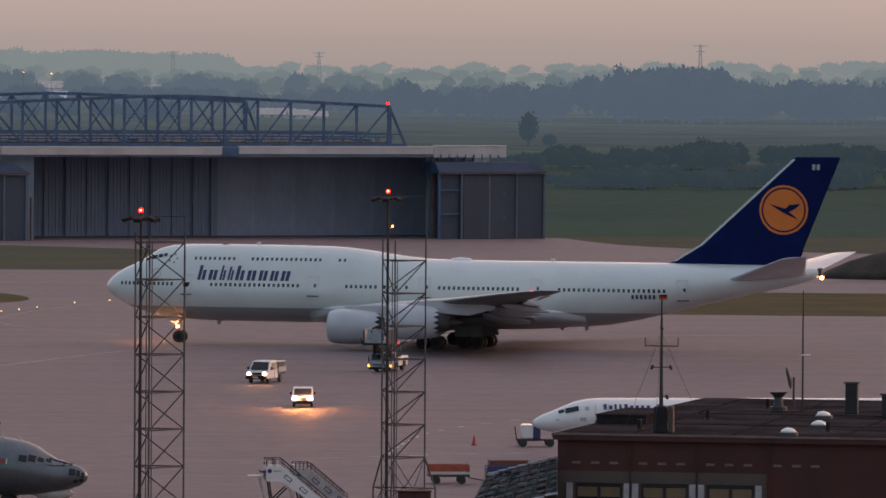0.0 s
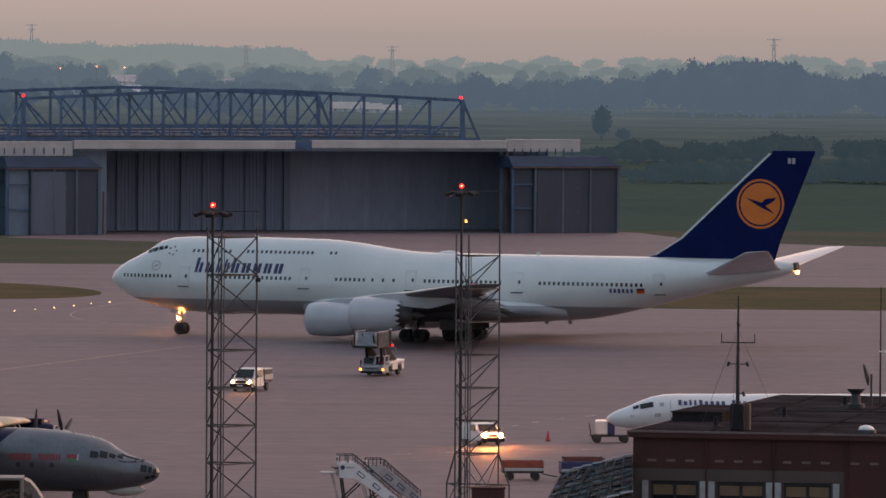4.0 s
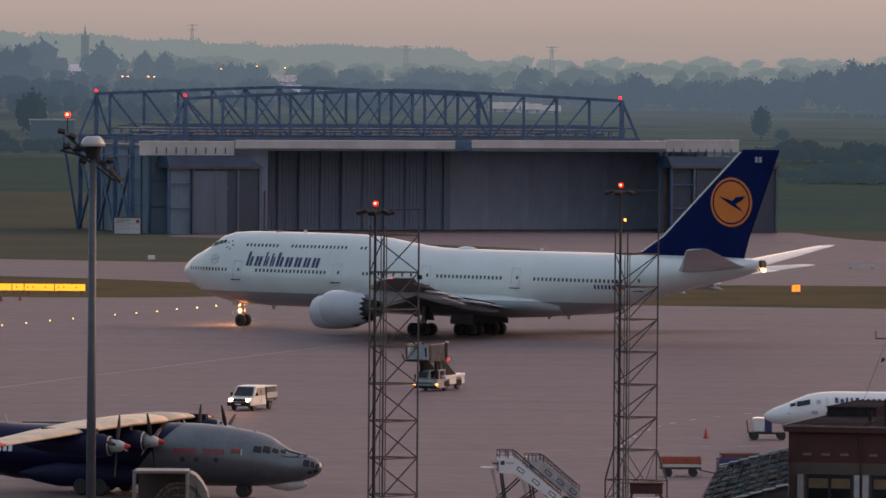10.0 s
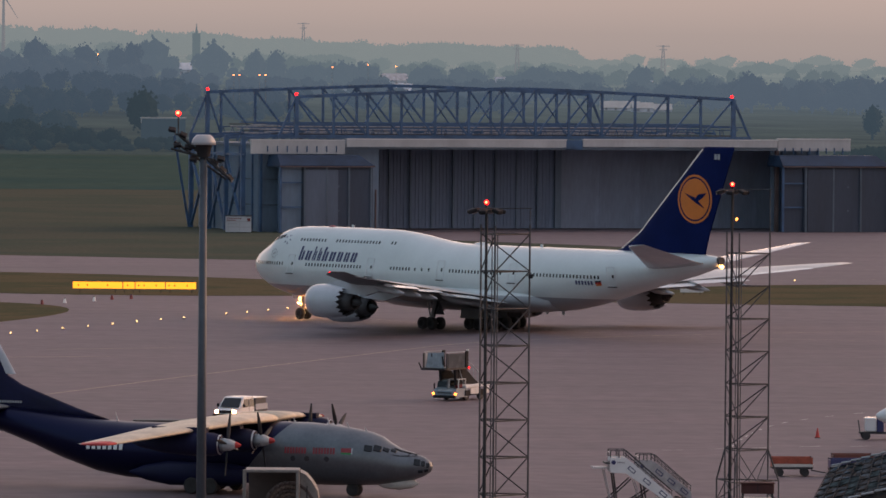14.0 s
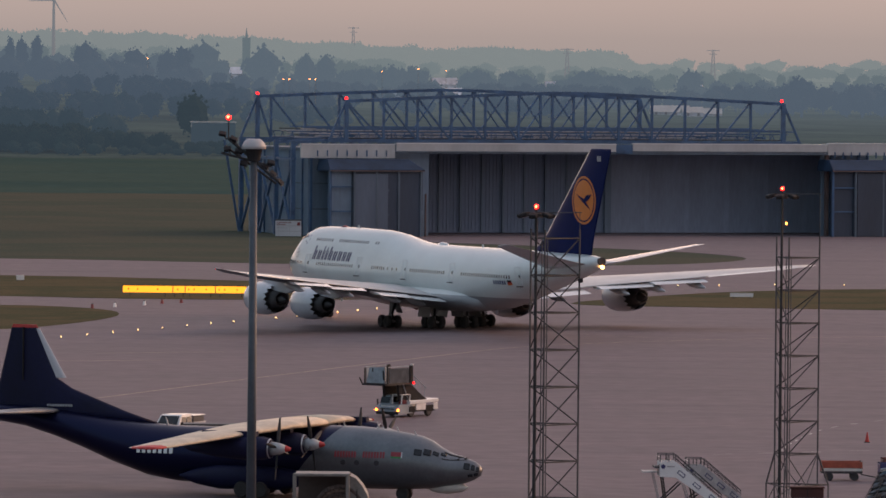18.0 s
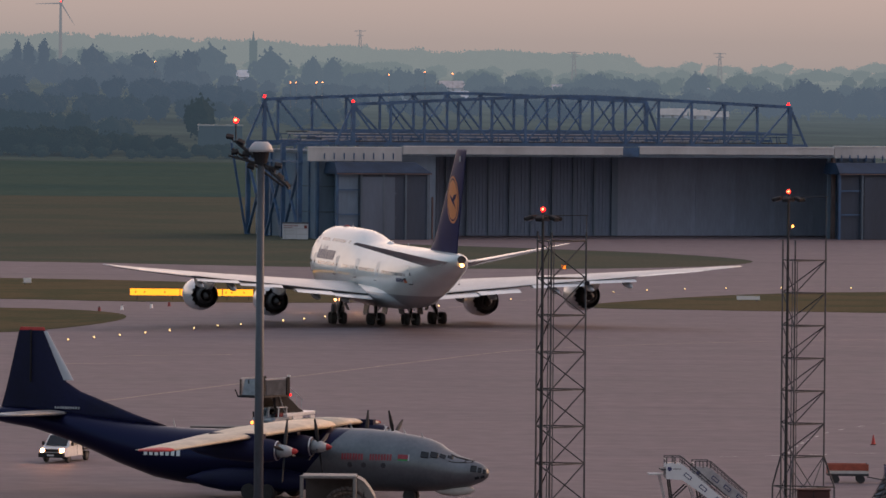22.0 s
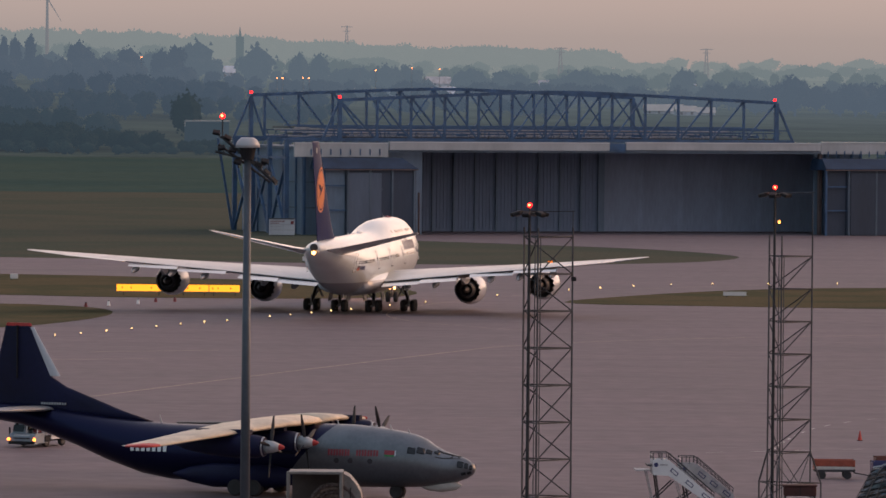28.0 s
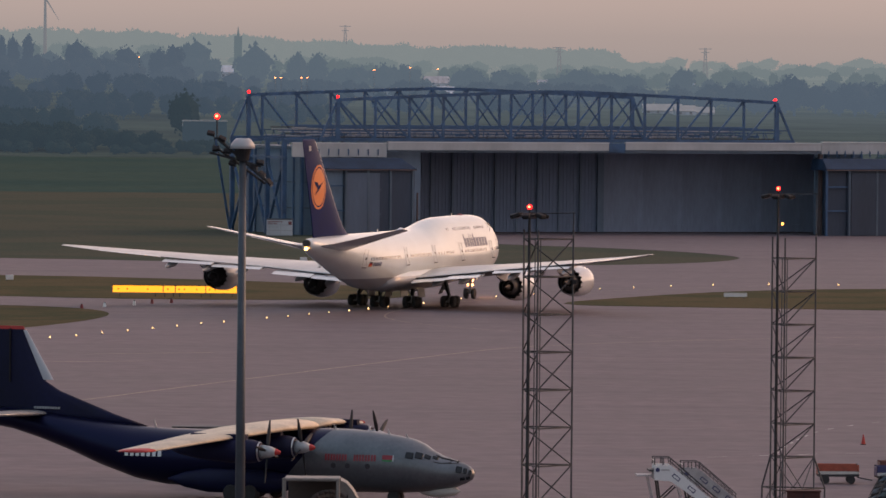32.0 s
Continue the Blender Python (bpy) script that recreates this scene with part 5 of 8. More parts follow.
for side in (1, -1):
    for x in (-14.0, -15.25):
        for dy in (2.05, 2.5):
            bm = bmesh.new()
            add_turned(bm, [(-0.17, 0.25), (-0.17, 0.46), (0, 0.53), (0.17, 0.46), (0.17, 0.25)], 16, Matrix.Translation((x, side * dy, 0.53)) @ Matrix.Rotation(radians(90), 4, "Z"), caps=True)
            part("main_wheel", bm, M_TYRE, freighter)
    part("main_leg", add_bar(bmesh.new(), (-14.6, side * 2.27, 0.5), (-14.6, side * 1.9, 1.4), 0.12, n=8), M_STRUT, freighter)

# closed trailer standing beyond the freighter
trailer = thing("equipment_trailer", "long low dark grey closed trailer behind the freighter", "trailer", pose(-20.0, 440, 0.03, 0, 0, 1))
part("body", add_box(bmesh.new(), (4.2, 1.9, 2.5), (0, 0, 2.2), 0.06), M_STEELDARK, trailer)
part("roof", add_box(bmesh.new(), (4.3, 2.0, 0.07), (0, 0, 3.46)), M_STEEL, trailer)
part("chassis", add_box(bmesh.new(), (4.4, 1.2, 0.2), (0, 0, 0.8)), M_BLACK, trailer)
for x in (-1.2, 1.2):
    for y in (-0.8, 0.8):
        bm = bmesh.new()
        add_turned(bm, [(-0.12, 0.15), (-0.12, 0.4), (0.12, 0.4), (0.12, 0.15)], 14, Matrix.Translation((x, y, 0.4)) @ Matrix.Rotation(radians(90), 4, "Z"), caps=True)
        part("wheel", bm, M_TYRE, trailer)

# ---- the parked regional jet, mostly behind the brick building ----
CRJ = pose(29.35, 474, 0.03, 0, 0, 183)
rj = thing("regional_jet", "parked white regional jet with its nose on a ground tractor", "aircraft", CRJ)
RJ = ((0.0, 2.35, 2.45, 0.03), (0.15, 2.1, 2.62, 0.26), (0.7, 1.85, 2.95, 0.6), (1.5, 1.7, 3.25, 0.9), (2.3, 1.62, 3.6, 1.1), (3.1, 1.55, 3.92, 1.25), (4.0, 1.5, 4.1, 1.32), (5.0, 1.48, 4.16, 1.34),
      (27.5, 1.48, 4.16, 1.34), (30, 1.9, 4.16, 1.2), (33, 2.7, 4.14, 0.8), (35.2, 3.4, 4.1, 0.3))


def rj_skin(s, a):
    zb, zt, hw = (lerp(RJ, s, k) for k in (1, 2, 3))
    return Vector((-s, hw * math.cos(a), (zb + zt) / 2 + (zt - zb) / 2 * math.sin(a)))


def rj_on(s, z, side):
    zb, zt, hw = (lerp(RJ, s, k) for k in (1, 2, 3))
    a = math.asin(max(-0.99, min(0.99, (z - (zb + zt) / 2) / ((zt - zb) / 2))))
    p = rj_skin(s, a)
    n = (rj_skin(s, a + 0.02) - p).cross(rj_skin(s + 0.1, a) - p).normalized()
    n = -n if n.y < 0 else n
    p.y, n.y = p.y * side, n.y * side
    x = Vector((-side, 0, 0))
    x = (x - n * x.dot(n)).normalized()
    m = Matrix((x, n.cross(x), n)).transposed().to_4x4()
    m.translation = p + n * 0.015
    return m


bm = bmesh.new()
add_loft(bm, [[rj_skin(s, 2 * math.pi * k / 32) for k in range(32)] for s in sorted({*[r[0] for r in RJ], 0.4, 1.1, 1.9, 2.7, 3.5, 11})])
part("fuselage", bm, M_WHITE, rj, smooth=True)
for side in (1, -1):
    for s, z, w, h in ((2.0, 3.22, 0.42, 0.3), (2.74, 3.36, 0.98, 0.42)):
        part("cockpit_window", add_box(bmesh.new(), (w, h, 0.03), rj_on(s, z, side), 0.03), M_GLASS, rj)
    for k in range(22):
        part("cabin_window", add_box(bmesh.new(), (0.26, 0.36, 0.03), rj_on(7.4 + 0.8 * k, 3.15, side), 0.05), M_PORT, rj)
    xs = 0
    for w, h in ((0.3, 0.62), (0.3, 0.45), (0.2, 0.62), (0.2, 0.6), (0.3, 0.62), (0.3, 0.45), (0.3, 0.45), (0.3, 0.45), (0.3, 0.45), (0.0, 0), (0.3, 0.6), (0.3, 0.45), (0.3, 0.45)):
        if w:
            part("name_bar", add_box(bmesh.new(), (w * 0.8, h * 0.7, 0.02), rj_on(4.95 + xs + w / 2, 3.42 + h * 0.25, side)), M_GRAPHIC, rj, "plain dark blue bar in place of lettering")
        xs += max(w, 0.25) + 0.1
    for s in (4.4, 5.3):
        part("door_line", add_box(bmesh.new(), (0.035, 1.6, 0.02), rj_on(s, 3.0, side)), M_LINE, rj)
    part("panel_mark", add_box(bmesh.new(), (0.45, 0.25, 0.02), rj_on(3.5, 2.7, side)), M_LINE, rj)
    part("panel_mark", add_box(bmesh.new(), (0.3, 0.3, 0.02), rj_on(3.8, 3.45, side)), M_LINE, rj)
    part("panel_mark", add_box(bmesh.new(), (0.28, 0.08, 0.02), rj_on(1.7, 2.62, side)), M_LINE, rj)
    bm = bmesh.new()
    add_wing(bm, [(side * y, -a, -b, z, t) for y, a, b, z, t in ((0.8, 15.5, 21.0, 1.75, 0.6), (4, 17.8, 21.1, 1.9, 0.4), (11.4, 22.2, 23.6, 2.25, 0.15))])
    part("wing", bm, M_COWL, rj, smooth=True)
    bm = bmesh.new()
    add_turned(bm, [(-26.6, 0.5), (-26.5, 0.6), (-27.4, 0.7), (-29.5, 0.6), (-30.2, 0.42)], 18, Matrix.Translation((0, side * 2.05, 3.6)))
    part("engine", bm, M_COWL, rj, smooth=True)
    bm = bmesh.new()
    add_wing(bm, [(side * y, -a, -b, z, t) for y, a, b, z, t in ((0, 34.0, 36.4, 6.95, 0.25), (3.8, 35.3, 36.7, 6.85, 0.12))])
    part("tailplane", bm, M_COWL, rj)
    part("main_leg", add_bar(bmesh.new(), (-19.6, side * 1.9, 0.35), (-19.6, side * 1.8, 1.9), 0.09, n=8), M_STRUT, rj)
    bm = bmesh.new()
    add_turned(bm, [(-0.2, 0.25), (-0.2, 0.34), (0.2, 0.34), (0.2, 0.25)], 14, Matrix.Translation((-19.6, side * 1.9, 0.35)) @ Matrix.Rotation(radians(90), 4, "Z"), caps=True)
    part("main_wheel", bm, M_TYRE, rj)
bm = bmesh.new()
add_wing(bm, [(z, -a, -b, 0, t) for z, a, b, t in ((3.9, 30.2, 35.2, 0.5), (6.9, 33.8, 36.2, 0.3))], upright=True)
part("fin", bm, M_NAVY, rj)
part("nose_leg", add_bar(bmesh.new(), (-3.1, 0, 0.3), (-3.1, 0, 1.8), 0.08, n=8), M_STRUT, rj)
bm = bmesh.new()
add_turned(bm, [(-0.2, 0.15), (-0.2, 0.25), (0.2, 0.25), (0.2, 0.15)], 14, Matrix.Translation((-3.1, 0, 0.25)) @ Matrix.Rotation(radians(90), 4, "Z"), caps=True)
part("nose_wheel", bm, M_TYRE, rj)

# ground power cart at its nose
gpu = thing("power_cart", "small white and blue ground power cart on a low trailer", "cart", pose(30.25, 486, 0.03, 0, 0, 2))
part("deck", add_box(bmesh.new(), (2.7, 1.4, 0.14), (0, 0, 0.52)), M_STEELDARK, gpu)
part("housing", add_box(bmesh.new(), (0.85, 1.2, 1.05), (-0.55, 0, 1.12), 0.08), M_WHITE, gpu)
part("side_panel", add_box(bmesh.new(), (0.5, 1.24, 1.05), (0.14, 0, 1.12), 0.04), M_GRAPHIC, gpu, "blue end of the housing")
part("tow_bar", add_bar(bmesh.new(), (-1.3, 0, 0.5), (-1.45, 0, 1.45), 0.05, n=6), M_STEEL, gpu)
for x in (-0.9, 1.1):
    for y in (-0.65, 0.65):
        bm = bmesh.new()
        add_turned(bm, [(-0.1, 0.12), (-0.1, 0.3), (0.1, 0.3), (0.1, 0.12)], 14, Matrix.Translation((x, y, 0.3)) @ Matrix.Rotation(radians(90), 4, "Z"), caps=True)
        part("wheel", bm, M_TYRE, gpu)

# ---- lattice floodlight masts on the apron ----
def lattice_mast(name, at, wide, bay, first, count, head_z, splay, turn, zig):
    """A three-legged lattice tower beside a slim pole that carries a round head with floodlights and a red lamp."""
    t = thing(name, "tall galvanised three-legged lattice mast with floodlights and a red lamp", "floodlight mast", pose(*at, 0.03), "lattice masts on the apron")
    top = first + bay * count
    cs = [(wide * math.cos(radians(turn + 120 * k)), wide * math.sin(radians(turn + 120 * k))) for k in range(3)]
    foot = 1 + (splay - 1) * (first - 1.35) / first if splay else 1
    for a, b in zip(cs, cs[1:] + cs[:1]):
        if splay:
            mid = ((a[0] + b[0]) / 2 * foot, (a[1] + b[1]) / 2 * foot, 1.35)
            for c in (a, b):
                part("foot_brace", add_bar(bmesh.new(), (*c, first), mid, 0.03, n=6), M_STEEL, t)
                part("foot_brace", add_bar(bmesh.new(), mid, (c[0] * foot, c[1] * foot, 0.05), 0.03, n=6), M_STEEL, t)
    for x, y in cs:
        part("leg", add_bar(bmesh.new(), (x, y, first), (x, y, top + (1.3 if splay else 0.5)), 0.055, n=8), M_STEEL, t)
        if splay:
            part("splayed_foot", add_bar(bmesh.new(), (x, y, first), (x * foot, y * foot, 1.35), 0.055, n=8), M_STEEL, t)
            part("outer_foot", add_bar(bmesh.new(), (x * foot, y * foot, 0), (x * foot, y * foot, 1.35), 0.055, n=8), M_STEEL, t)
            part("foot_leg", add_bar(bmesh.new(), (x, y, first), (x, y, 0), 0.05, n=8), M_STEEL, t)
        else:
            part("leg", add_bar(bmesh.new(), (x, y, 0), (x, y, first), 0.055, n=8), M_STEEL, t)
    levels = [first + bay * k for k in range(count + 1)] + ([1.35] if splay else [first - bay * k for k in range(1, 9) if first - bay * k > 0.4])
    for z in levels:
        k = 1 + (splay - 1) * (first - z) / first if (splay and z < first) else 1
        for a, b in zip(cs, cs[1:] + cs[:1]):
            part("girt", add_bar(bmesh.new(), (a[0] * k, a[1] * k, z), (b[0] * k, b[1] * k, z), 0.042, n=6), M_STEELDARK, t)
    zs = sorted(levels)
    low = 0.0 if not splay else first
    for z0, z1 in zip([low] + zs, zs):
        if z1 - z0 < 0.5 or z0 < low:
            continue
        for i, (a, b) in enumerate(zip(cs, cs[1:] + cs[:1])):
            if zig == "z" and i in (0, 1):
                a, b = b, a
            part("diagonal", add_bar(bmesh.new(), (*a, z0), (*b, z1), 0.038, n=6), M_STEELDARK, t)
    half = cs[0][0]
    px, py = -0.87, -0.75
    for dx, dy in ((0.14, -0.1), (-0.16, 0.2)):
        part("conduit", add_bar(bmesh.new(), (cs[2][0] + dx, cs[2][1] + dy, 0), (cs[2][0] + dx, cs[2][1] + dy, top), 0.03, n=6), M_STEEL, t)
    part("ladder_rail", add_bar(bmesh.new(), (px - 0.3, py + 0.1, 0), (px - 0.3, py + 0.1, top), 0.035, n=6), M_STEEL, t)
    part("pole", add_bar(bmesh.new(), (px, py, 0), (px, py, head_z), 0.11, 0.075, n=12), M_STEELDARK, t, "dark slim pole beside the lattice")
    for z in zs[1::3]:
        part("pole_bracket", add_bar(bmesh.new(), (px, py, z), (cs[2][0], cs[2][1], z), 0.03, n=6), M_STEEL, t)
    head = part("head_frame", add_bar(bmesh.new(), (px, py, head_z - 0.22), (px, py, head_z - 0.05), 0.42, n=16), M_STEELDARK, t)
    for k in range(6):
        a = k * math.pi / 3 + 0.3
        c, s = math.cos(a), math.sin(a)
        part("arm", add_bar(bmesh.new(), (px, py, head_z - 0.12), (px + 0.75 * c, py + 0.75 * s, head_z - 0.12), 0.035, n=6), M_STEELDARK, head)
        fl = part("floodlight", add_box(bmesh.new(), (0.5, 0.42, 0.2), pose(px + 0.82 * c, py + 0.82 * s, head_z - 0.14, 0, 18, math.degrees(a)), 0.04), M_BLACK, head)
        part("lens", add_box(bmesh.new(), (0.4, 0.34, 0.02), pose(px + 0.83 * c, py + 0.83 * s, head_z - 0.255, 0, 18, math.degrees(a))), M_GLASS, head)
    part("lamp_stem", add_bar(bmesh.new(), (px, py, head_z - 0.05), (px, py, head_z + 0.2), 0.05, n=8), M_STEELDARK, head)
    lamp = part("red_lamp", add_ball(bmesh.new(), (px, py, head_z + 0.32), 0.14), G_RED, head, "glowing red obstruction lamp", smooth=True)
    part("lamp_core", add_ball(bmesh.new(), (px - 0.02, py - 0.15, head_z + 0.33), 0.065, n=8), G_CORE, head, "bright core of the lamp")
    part("side_boom", add_bar(bmesh.new(), (px + 0.4, py, head_z - 0.02), (px + 2.5, py, head_z + 0.02), 0.03, n=6), M_STEEL, head)
    part("boom_stay", add_bar(bmesh.new(), (*cs[0], top + 0.4), (*cs[0], head_z), 0.022, n=6), M_STEEL, t)
    return t, px, py


m1, px, py = lattice_mast("lattice_mast", (1.89, 364.5), 1.6, 2.05, 1.52, 8, 19.35, 0, 16, "x")
part("speaker", add_box(bmesh.new(), (0.28, 0.2, 0.24), (1.6, 0.3, 15.6), 0.03), M_BLACK, m1)
m2, px, py = lattice_mast("lattice_mast", (17.38, 414.2), 1.6, 2.05, 3.3, 6, 19.6, 1.75, 14, "z")
part("service_lamp", add_bar(bmesh.new(), (px + 0.22, py, 17.75), (px + 0.34, py, 17.75), 0.09, n=8), G_AMBER, m2, "small lit lamp")
cab = thing("equipment_cabinet", "dark red equipment cabinet on legs at a mast's foot", "cabinet", pose(17.9, 405.5, 0.03))
part("body", add_box(bmesh.new(), (2.0, 0.9, 0.6), (0, 0, 1.42), 0.04), M_BRICK, cab)
part("lid", add_box(bmesh.new(), (2.12, 1.05, 0.08), (0, 0, 1.76), 0.02), M_BRICK, cab)
part("door_seam", add_box(bmesh.new(), (0.04, 0.04, 0.5), (0, -0.46, 1.42)), M_BLACK, cab)
for x in (-0.9, 0.9):
    for y in (-0.4, 0.4):
        part("leg", add_box(bmesh.new(), (0.09, 0.09, 1.14), (x, y, 0.57)), M_STEELDARK, cab)
part("lower_tray", add_box(bmesh.new(), (1.8, 0.8, 0.3), (0, 0, 0.72), 0.03), M_CREAM, cab, "pale lower tray")

# ---- tall lamp pole with a white radar dome ----
pole = thing("dome_pole", "tall grey pole with floodlights, a pale dome and a red lamp", "floodlight mast", pose(-13.0, 325, 0))
part("shaft", add_bar(bmesh.new(), (0, 0, 0), (0, 0, 22.7), 0.27, 0.17, n=20), M_POLE, pole, smooth=True)
bm = bmesh.new()
add_loft(bm, [[(0.61 * math.cos(a) * math.cos(e), 0.61 * math.sin(a) * math.cos(e), 23.2 + 0.50 * min(math.sin(e) * 1.15, 1.0)) for a in [2 * math.pi * k / 24 for k in range(24)]] for e in (0.0, 0.3, 0.6, 0.85, 1.05, 1.3, 1.5)])
part("dome", bm, M_GREY, pole, "smooth pale grey dome", smooth=True)
part("dome_collar", add_bar(bmesh.new(), (0, 0, 22.6), (0, 0, 23.2), 0.3, 0.42, n=16), M_BLACK, pole)
ring = part("head_frame", add_bar(bmesh.new(), (-1.3, 0.1, 23.75), (1.25, -0.1, 21.6), 0.08, n=8), M_STEELDARK, pole)
part("frame_rail", add_bar(bmesh.new(), (-1.45, 0.35, 23.35), (1.1, 0.3, 21.5), 0.06, n=8), M_STEELDARK, ring)
part("cross_arm", add_bar(bmesh.new(), (-1.6, 0, 23.0), (0.9, 0, 22.35), 0.06, n=8), M_STEELDARK, ring)
for x, z, a in ((-1.55, 23.95, 10), (-1.0, 23.7, 25), (-1.3, 23.2, -10), (-0.75, 23.1, 10), (0.55, 22.35, 35), (0.95, 22.0, 40), (1.3, 21.6, 50), (-0.5, 22.5, 15), (0.85, 22.55, 10)):
    fl = part("floodlight", add_box(bmesh.new(), (0.36, 0.36, 0.1), pose(x, 0.05, z, 25, a, 0), 0.02), M_BLACK, ring)
    part("yoke", add_bar(bmesh.new(), (x, 0.05, z), (x * 0.86, 0.1, z - 0.3 if x < 0 else z + 0.12), 0.03, n=6), M_STEEL, ring)
    part("lens", add_box(bmesh.new(), (0.36, 0.33, 0.02), pose(x + 0.02, 0.03, z - 0.075, 25, a, 0)), M_GLASS, ring)
part("lamp_stem", add_bar(bmesh.new(), (-1.25, 0, 23.8), (-1.25, 0, 24.6), 0.035, n=8), M_STEELDARK, ring)
part("red_lamp", add_ball(bmesh.new(), (-1.25, 0, 24.74), 0.14), G_RED, ring, "glowing red obstruction lamp", smooth=True)
part("lamp_core", add_ball(bmesh.new(), (-1.27, -0.15, 24.76), 0.065, n=8), G_CORE, ring)

# ---- passenger stairs on the apron ----
M_DULLORANGE = material("faded_orange_paint", (0.36, 0.078, 0.042), 0.6, vary=0.2, scale=2.0, fine=12.0)
M_BROWNRED = material("brown_red_paint", (0.15, 0.045, 0.03), 0.6, vary=0.2, scale=2.0, fine=12.0)
def stairs(at, turn, label, panel_mat, high, long_):
    t = thing("passenger_stairs", label, "boarding stairs", pose(*at, 0.03, 0, 0, turn), "parked boarding stairs")
    for y in (-0.8, 0.8):
        bm = bmesh.new()
        add_loft(bm, [[(x, y - 0.04, z0), (x, y + 0.04, z0), (x, y + 0.04, z1), (x, y - 0.04, z1)] for x, z0, z1 in
                      ((0.0, high - 0.6, high + 0.32), (1.0, high - 0.65, high + 0.32), (long_, 0.38, 0.95))])
        part("side_panel", bm, panel_mat, t, "smooth side panel of the stairs")
        part("handrail", add_bar(bmesh.new(), (0.0, y, high + 0.75), (1.0, y, high + 0.75), 0.03, n=6), M_STEEL, t)
        part("handrail", add_bar(bmesh.new(), (1.0, y, high + 0.75), (long_, y, 1.3), 0.03, n=6), M_STEEL, t)
        for k in range(8):
            u = k / 7
            x = 0.05 + u * (long_ - 0.1)
            z = high + 0.75 if x < 1 else high + 0.75 + (1.3 - high - 0.75) * (x - 1) / (long_ - 1)
            part("baluster", add_bar(bmesh.new(), (x, y, z - 0.5), (x, y, z), 0.022, n=6), M_STEEL, t)
        part("rear_leg", add_bar(bmesh.new(), (0.5, y * 0.9, 0.3), (0.2, y * 0.9, high - 0.5), 0.06, n=6), M_STEELDARK, t)
        part("prop", add_bar(bmesh.new(), (-0.5, y * 0.9, 0.3), (1.3, y * 0.9, high - 1.0), 0.05, n=6), M_STEELDARK, t)
        for x in (0.2, long_ - 0.7):
            bm = bmesh.new()
            add_turned(bm, [(-0.1, 0.1), (-0.1, 0.3), (0.1, 0.3), (0.1, 0.1)], 14, Matrix.Translation((x, y, 0.3)) @ Matrix.Rotation(radians(90), 4, "Z"), caps=True)
            part("wheel", bm, M_TYRE, t)
        for x in (0.02, 0.52, 1.0):
            part("platform_post", add_bar(bmesh.new(), (x, y, high), (x, y, high + 0.75), 0.025, n=6), M_STEEL, t)
        part("mid_rail", add_bar(bmesh.new(), (1.0, y, high + 0.53), (long_, y, 1.1), 0.02, n=6), M_STEEL, t)
        part("strut", add_bar(bmesh.new(), (-0.35, y * 0.8, high - 0.4), (0.15, y * 0.8, 0.5), 0.035, n=6), M_STRUT, t)
    part("end_gate", add_bar(bmesh.new(), (0.0, -0.8, high + 0.6), (0.0, 0.8, high + 0.6), 0.025, n=6), M_CREAM, t)
    part("platform", add_box(bmesh.new(), (1.3, 1.6, 0.12), (0.35, 0, high - 0.02)), M_STEEL, t)
    part("bumper", add_box(bmesh.new(), (0.95, 1.7, 0.07), (-0.55, 0, high - 0.32)), M_STRUT, t, "worn bumper board")
    n = 12
    for k in range(n):
        u = (k + 0.5) / n
        part("step", add_box(bmesh.new(), (0.3, 1.45, 0.05), (1.0 + u * (long_ - 1.2), 0, high - 0.05 - u * (high - 0.5))), M_STEELDARK, t)
    part("chassis", add_box(bmesh.new(), (long_ - 0.2, 1.3, 0.18), (long_ / 2 - 0.1, 0, 0.42)), M_STEEL, t)
    run = (long_ - 1.0)
    drop = math.degrees(math.atan2(high - 0.63, run))
    for u in (0.12, 0.45, 0.8):
        x, z = 1.0 + u * run, high - 0.17 - u * (high - 0.83)
        mark = part("panel_mark", add_box(bmesh.new(), (0.52, 0.02, 0.24), pose(x, -0.85, z, 0, drop, 0)), M_GRAPHIC, t, "dark outlined mark")
        part("mark_field", add_box(bmesh.new(), (0.40, 0.02, 0.14), pose(x, -0.857, z, 0, drop, 0)), panel_mat, mark)
    part("round_mark", add_bar(bmesh.new(), (0.22, -0.84, high + 0.02), (0.22, -0.86, high + 0.02), 0.14, n=14), M_GRAPHIC, t, "dark round mark")
    part("letter_bar", add_box(bmesh.new(), (0.5, 0.02, 0.09), (0.68, -0.85, high + 0.02)), M_STRUT, t)
    return t


stairs((8.75, 405), 4, "white boarding stairs with handrails parked on the apron", M_WHITE, 3.0, 3.85)
stairs((10.6, 409.5), 6, "grey boarding stairs parked beside white ones", M_STRUT, 2.5, 3.3)

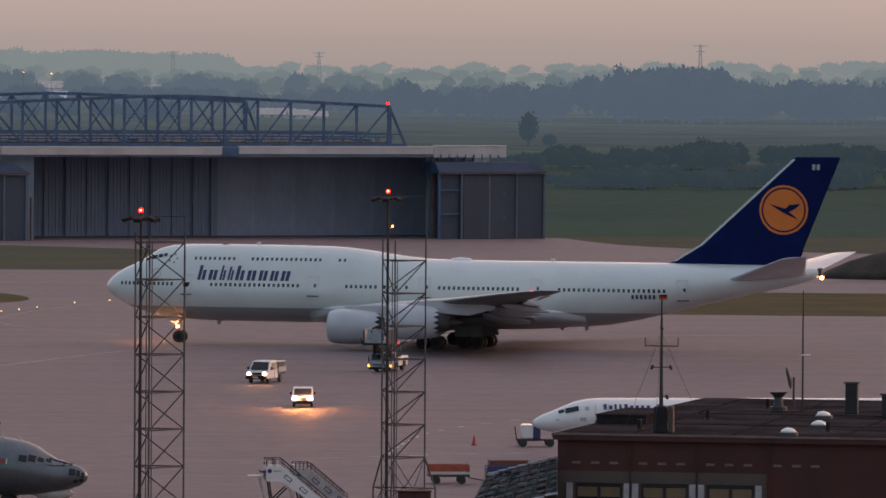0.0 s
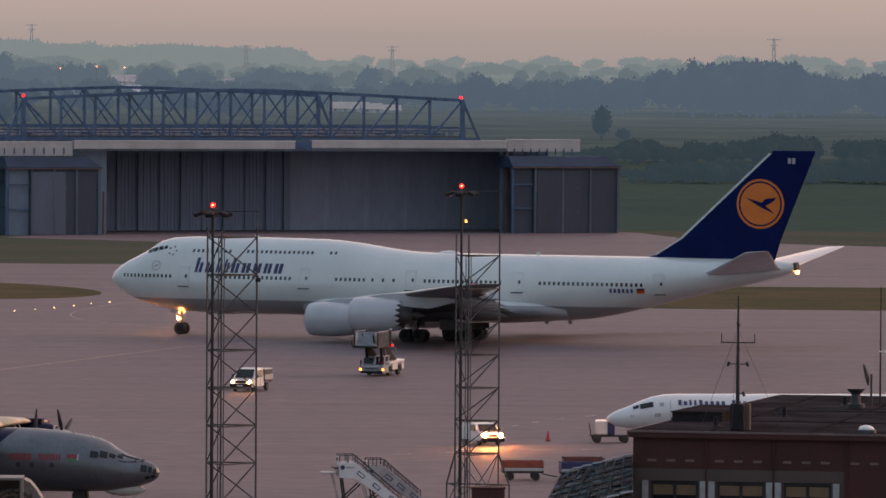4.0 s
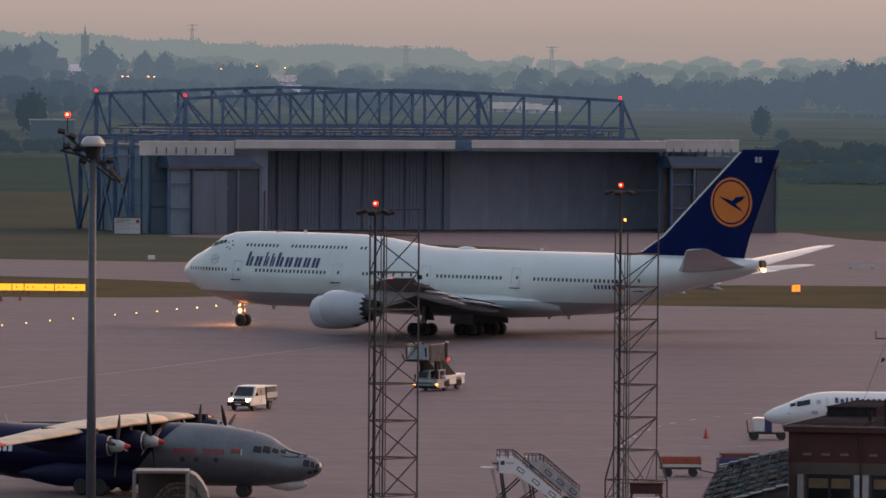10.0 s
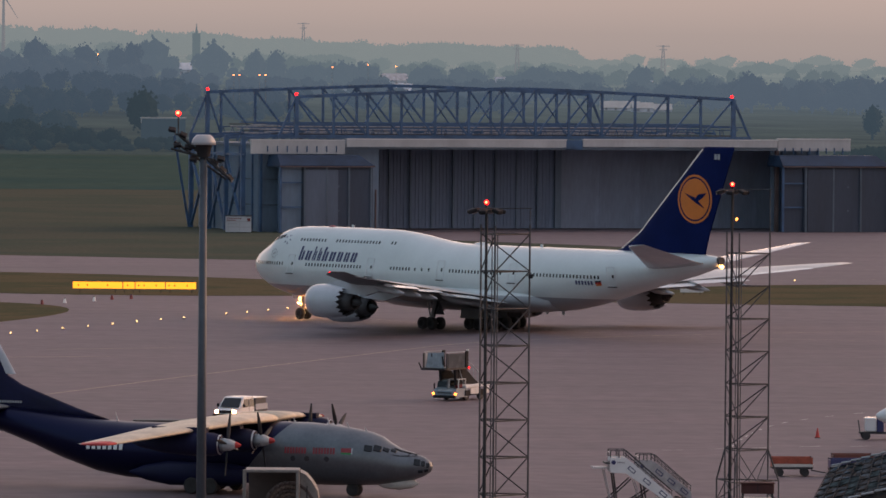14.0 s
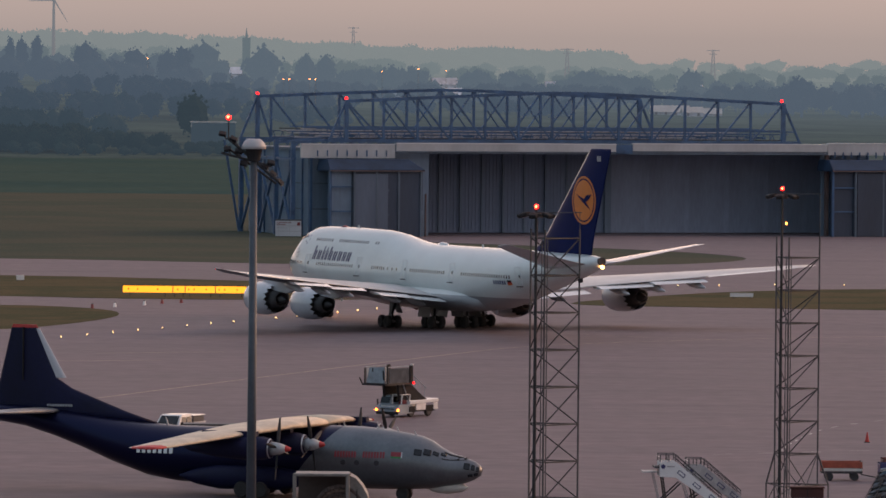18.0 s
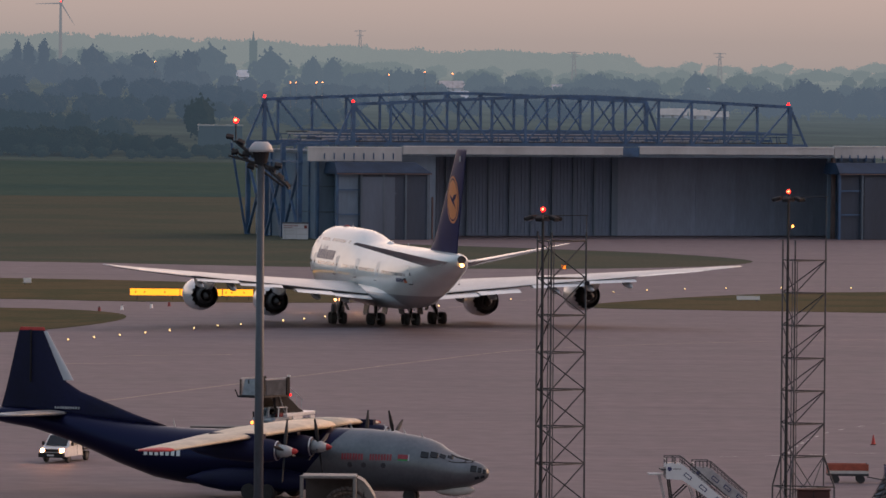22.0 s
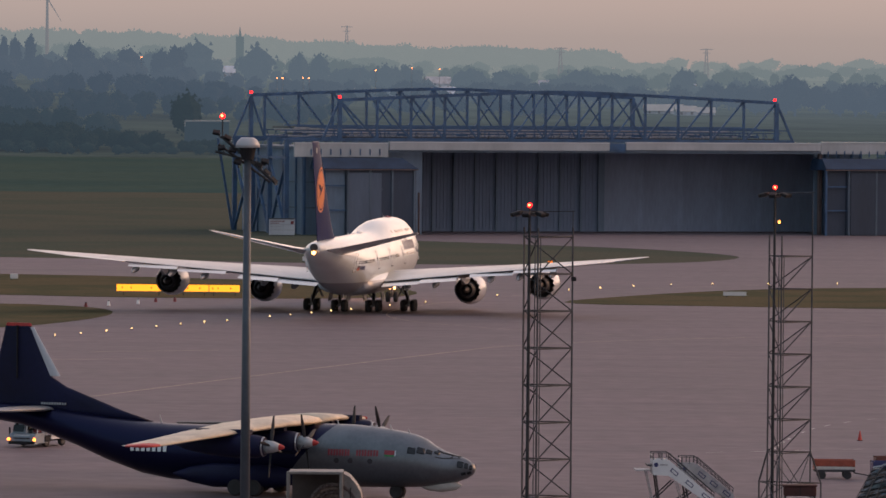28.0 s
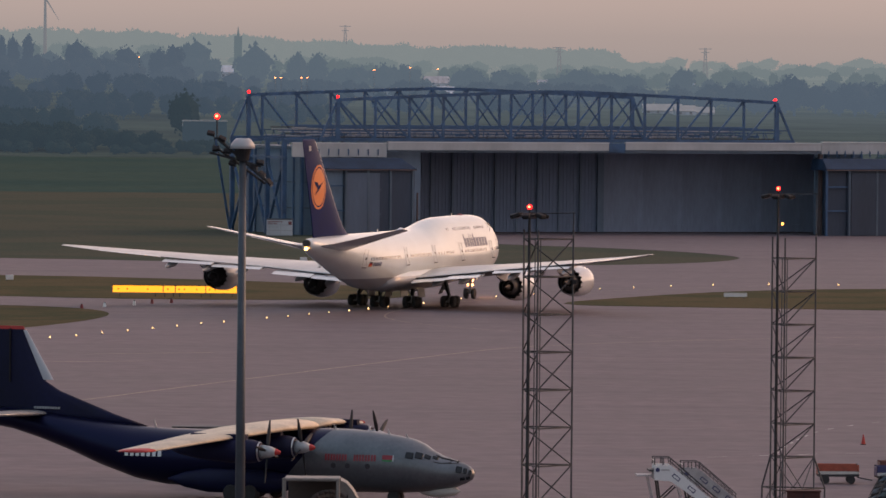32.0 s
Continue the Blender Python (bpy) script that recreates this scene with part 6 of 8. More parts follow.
# ---- baggage carts ----
def baggage_cart(at, turn, mat, label):
    t = thing("baggage_cart", label, "baggage cart", pose(*at, 0.03, 0, 0, turn), "parked baggage carts")
    part("deck", add_box(bmesh.new(), (2.7, 1.5, 0.12), (0, 0, 0.55)), M_STEELDARK, t)
    for y in (-0.72, 0.72):
        part("side_board", add_box(bmesh.new(), (2.7, 0.06, 0.42), (0, y, 1.06), 0.02), mat, t)
        part("lower_rail", add_box(bmesh.new(), (2.7, 0.05, 0.16), (0, y, 0.74)), M_CREAM, t)
    for x in (-1.33, 1.33):
        part("end_board", add_box(bmesh.new(), (0.06, 1.4, 0.6), (x, 0, 0.9), 0.02), mat, t)
        for y in (-0.7, 0.7):
            part("post", add_bar(bmesh.new(), (x, y, 0.5), (x, y, 1.3), 0.035, n=6), M_STEELDARK, t)
    for x in (-0.85, 0.85):
        for y in (-0.6, 0.6):
            bm = bmesh.new()
            add_turned(bm, [(-0.1, 0.1), (-0.1, 0.27), (0.1, 0.27), (0.1, 0.1)], 14, Matrix.Translation((x, y, 0.27)) @ Matrix.Rotation(radians(90), 4, "Z"), caps=True)
            part("wheel", bm, M_TYRE, t)
    part("tow_bar", add_bar(bmesh.new(), (1.3, 0, 0.4), (2.3, 0, 0.22), 0.04, n=6), M_STEELDARK, t)
    return t


baggage_cart((21.75, 441.5), 2, M_DULLORANGE, "open baggage cart with orange-red boards")
baggage_cart((25.55, 440.3), 4, M_GRAPHIC, "open baggage cart with blue boards")
baggage_cart((26.05, 445.8), 4, M_BROWNRED, "open baggage cart with red boards behind a blue one")
cone = thing("traffic_cone", "small dull red traffic cone on the apron", "cone", pose(25.9, 487.4, 0.03))
part("base", add_box(bmesh.new(), (0.42, 0.42, 0.05), (0, 0, 0.025)), M_BLACK, cone)
part("body", add_bar(bmesh.new(), (0, 0, 0.05), (0, 0, 0.75), 0.17, 0.03, n=14), M_RED, cone)
part("collar", add_bar(bmesh.new(), (0, 0, 0.36), (0, 0, 0.48), 0.115, 0.092, n=14), M_RED, cone)

# ---- brick building with a flat roof ----
HOUSE = pose(18.4, 280, 0.15, 0, 0, -14)
house = thing("brick_building", "brown-red brick terminal building with a flat grey roof", "building", HOUSE)
LEN, DEP, EAVE, FALL = 34.0, 31.0, 11.75, 0.05
SKEW = 1.5                                         # the side wall leans in towards the back of the plot
part("plinth", add_box(bmesh.new(), (LEN - 0.3 - SKEW, DEP - 0.06, 0.34), ((LEN + SKEW) / 2, DEP / 2, -0.16)), M_RENDER, house)
part("upper_wall", add_box(bmesh.new(), (LEN, 0.4, 1.35), (LEN / 2, 0.2, EAVE - 0.675)), M_BRICK, house, "brick band under the roof edge")
part("side_wall", add_box(bmesh.new(), (0.4, DEP - 0.4, EAVE), pose(0.22 + SKEW / 2, DEP / 2 + 0.2, EAVE / 2, 0, 0, -math.degrees(math.atan(SKEW / DEP)))), M_BRICK, house)
part("side_wall", add_box(bmesh.new(), (0.4, DEP - 0.4, EAVE), (LEN - 0.2, DEP / 2 + 0.2, EAVE / 2)), M_BRICK, house)
part("back_wall", add_box(bmesh.new(), (LEN - 0.9 - SKEW, 0.4, EAVE), ((LEN + SKEW) / 2, DEP - 0.2, EAVE / 2)), M_BRICK, house)
part("brick_bay", add_box(bmesh.new(), (LEN - 8.9, 0.4, EAVE - 1.35), (8.9 + (LEN - 8.9) / 2, 0.2, (EAVE - 1.35) / 2)), M_BRICK, house)
# plastered storey with windows; openings between piers
part("lower_wall", add_box(bmesh.new(), (8.9, 0.4, 7.4), (4.45, 0.2, 3.7)), M_RENDER, house)
part("lintel_band", add_box(bmesh.new(), (8.9, 0.4, 0.5), (4.45, 0.2, EAVE - 1.6)), M_RENDER, house, "grey rendered band")
opens = [(0.75, 2.75), (3.55, 5.55), (6.35, 8.35)]
edges = [0.0] + [q for o in opens for q in o] + [8.9]
for a, b in zip(edges[::2], edges[1::2]):
    part("pier", add_box(bmesh.new(), (b - a, 0.4, 2.5), ((a + b) / 2, 0.2, 8.65)), M_RENDER, house)
# yellowish tone that paints a reflection into the upper panes
M_PANEREFLECT = material("pane_reflection", (0.19, 0.135, 0.075), 0.8, vary=0.1)
for a, b in opens:
    wnd = part("window", add_box(bmesh.new(), (b - a, 0.05, 0.12), ((a + b) / 2, 0.12, 9.82)), M_STEELDARK, house, "two-part dark window")
    for x in (a + 0.05, (a + b) / 2, b - 0.05):
        part("frame", add_box(bmesh.new(), (0.1, 0.08, 2.4), (x, 0.12, 8.62)), M_STEELDARK, wnd)
    for x in ((a * 3 + b) / 4, (a + 3 * b) / 4):
        part("pane", add_box(bmesh.new(), ((b - a) / 2 - 0.1, 0.03, 2.36), (x, 0.16, 8.6)), M_GLASS, wnd)
        part("reflection_strip", add_box(bmesh.new(), ((b - a) / 2 - 0.14, 0.02, 0.42), (x, 0.135, 9.52)), M_PANEREFLECT, wnd, "yellowish strip in place of a reflection in the pane")
    for x in (a - 0.22, b + 0.22):
        part("reveal_post", add_box(bmesh.new(), (0.26, 0.12, 2.5), (x, -0.04, 8.65)), M_STRUT, wnd)
for k in range(12):
    grp, q = divmod(k, 3)
    part("wall_vent", add_box(bmesh.new(), (0.36, 0.05, 0.1), (0.8 + grp * 2.85 + q * 0.8, -0.01, 10.75)), M_POST, house)
for x in (3.1, 5.95, 9.0):
    part("downpipe", add_bar(bmesh.new(), (x, -0.08, 7.5), (x, -0.08, EAVE - 0.1), 0.035, n=8), M_BRICK, house)
part("roof", add_loft(bmesh.new(), [[(x, -0.15, EAVE), (x, -0.15, EAVE + 0.24), (x + k, DEP + 0.15, EAVE + 0.24 + FALL), (x + k, DEP + 0.15, EAVE)] for x, k in ((-0.15, SKEW), (LEN + 0.15, 0))]), M_ROOF, house, "flat bitumen roof with worn seams")
part("roof_edge", add_box(bmesh.new(), (LEN + 0.4, 0.08, 0.08), (LEN / 2, -0.2, EAVE + 0.2)), M_POST, house, "thin grey-brown metal roof edge")
part("fascia_board", add_box(bmesh.new(), (LEN + 0.34, 0.06, 0.2), (LEN / 2, -0.19, EAVE + 0.05)), M_BRICK, house)
part("roof_edge", add_box(bmesh.new(), (0.1, DEP + 0.2, 0.2), pose(-0.2 + SKEW / 2, DEP / 2, EAVE + 0.14 + FALL / 2, math.degrees(math.atan(FALL / DEP)), 0, -math.degrees(math.atan(SKEW / DEP)))), M_POST, house)
M_SEAM = material("tarred_seam", (0.034, 0.03, 0.033), 1.0, vary=0.3, scale=0.5, fine=6.0, gloss=0.0)
for x in (3.2, 7.4, 12, 18):
    part("roof_seam", add_box(bmesh.new(), (0.12, DEP - 0.6, 0.03), pose(x, DEP / 2, EAVE + 0.25 + FALL / 2, math.degrees(math.atan(FALL / DEP)))), M_SEAM, house)
for y in (8, 17):
    part("roof_seam", add_box(bmesh.new(), (LEN - 3.4, 0.14, 0.03), (LEN / 2 + 1.4, y, EAVE + 0.255 + FALL * y / DEP)), M_SEAM, house)
ROOF = EAVE + 0.24


hatch = thing("roof_hatch", "low weathered raised box on the flat roof", "hatch", HOUSE @ pose(0.5, 7.4, ROOF + 0.03))
part("curb", add_box(bmesh.new(), (2.2, 6.0, 0.36), pose(1.1, 3.0, 0.17, 0, 0, -3)), M_ROOF, hatch)
part("cap", add_box(bmesh.new(), (2.3, 6.1, 0.05), pose(1.1, 3.0, 0.37, 0, 0, -3)), M_ROOF, hatch)
part("flashing", add_box(bmesh.new(), (0.05, 6.0, 0.08), pose(-0.03, 3.0, 0.07, 0, 0, -3)), M_STEEL, hatch, "pale worn flashing")


def roof_dome(x, y):
    t = thing("skylight", "small white domed skylight on the flat roof", "skylight", HOUSE @ pose(x, y, ROOF + FALL * y / DEP), "roof skylights")
    part("curb", add_box(bmesh.new(), (0.74, 0.74, 0.14), (0, 0, 0.07)), M_STEEL, t)
    bm = bmesh.new()
    add_loft(bm, [[(0.34 * math.cos(a) * math.cos(e), 0.34 * math.sin(a) * math.cos(e), 0.14 + 0.2 * math.sin(e)) for a in [2 * math.pi * k / 16 for k in range(16)]] for e in (0, 0.35, 0.75, 1.15, 1.5)])
    part("dome", bm, M_WHITE, t, smooth=True)


roof_dome(9.72, 0.6), roof_dome(10.15, 6.7), roof_dome(9.3, 14.2)
mast = thing("antenna_mast", "slim antenna mast with cross arms on the flat roof", "antenna", HOUSE @ pose(4.22, 1.1, ROOF + 0.02))
part("base_box", add_box(bmesh.new(), (0.55, 0.55, 1.1), (0, 0, 0.55), 0.03), M_BLACK, mast)
part("side_box", add_box(bmesh.new(), (0.16, 0.4, 1.1), (0.46, 0, 0.55), 0.02), M_RENDER, mast)
part("pole", add_bar(bmesh.new(), (0, 0, 1.0), (0, 0, 5.6), 0.09, 0.035, n=10), M_STEELDARK, mast)
part("cross_arm", add_bar(bmesh.new(), (-0.72, 0, 3.65), (0.72, 0, 3.65), 0.03, n=6), M_STEELDARK, mast)
for x in (-0.7, 0.7):
    part("whip", add_bar(bmesh.new(), (x, 0, 3.65), (x, 0, 4.0), 0.02, n=6), M_STEELDARK, mast)
for z, x in ((2.75, -0.4), (2.75, 0.4), (1.5, 0.25), (4.4, 0.0), (3.4, 0)):
    part("device", add_box(bmesh.new(), (0.11, 0.12, 0.2), pose(x, 0, z, 0, 20 if x < 0 else -20, 0), 0.02), M_STEELDARK, mast)
    part("device_arm", add_bar(bmesh.new(), (0, 0, z), (x if x else 0.1, 0, z), 0.02, n=6), M_STEELDARK, mast)
for x, y in ((-1.7, 1.0), (1.7, 1.0), (0, -1.6)):
    part("guy_wire", add_bar(bmesh.new(), (0, 0, 4.2), (x, y, 0.1), 0.008, n=4), M_STEEL, mast)
mast2 = thing("antenna_mast", "thin pole antenna on the flat roof", "antenna", HOUSE @ pose(7.25, 22.0, ROOF + 0.1))
part("pole", add_bar(bmesh.new(), (0, 0, 0), (0, 0, 5.3), 0.05, 0.025, n=8), M_STEELDARK, mast2)
part("small_plate", add_box(bmesh.new(), (0.4, 0.1, 0.06), (0.15, 0, 2.4)), M_WHITE, mast2)
fan = thing("roof_fan", "metal roof extractor with a flared top", "ventilator", HOUSE @ pose(6.53, 19.4, ROOF + 0.09))
part("stack", add_bar(bmesh.new(), (0, 0, 0), (0, 0, 0.62), 0.24, 0.2, n=14), M_STEEL, fan)
part("flare", add_bar(bmesh.new(), (0, 0, 0.6), (0, 0, 0.85), 0.2, 0.42, n=14), M_STEEL, fan)
part("base_collar", add_bar(bmesh.new(), (0, 0, 0), (0, 0, 0.18), 0.42, 0.4, n=14), M_STEELDARK, fan)
dish = thing("satellite_dish", "pale satellite dish on the flat roof", "dish", HOUSE @ pose(6.95, 20.6, ROOF + 0.1))
bm = bmesh.new()
add_turned(bm, [(0.0, 0.03), (-0.04, 0.28), (-0.14, 0.5), (-0.17, 0.5), (-0.07, 0.28), (-0.04, 0.03)], 18, pose(0, 0, 1.45, 0, -12, 14))
part("reflector", bm, M_STEEL, dish, smooth=True)
part("post", add_bar(bmesh.new(), (0.1, 0, 0), (0.1, 0, 1.45), 0.05, n=8), M_STEEL, dish)
for x, y, w, h in ((9.9, 19.0, 0.55, 1.35), (12.2, 16.3, 1.1, 1.0), (13.4, 18.5, 0.8, 0.9)):
    st_ = thing("roof_stack", "dark ventilation stack on the flat roof", "ventilator", HOUSE @ pose(x, y, ROOF + FALL * y / DEP))
    part("shaft", add_box(bmesh.new(), (w, w * 0.8, h), (0, 0, h / 2), 0.03), M_STEELDARK, st_)
    part("cap", add_box(bmesh.new(), (w + 0.12, w * 0.8 + 0.12, 0.08), (0, 0, h + 0.04)), M_STEEL, st_)
for x, y in ((4.5, 12), (5.6, 22.5), (2.9, 3.5), (10.9, 4.2)):
    pv = thing("vent_pipe", "short dark vent pipe on the flat roof", "vent", HOUSE @ pose(x, y, ROOF + FALL * y / DEP), "roof vent pipes")
    part("pipe", add_bar(bmesh.new(), (0, 0, 0), (0, 0, 0.42), 0.1, n=10), M_BLACK, pv)
    part("flange", add_bar(bmesh.new(), (0, 0, 0), (0, 0, 0.05), 0.18, n=10), M_STEELDARK, pv)

# glazed lean-to roof beside the brick building
lean = thing("lean_to", "low building with a sloping weathered glass roof", "building", Matrix.Translation((0, 0, 0)))
P = [Vector(v) for v in ((18.48, 281.5, 10.97), (15.66, 284, 10.05), (14.21, 275, 8.8), (17.93, 273, 9.96))]
bm = bmesh.new()
top = [bm.verts.new(p - Vector((0, 0, 0.1))) for p in P]
low = [bm.verts.new(p - Vector((0, 0, 0.2))) for p in P]
bm.faces.new(top), bm.faces.new(low[::-1])
for i in range(4):
    bm.faces.new((low[i], low[(i + 1) % 4], top[(i + 1) % 4], top[i]))
part("roof_lining", bm, M_STEELDARK, lean, "dark frame under the glass")
M_OLDGLASS = material("weathered_roof_glass", (0.066, 0.096, 0.122), 0.6, vary=0.6, scale=2.2, fine=9.0, dirt=(0.03, 0.042, 0.052), gloss=0.0, coat=0.05)
M_MOSSGLASS = material("mossy_roof_glass", (0.085, 0.105, 0.108), 0.7, vary=0.6, scale=3.0, fine=11.0, gloss=0.0)
rp = random.Random(21)
for i in range(8):
    for j in range(7):
        c = []
        for u, v in ((i, j), (i + 1, j), (i + 1, j + 1), (i, j + 1)):
            u, v = (u + (0.06 if u == i else -0.06)) / 8, (v + (0.06 if v == j else -0.06)) / 7
            c.append(P[0].lerp(P[1], u).lerp(P[3].lerp(P[2], u), v) + Vector((0, 0, rp.uniform(-0.03, 0.03))))
        bm = bmesh.new()
        add_loft(bm, [c, [q + Vector((0, 0, 0.02)) for q in c]])
        part("pane", bm, M_OLDGLASS if rp.random() < 0.7 else M_MOSSGLASS, lean)
for k in range(9):
    u = k / 8
    a, b = P[0].lerp(P[1], u), P[3].lerp(P[2], u)
    part("glazing_bar", add_bar(bmesh.new(), a + Vector((0, 0, 0.05)), b + Vector((0, 0, 0.05)), 0.022, n=4), M_BLACK, lean)
for k in range(8):
    u = k / 7
    a, b = P[0].lerp(P[3], u), P[1].lerp(P[2], u)
    part("cross_bar", add_bar(bmesh.new(), a + Vector((0, 0, 0.05)), b + Vector((0, 0, 0.05)), 0.015, n=4), M_BLACK, lean)
bm = bmesh.new()
for p, q in ((P[1], P[2]), (P[2], P[3]), (P[0], P[1])):
    d = Vector((0, 0, 0.14))
    bm.faces.new([bm.verts.new(v) for v in (Vector((p.x, p.y, 0)), Vector((q.x, q.y, 0)), q - d, p - d)])
bmesh.ops.solidify(bm, geom=bm.faces[:], thickness=0.2)
part("wall", bm, M_RENDER, lean)
for a, b in ((P[0], P[1]), (P[3], P[2])):             # short stepped lengths of pale flashing
    for k in range(7):
        c, d = a.lerp(b, k / 7), a.lerp(b, (k + 0.9) / 7)
        part("flashing", add_bar(bmesh.new(), c + Vector((0, 0, 0.06)), d + Vector((0, 0, 0.1)), 0.05, n=6), M_GREY, lean)

# ---- boarding-bridge head in the foreground ----
bridge = thing("boarding_bridge", "pale grey head of a boarding bridge with a folded brown canopy", "boarding bridge", pose(-9.4, 330, 0, 0, 0, 0))
M_PALEGREY = material("dull_pale_paint", (0.21, 0.195, 0.18), 0.55, vary=0.18, scale=1.2, fine=9.0)
M_CANVAS = material("brown_canopy_fabric", (0.17, 0.125, 0.10), 0.9, vary=0.25, scale=2.0, fine=14.0, bump=0.01)
for x in (-1.6, 1.05):
    part("frame_post", add_box(bmesh.new(), (0.18, 0.3, 3.2), (x, -1.0, 5.35), 0.03), M_PALEGREY, bridge)
part("frame_beam", add_box(bmesh.new(), (2.83, 0.3, 0.14), (-0.275, -1.0, 6.95), 0.03), M_PALEGREY, bridge)
part("roof", add_box(bmesh.new(), (2.7, 3.0, 0.1), (-0.25, 0.6, 6.9)), M_PALEGREY, bridge)
part("back_panel", add_box(bmesh.new(), (2.5, 0.12, 3.0), (-0.25, 2.0, 5.3)), M_RENDER, bridge)
bm = bmesh.new()
add_loft(bm, [[(1.15, y, 3.8), (1.15, y, 6.9), (1.45, y, 6.75), (1.75, y, 6.4), (2.02, y, 5.95), (2.1, y, 5.4), (2.1, y, 3.8)] for y in (-0.6, 1.6)])
part("side_fairing", bm, M_PALEGREY, bridge, "pale sloping side fairing")
part("fairing_seam", add_box(bmesh.new(), (0.05, 0.05, 2.4), (1.5, -0.64, 5.0)), M_BLACK, bridge)
for k in range(6):                                   # folded canopy hoops, one inside another
    r = 1.25 - 0.17 * k
    bm = bmesh.new()
    pts = [Vector((0.62 - math.cos(math.pi * j / 14) * r, -0.55 + 0.1 * k, 4.95 + r * math.sin(math.pi * j / 14) * 1.12)) for j in range(15)]
    for a, b in zip(pts, pts[1:]):
        add_bar(bm, a, b, 0.1, n=8)
    part("canopy_hoop", bm, M_CANVAS if k % 2 else M_RENDER, bridge, "padded canopy hoop", smooth=True)
part("floor", add_box(bmesh.new(), (2.9, 3.2, 0.3), (-0.25, 0.6, 3.7)), M_STEEL, bridge)
part("drive_column", add_box(bmesh.new(), (0.7, 0.7, 3.6), (-0.25, 0.6, 1.8), 0.05), M_STEEL, bridge)
part("wheel_beam", add_box(bmesh.new(), (2.2, 0.7, 0.4), (-0.25, 0.6, 0.45)), M_STEELDARK, bridge)

# ---- signs and lamps along the taxiways ----
def lit_sign(at, turn, panels, low, high, label, face=G_SIGN):
    t = thing("taxiway_sign", label, "sign", pose(*at, 0.06, 0, 0, turn), "lit taxiway signs")
    x = 0
    for w in panels:
        part("panel", add_box(bmesh.new(), (w - 0.12, 0.16, high - low), (x + w / 2, 0, (low + high) / 2)), face, t, "glowing sign panel")
        part("casing", add_box(bmesh.new(), (w, 0.26, 0.06), (x + w / 2, 0.02, high + 0.03)), M_BLACK, t)
        for u in ((0.12, 0.3, 0.7) if w > 3 else (0.4,)):
            part("legend_bar", add_box(bmesh.new(), (0.14, 0.02, (high - low) * 0.22), (x + w * u, -0.095, (low + high) / 2)), M_BRICK, t)
        for u in (0.15, 0.85):
            part("leg", add_bar(bmesh.new(), (x + w * u, 0, 0), (x + w * u, 0, low), 0.05, n=6), M_STEELDARK, t)
        x += w
    return t


lit_sign((-46.9, 785), 0, (6.0, 1.45, 3.6, 3.7), 0.5, 1.3, "long lit yellow sign on the grass")
lit_sign((53.0, 803), 55, (1.8,), 0.4, 1.2, "lit orange sign on the grass", G_ORANGESIGN)
lit_sign((5.15, 918), 0, (0.7,), 0.2, 0.72, "small lit orange sign beside the far taxiway", G_ORANGESIGN)
board = thing("sign_board", "low white board on the grass seen from behind", "sign", pose(27.0, 795, 0.06, 0, 0, 4))
part("board", add_box(bmesh.new(), (2.8, 0.1, 0.45), (0, 0, 0.5)), M_WHITE, board)
for x in (-1.0, 1.0):
    part("leg", add_bar(bmesh.new(), (x, 0, 0), (x, 0, 0.3), 0.05, n=6), M_STEEL, board)
far_board = thing("sign_board", "low pale board beside the far taxiway", "sign", pose(69.4, 908, 0.06, 0, 0, 3))
part("board", add_box(bmesh.new(), (3.8, 0.1, 0.4), (0, 0, 0.55)), M_COWL, far_board)
for x in (-1.5, 1.5):
    part("leg", add_bar(bmesh.new(), (x, 0, 0), (x, 0, 0.36), 0.05, n=6), M_STEEL, far_board)
LAMPS = [(-48.0, 656.0), (-45.7, 662.3), (-43.5, 668.5), (-41.3, 675.3), (-39.1, 681.8), (-36.9, 688.3), (-34.7, 695.0), (-32.5, 701.7), (-30.3, 707.0), (-26.2, 719.0), (-24.1, 724.5),
         (-22.0, 731.0), (-20.0, 737.3), (-17.9, 743.0), (-15.9, 749.2), (-13.8, 755.5), (-11.9, 761.5), (-9.9, 768.2), (-5.7, 784.0), (-1.6, 793.5), (3.0, 804.5), (7.2, 815.5), (11.2, 824.7), (15.5, 832.2), (20.4, 839.2), (25.8, 843.7),
         (33, 847), (42, 849)]
lamp = None
for i, (x, y) in enumerate(LAMPS):
    if lamp is None:
        lamp = thing("taxiway_lamp", "small white lamp set in the taxiway, lit", "lamp", pose(x, y, 0.03), "taxiway lamps")
        part("housing", add_bar(bmesh.new(), (0, 0, 0), (0, 0, 0.1), 0.16, 0.12, n=10), M_STEELDARK, lamp)
        part("lens", add_bar(bmesh.new(), (0, 0, 0.1), (0, 0, 0.22), 0.065, 0.05, n=10), G_EDGE, lamp, "glowing lens")
    else:
        copy_thing(lamp, pose(x, y, 0.03))
for k, (x, y) in enumerate(((-47.9, 744.8), (-45.7, 750.8), (-42.7, 757.0), (-41.0, 763.0), (-38.9, 765.4))):
    mk = thing("marker_cone", "small red marker beside the taxiway" if k % 2 == 0 else "small white marker beside the taxiway", "marker", pose(x, y, 0.03), "taxiway markers")
    part("body", add_bar(bmesh.new(), (0, 0, 0), (0, 0, 0.5), 0.22, 0.12, n=10), M_DULLRED if k in (0, 3, 4) else M_WHITE, mk)
    part("top", add_bar(bmesh.new(), (0, 0, 0.5), (0, 0, 0.58), 0.13, 0.1, n=10), M_STEEL, mk)
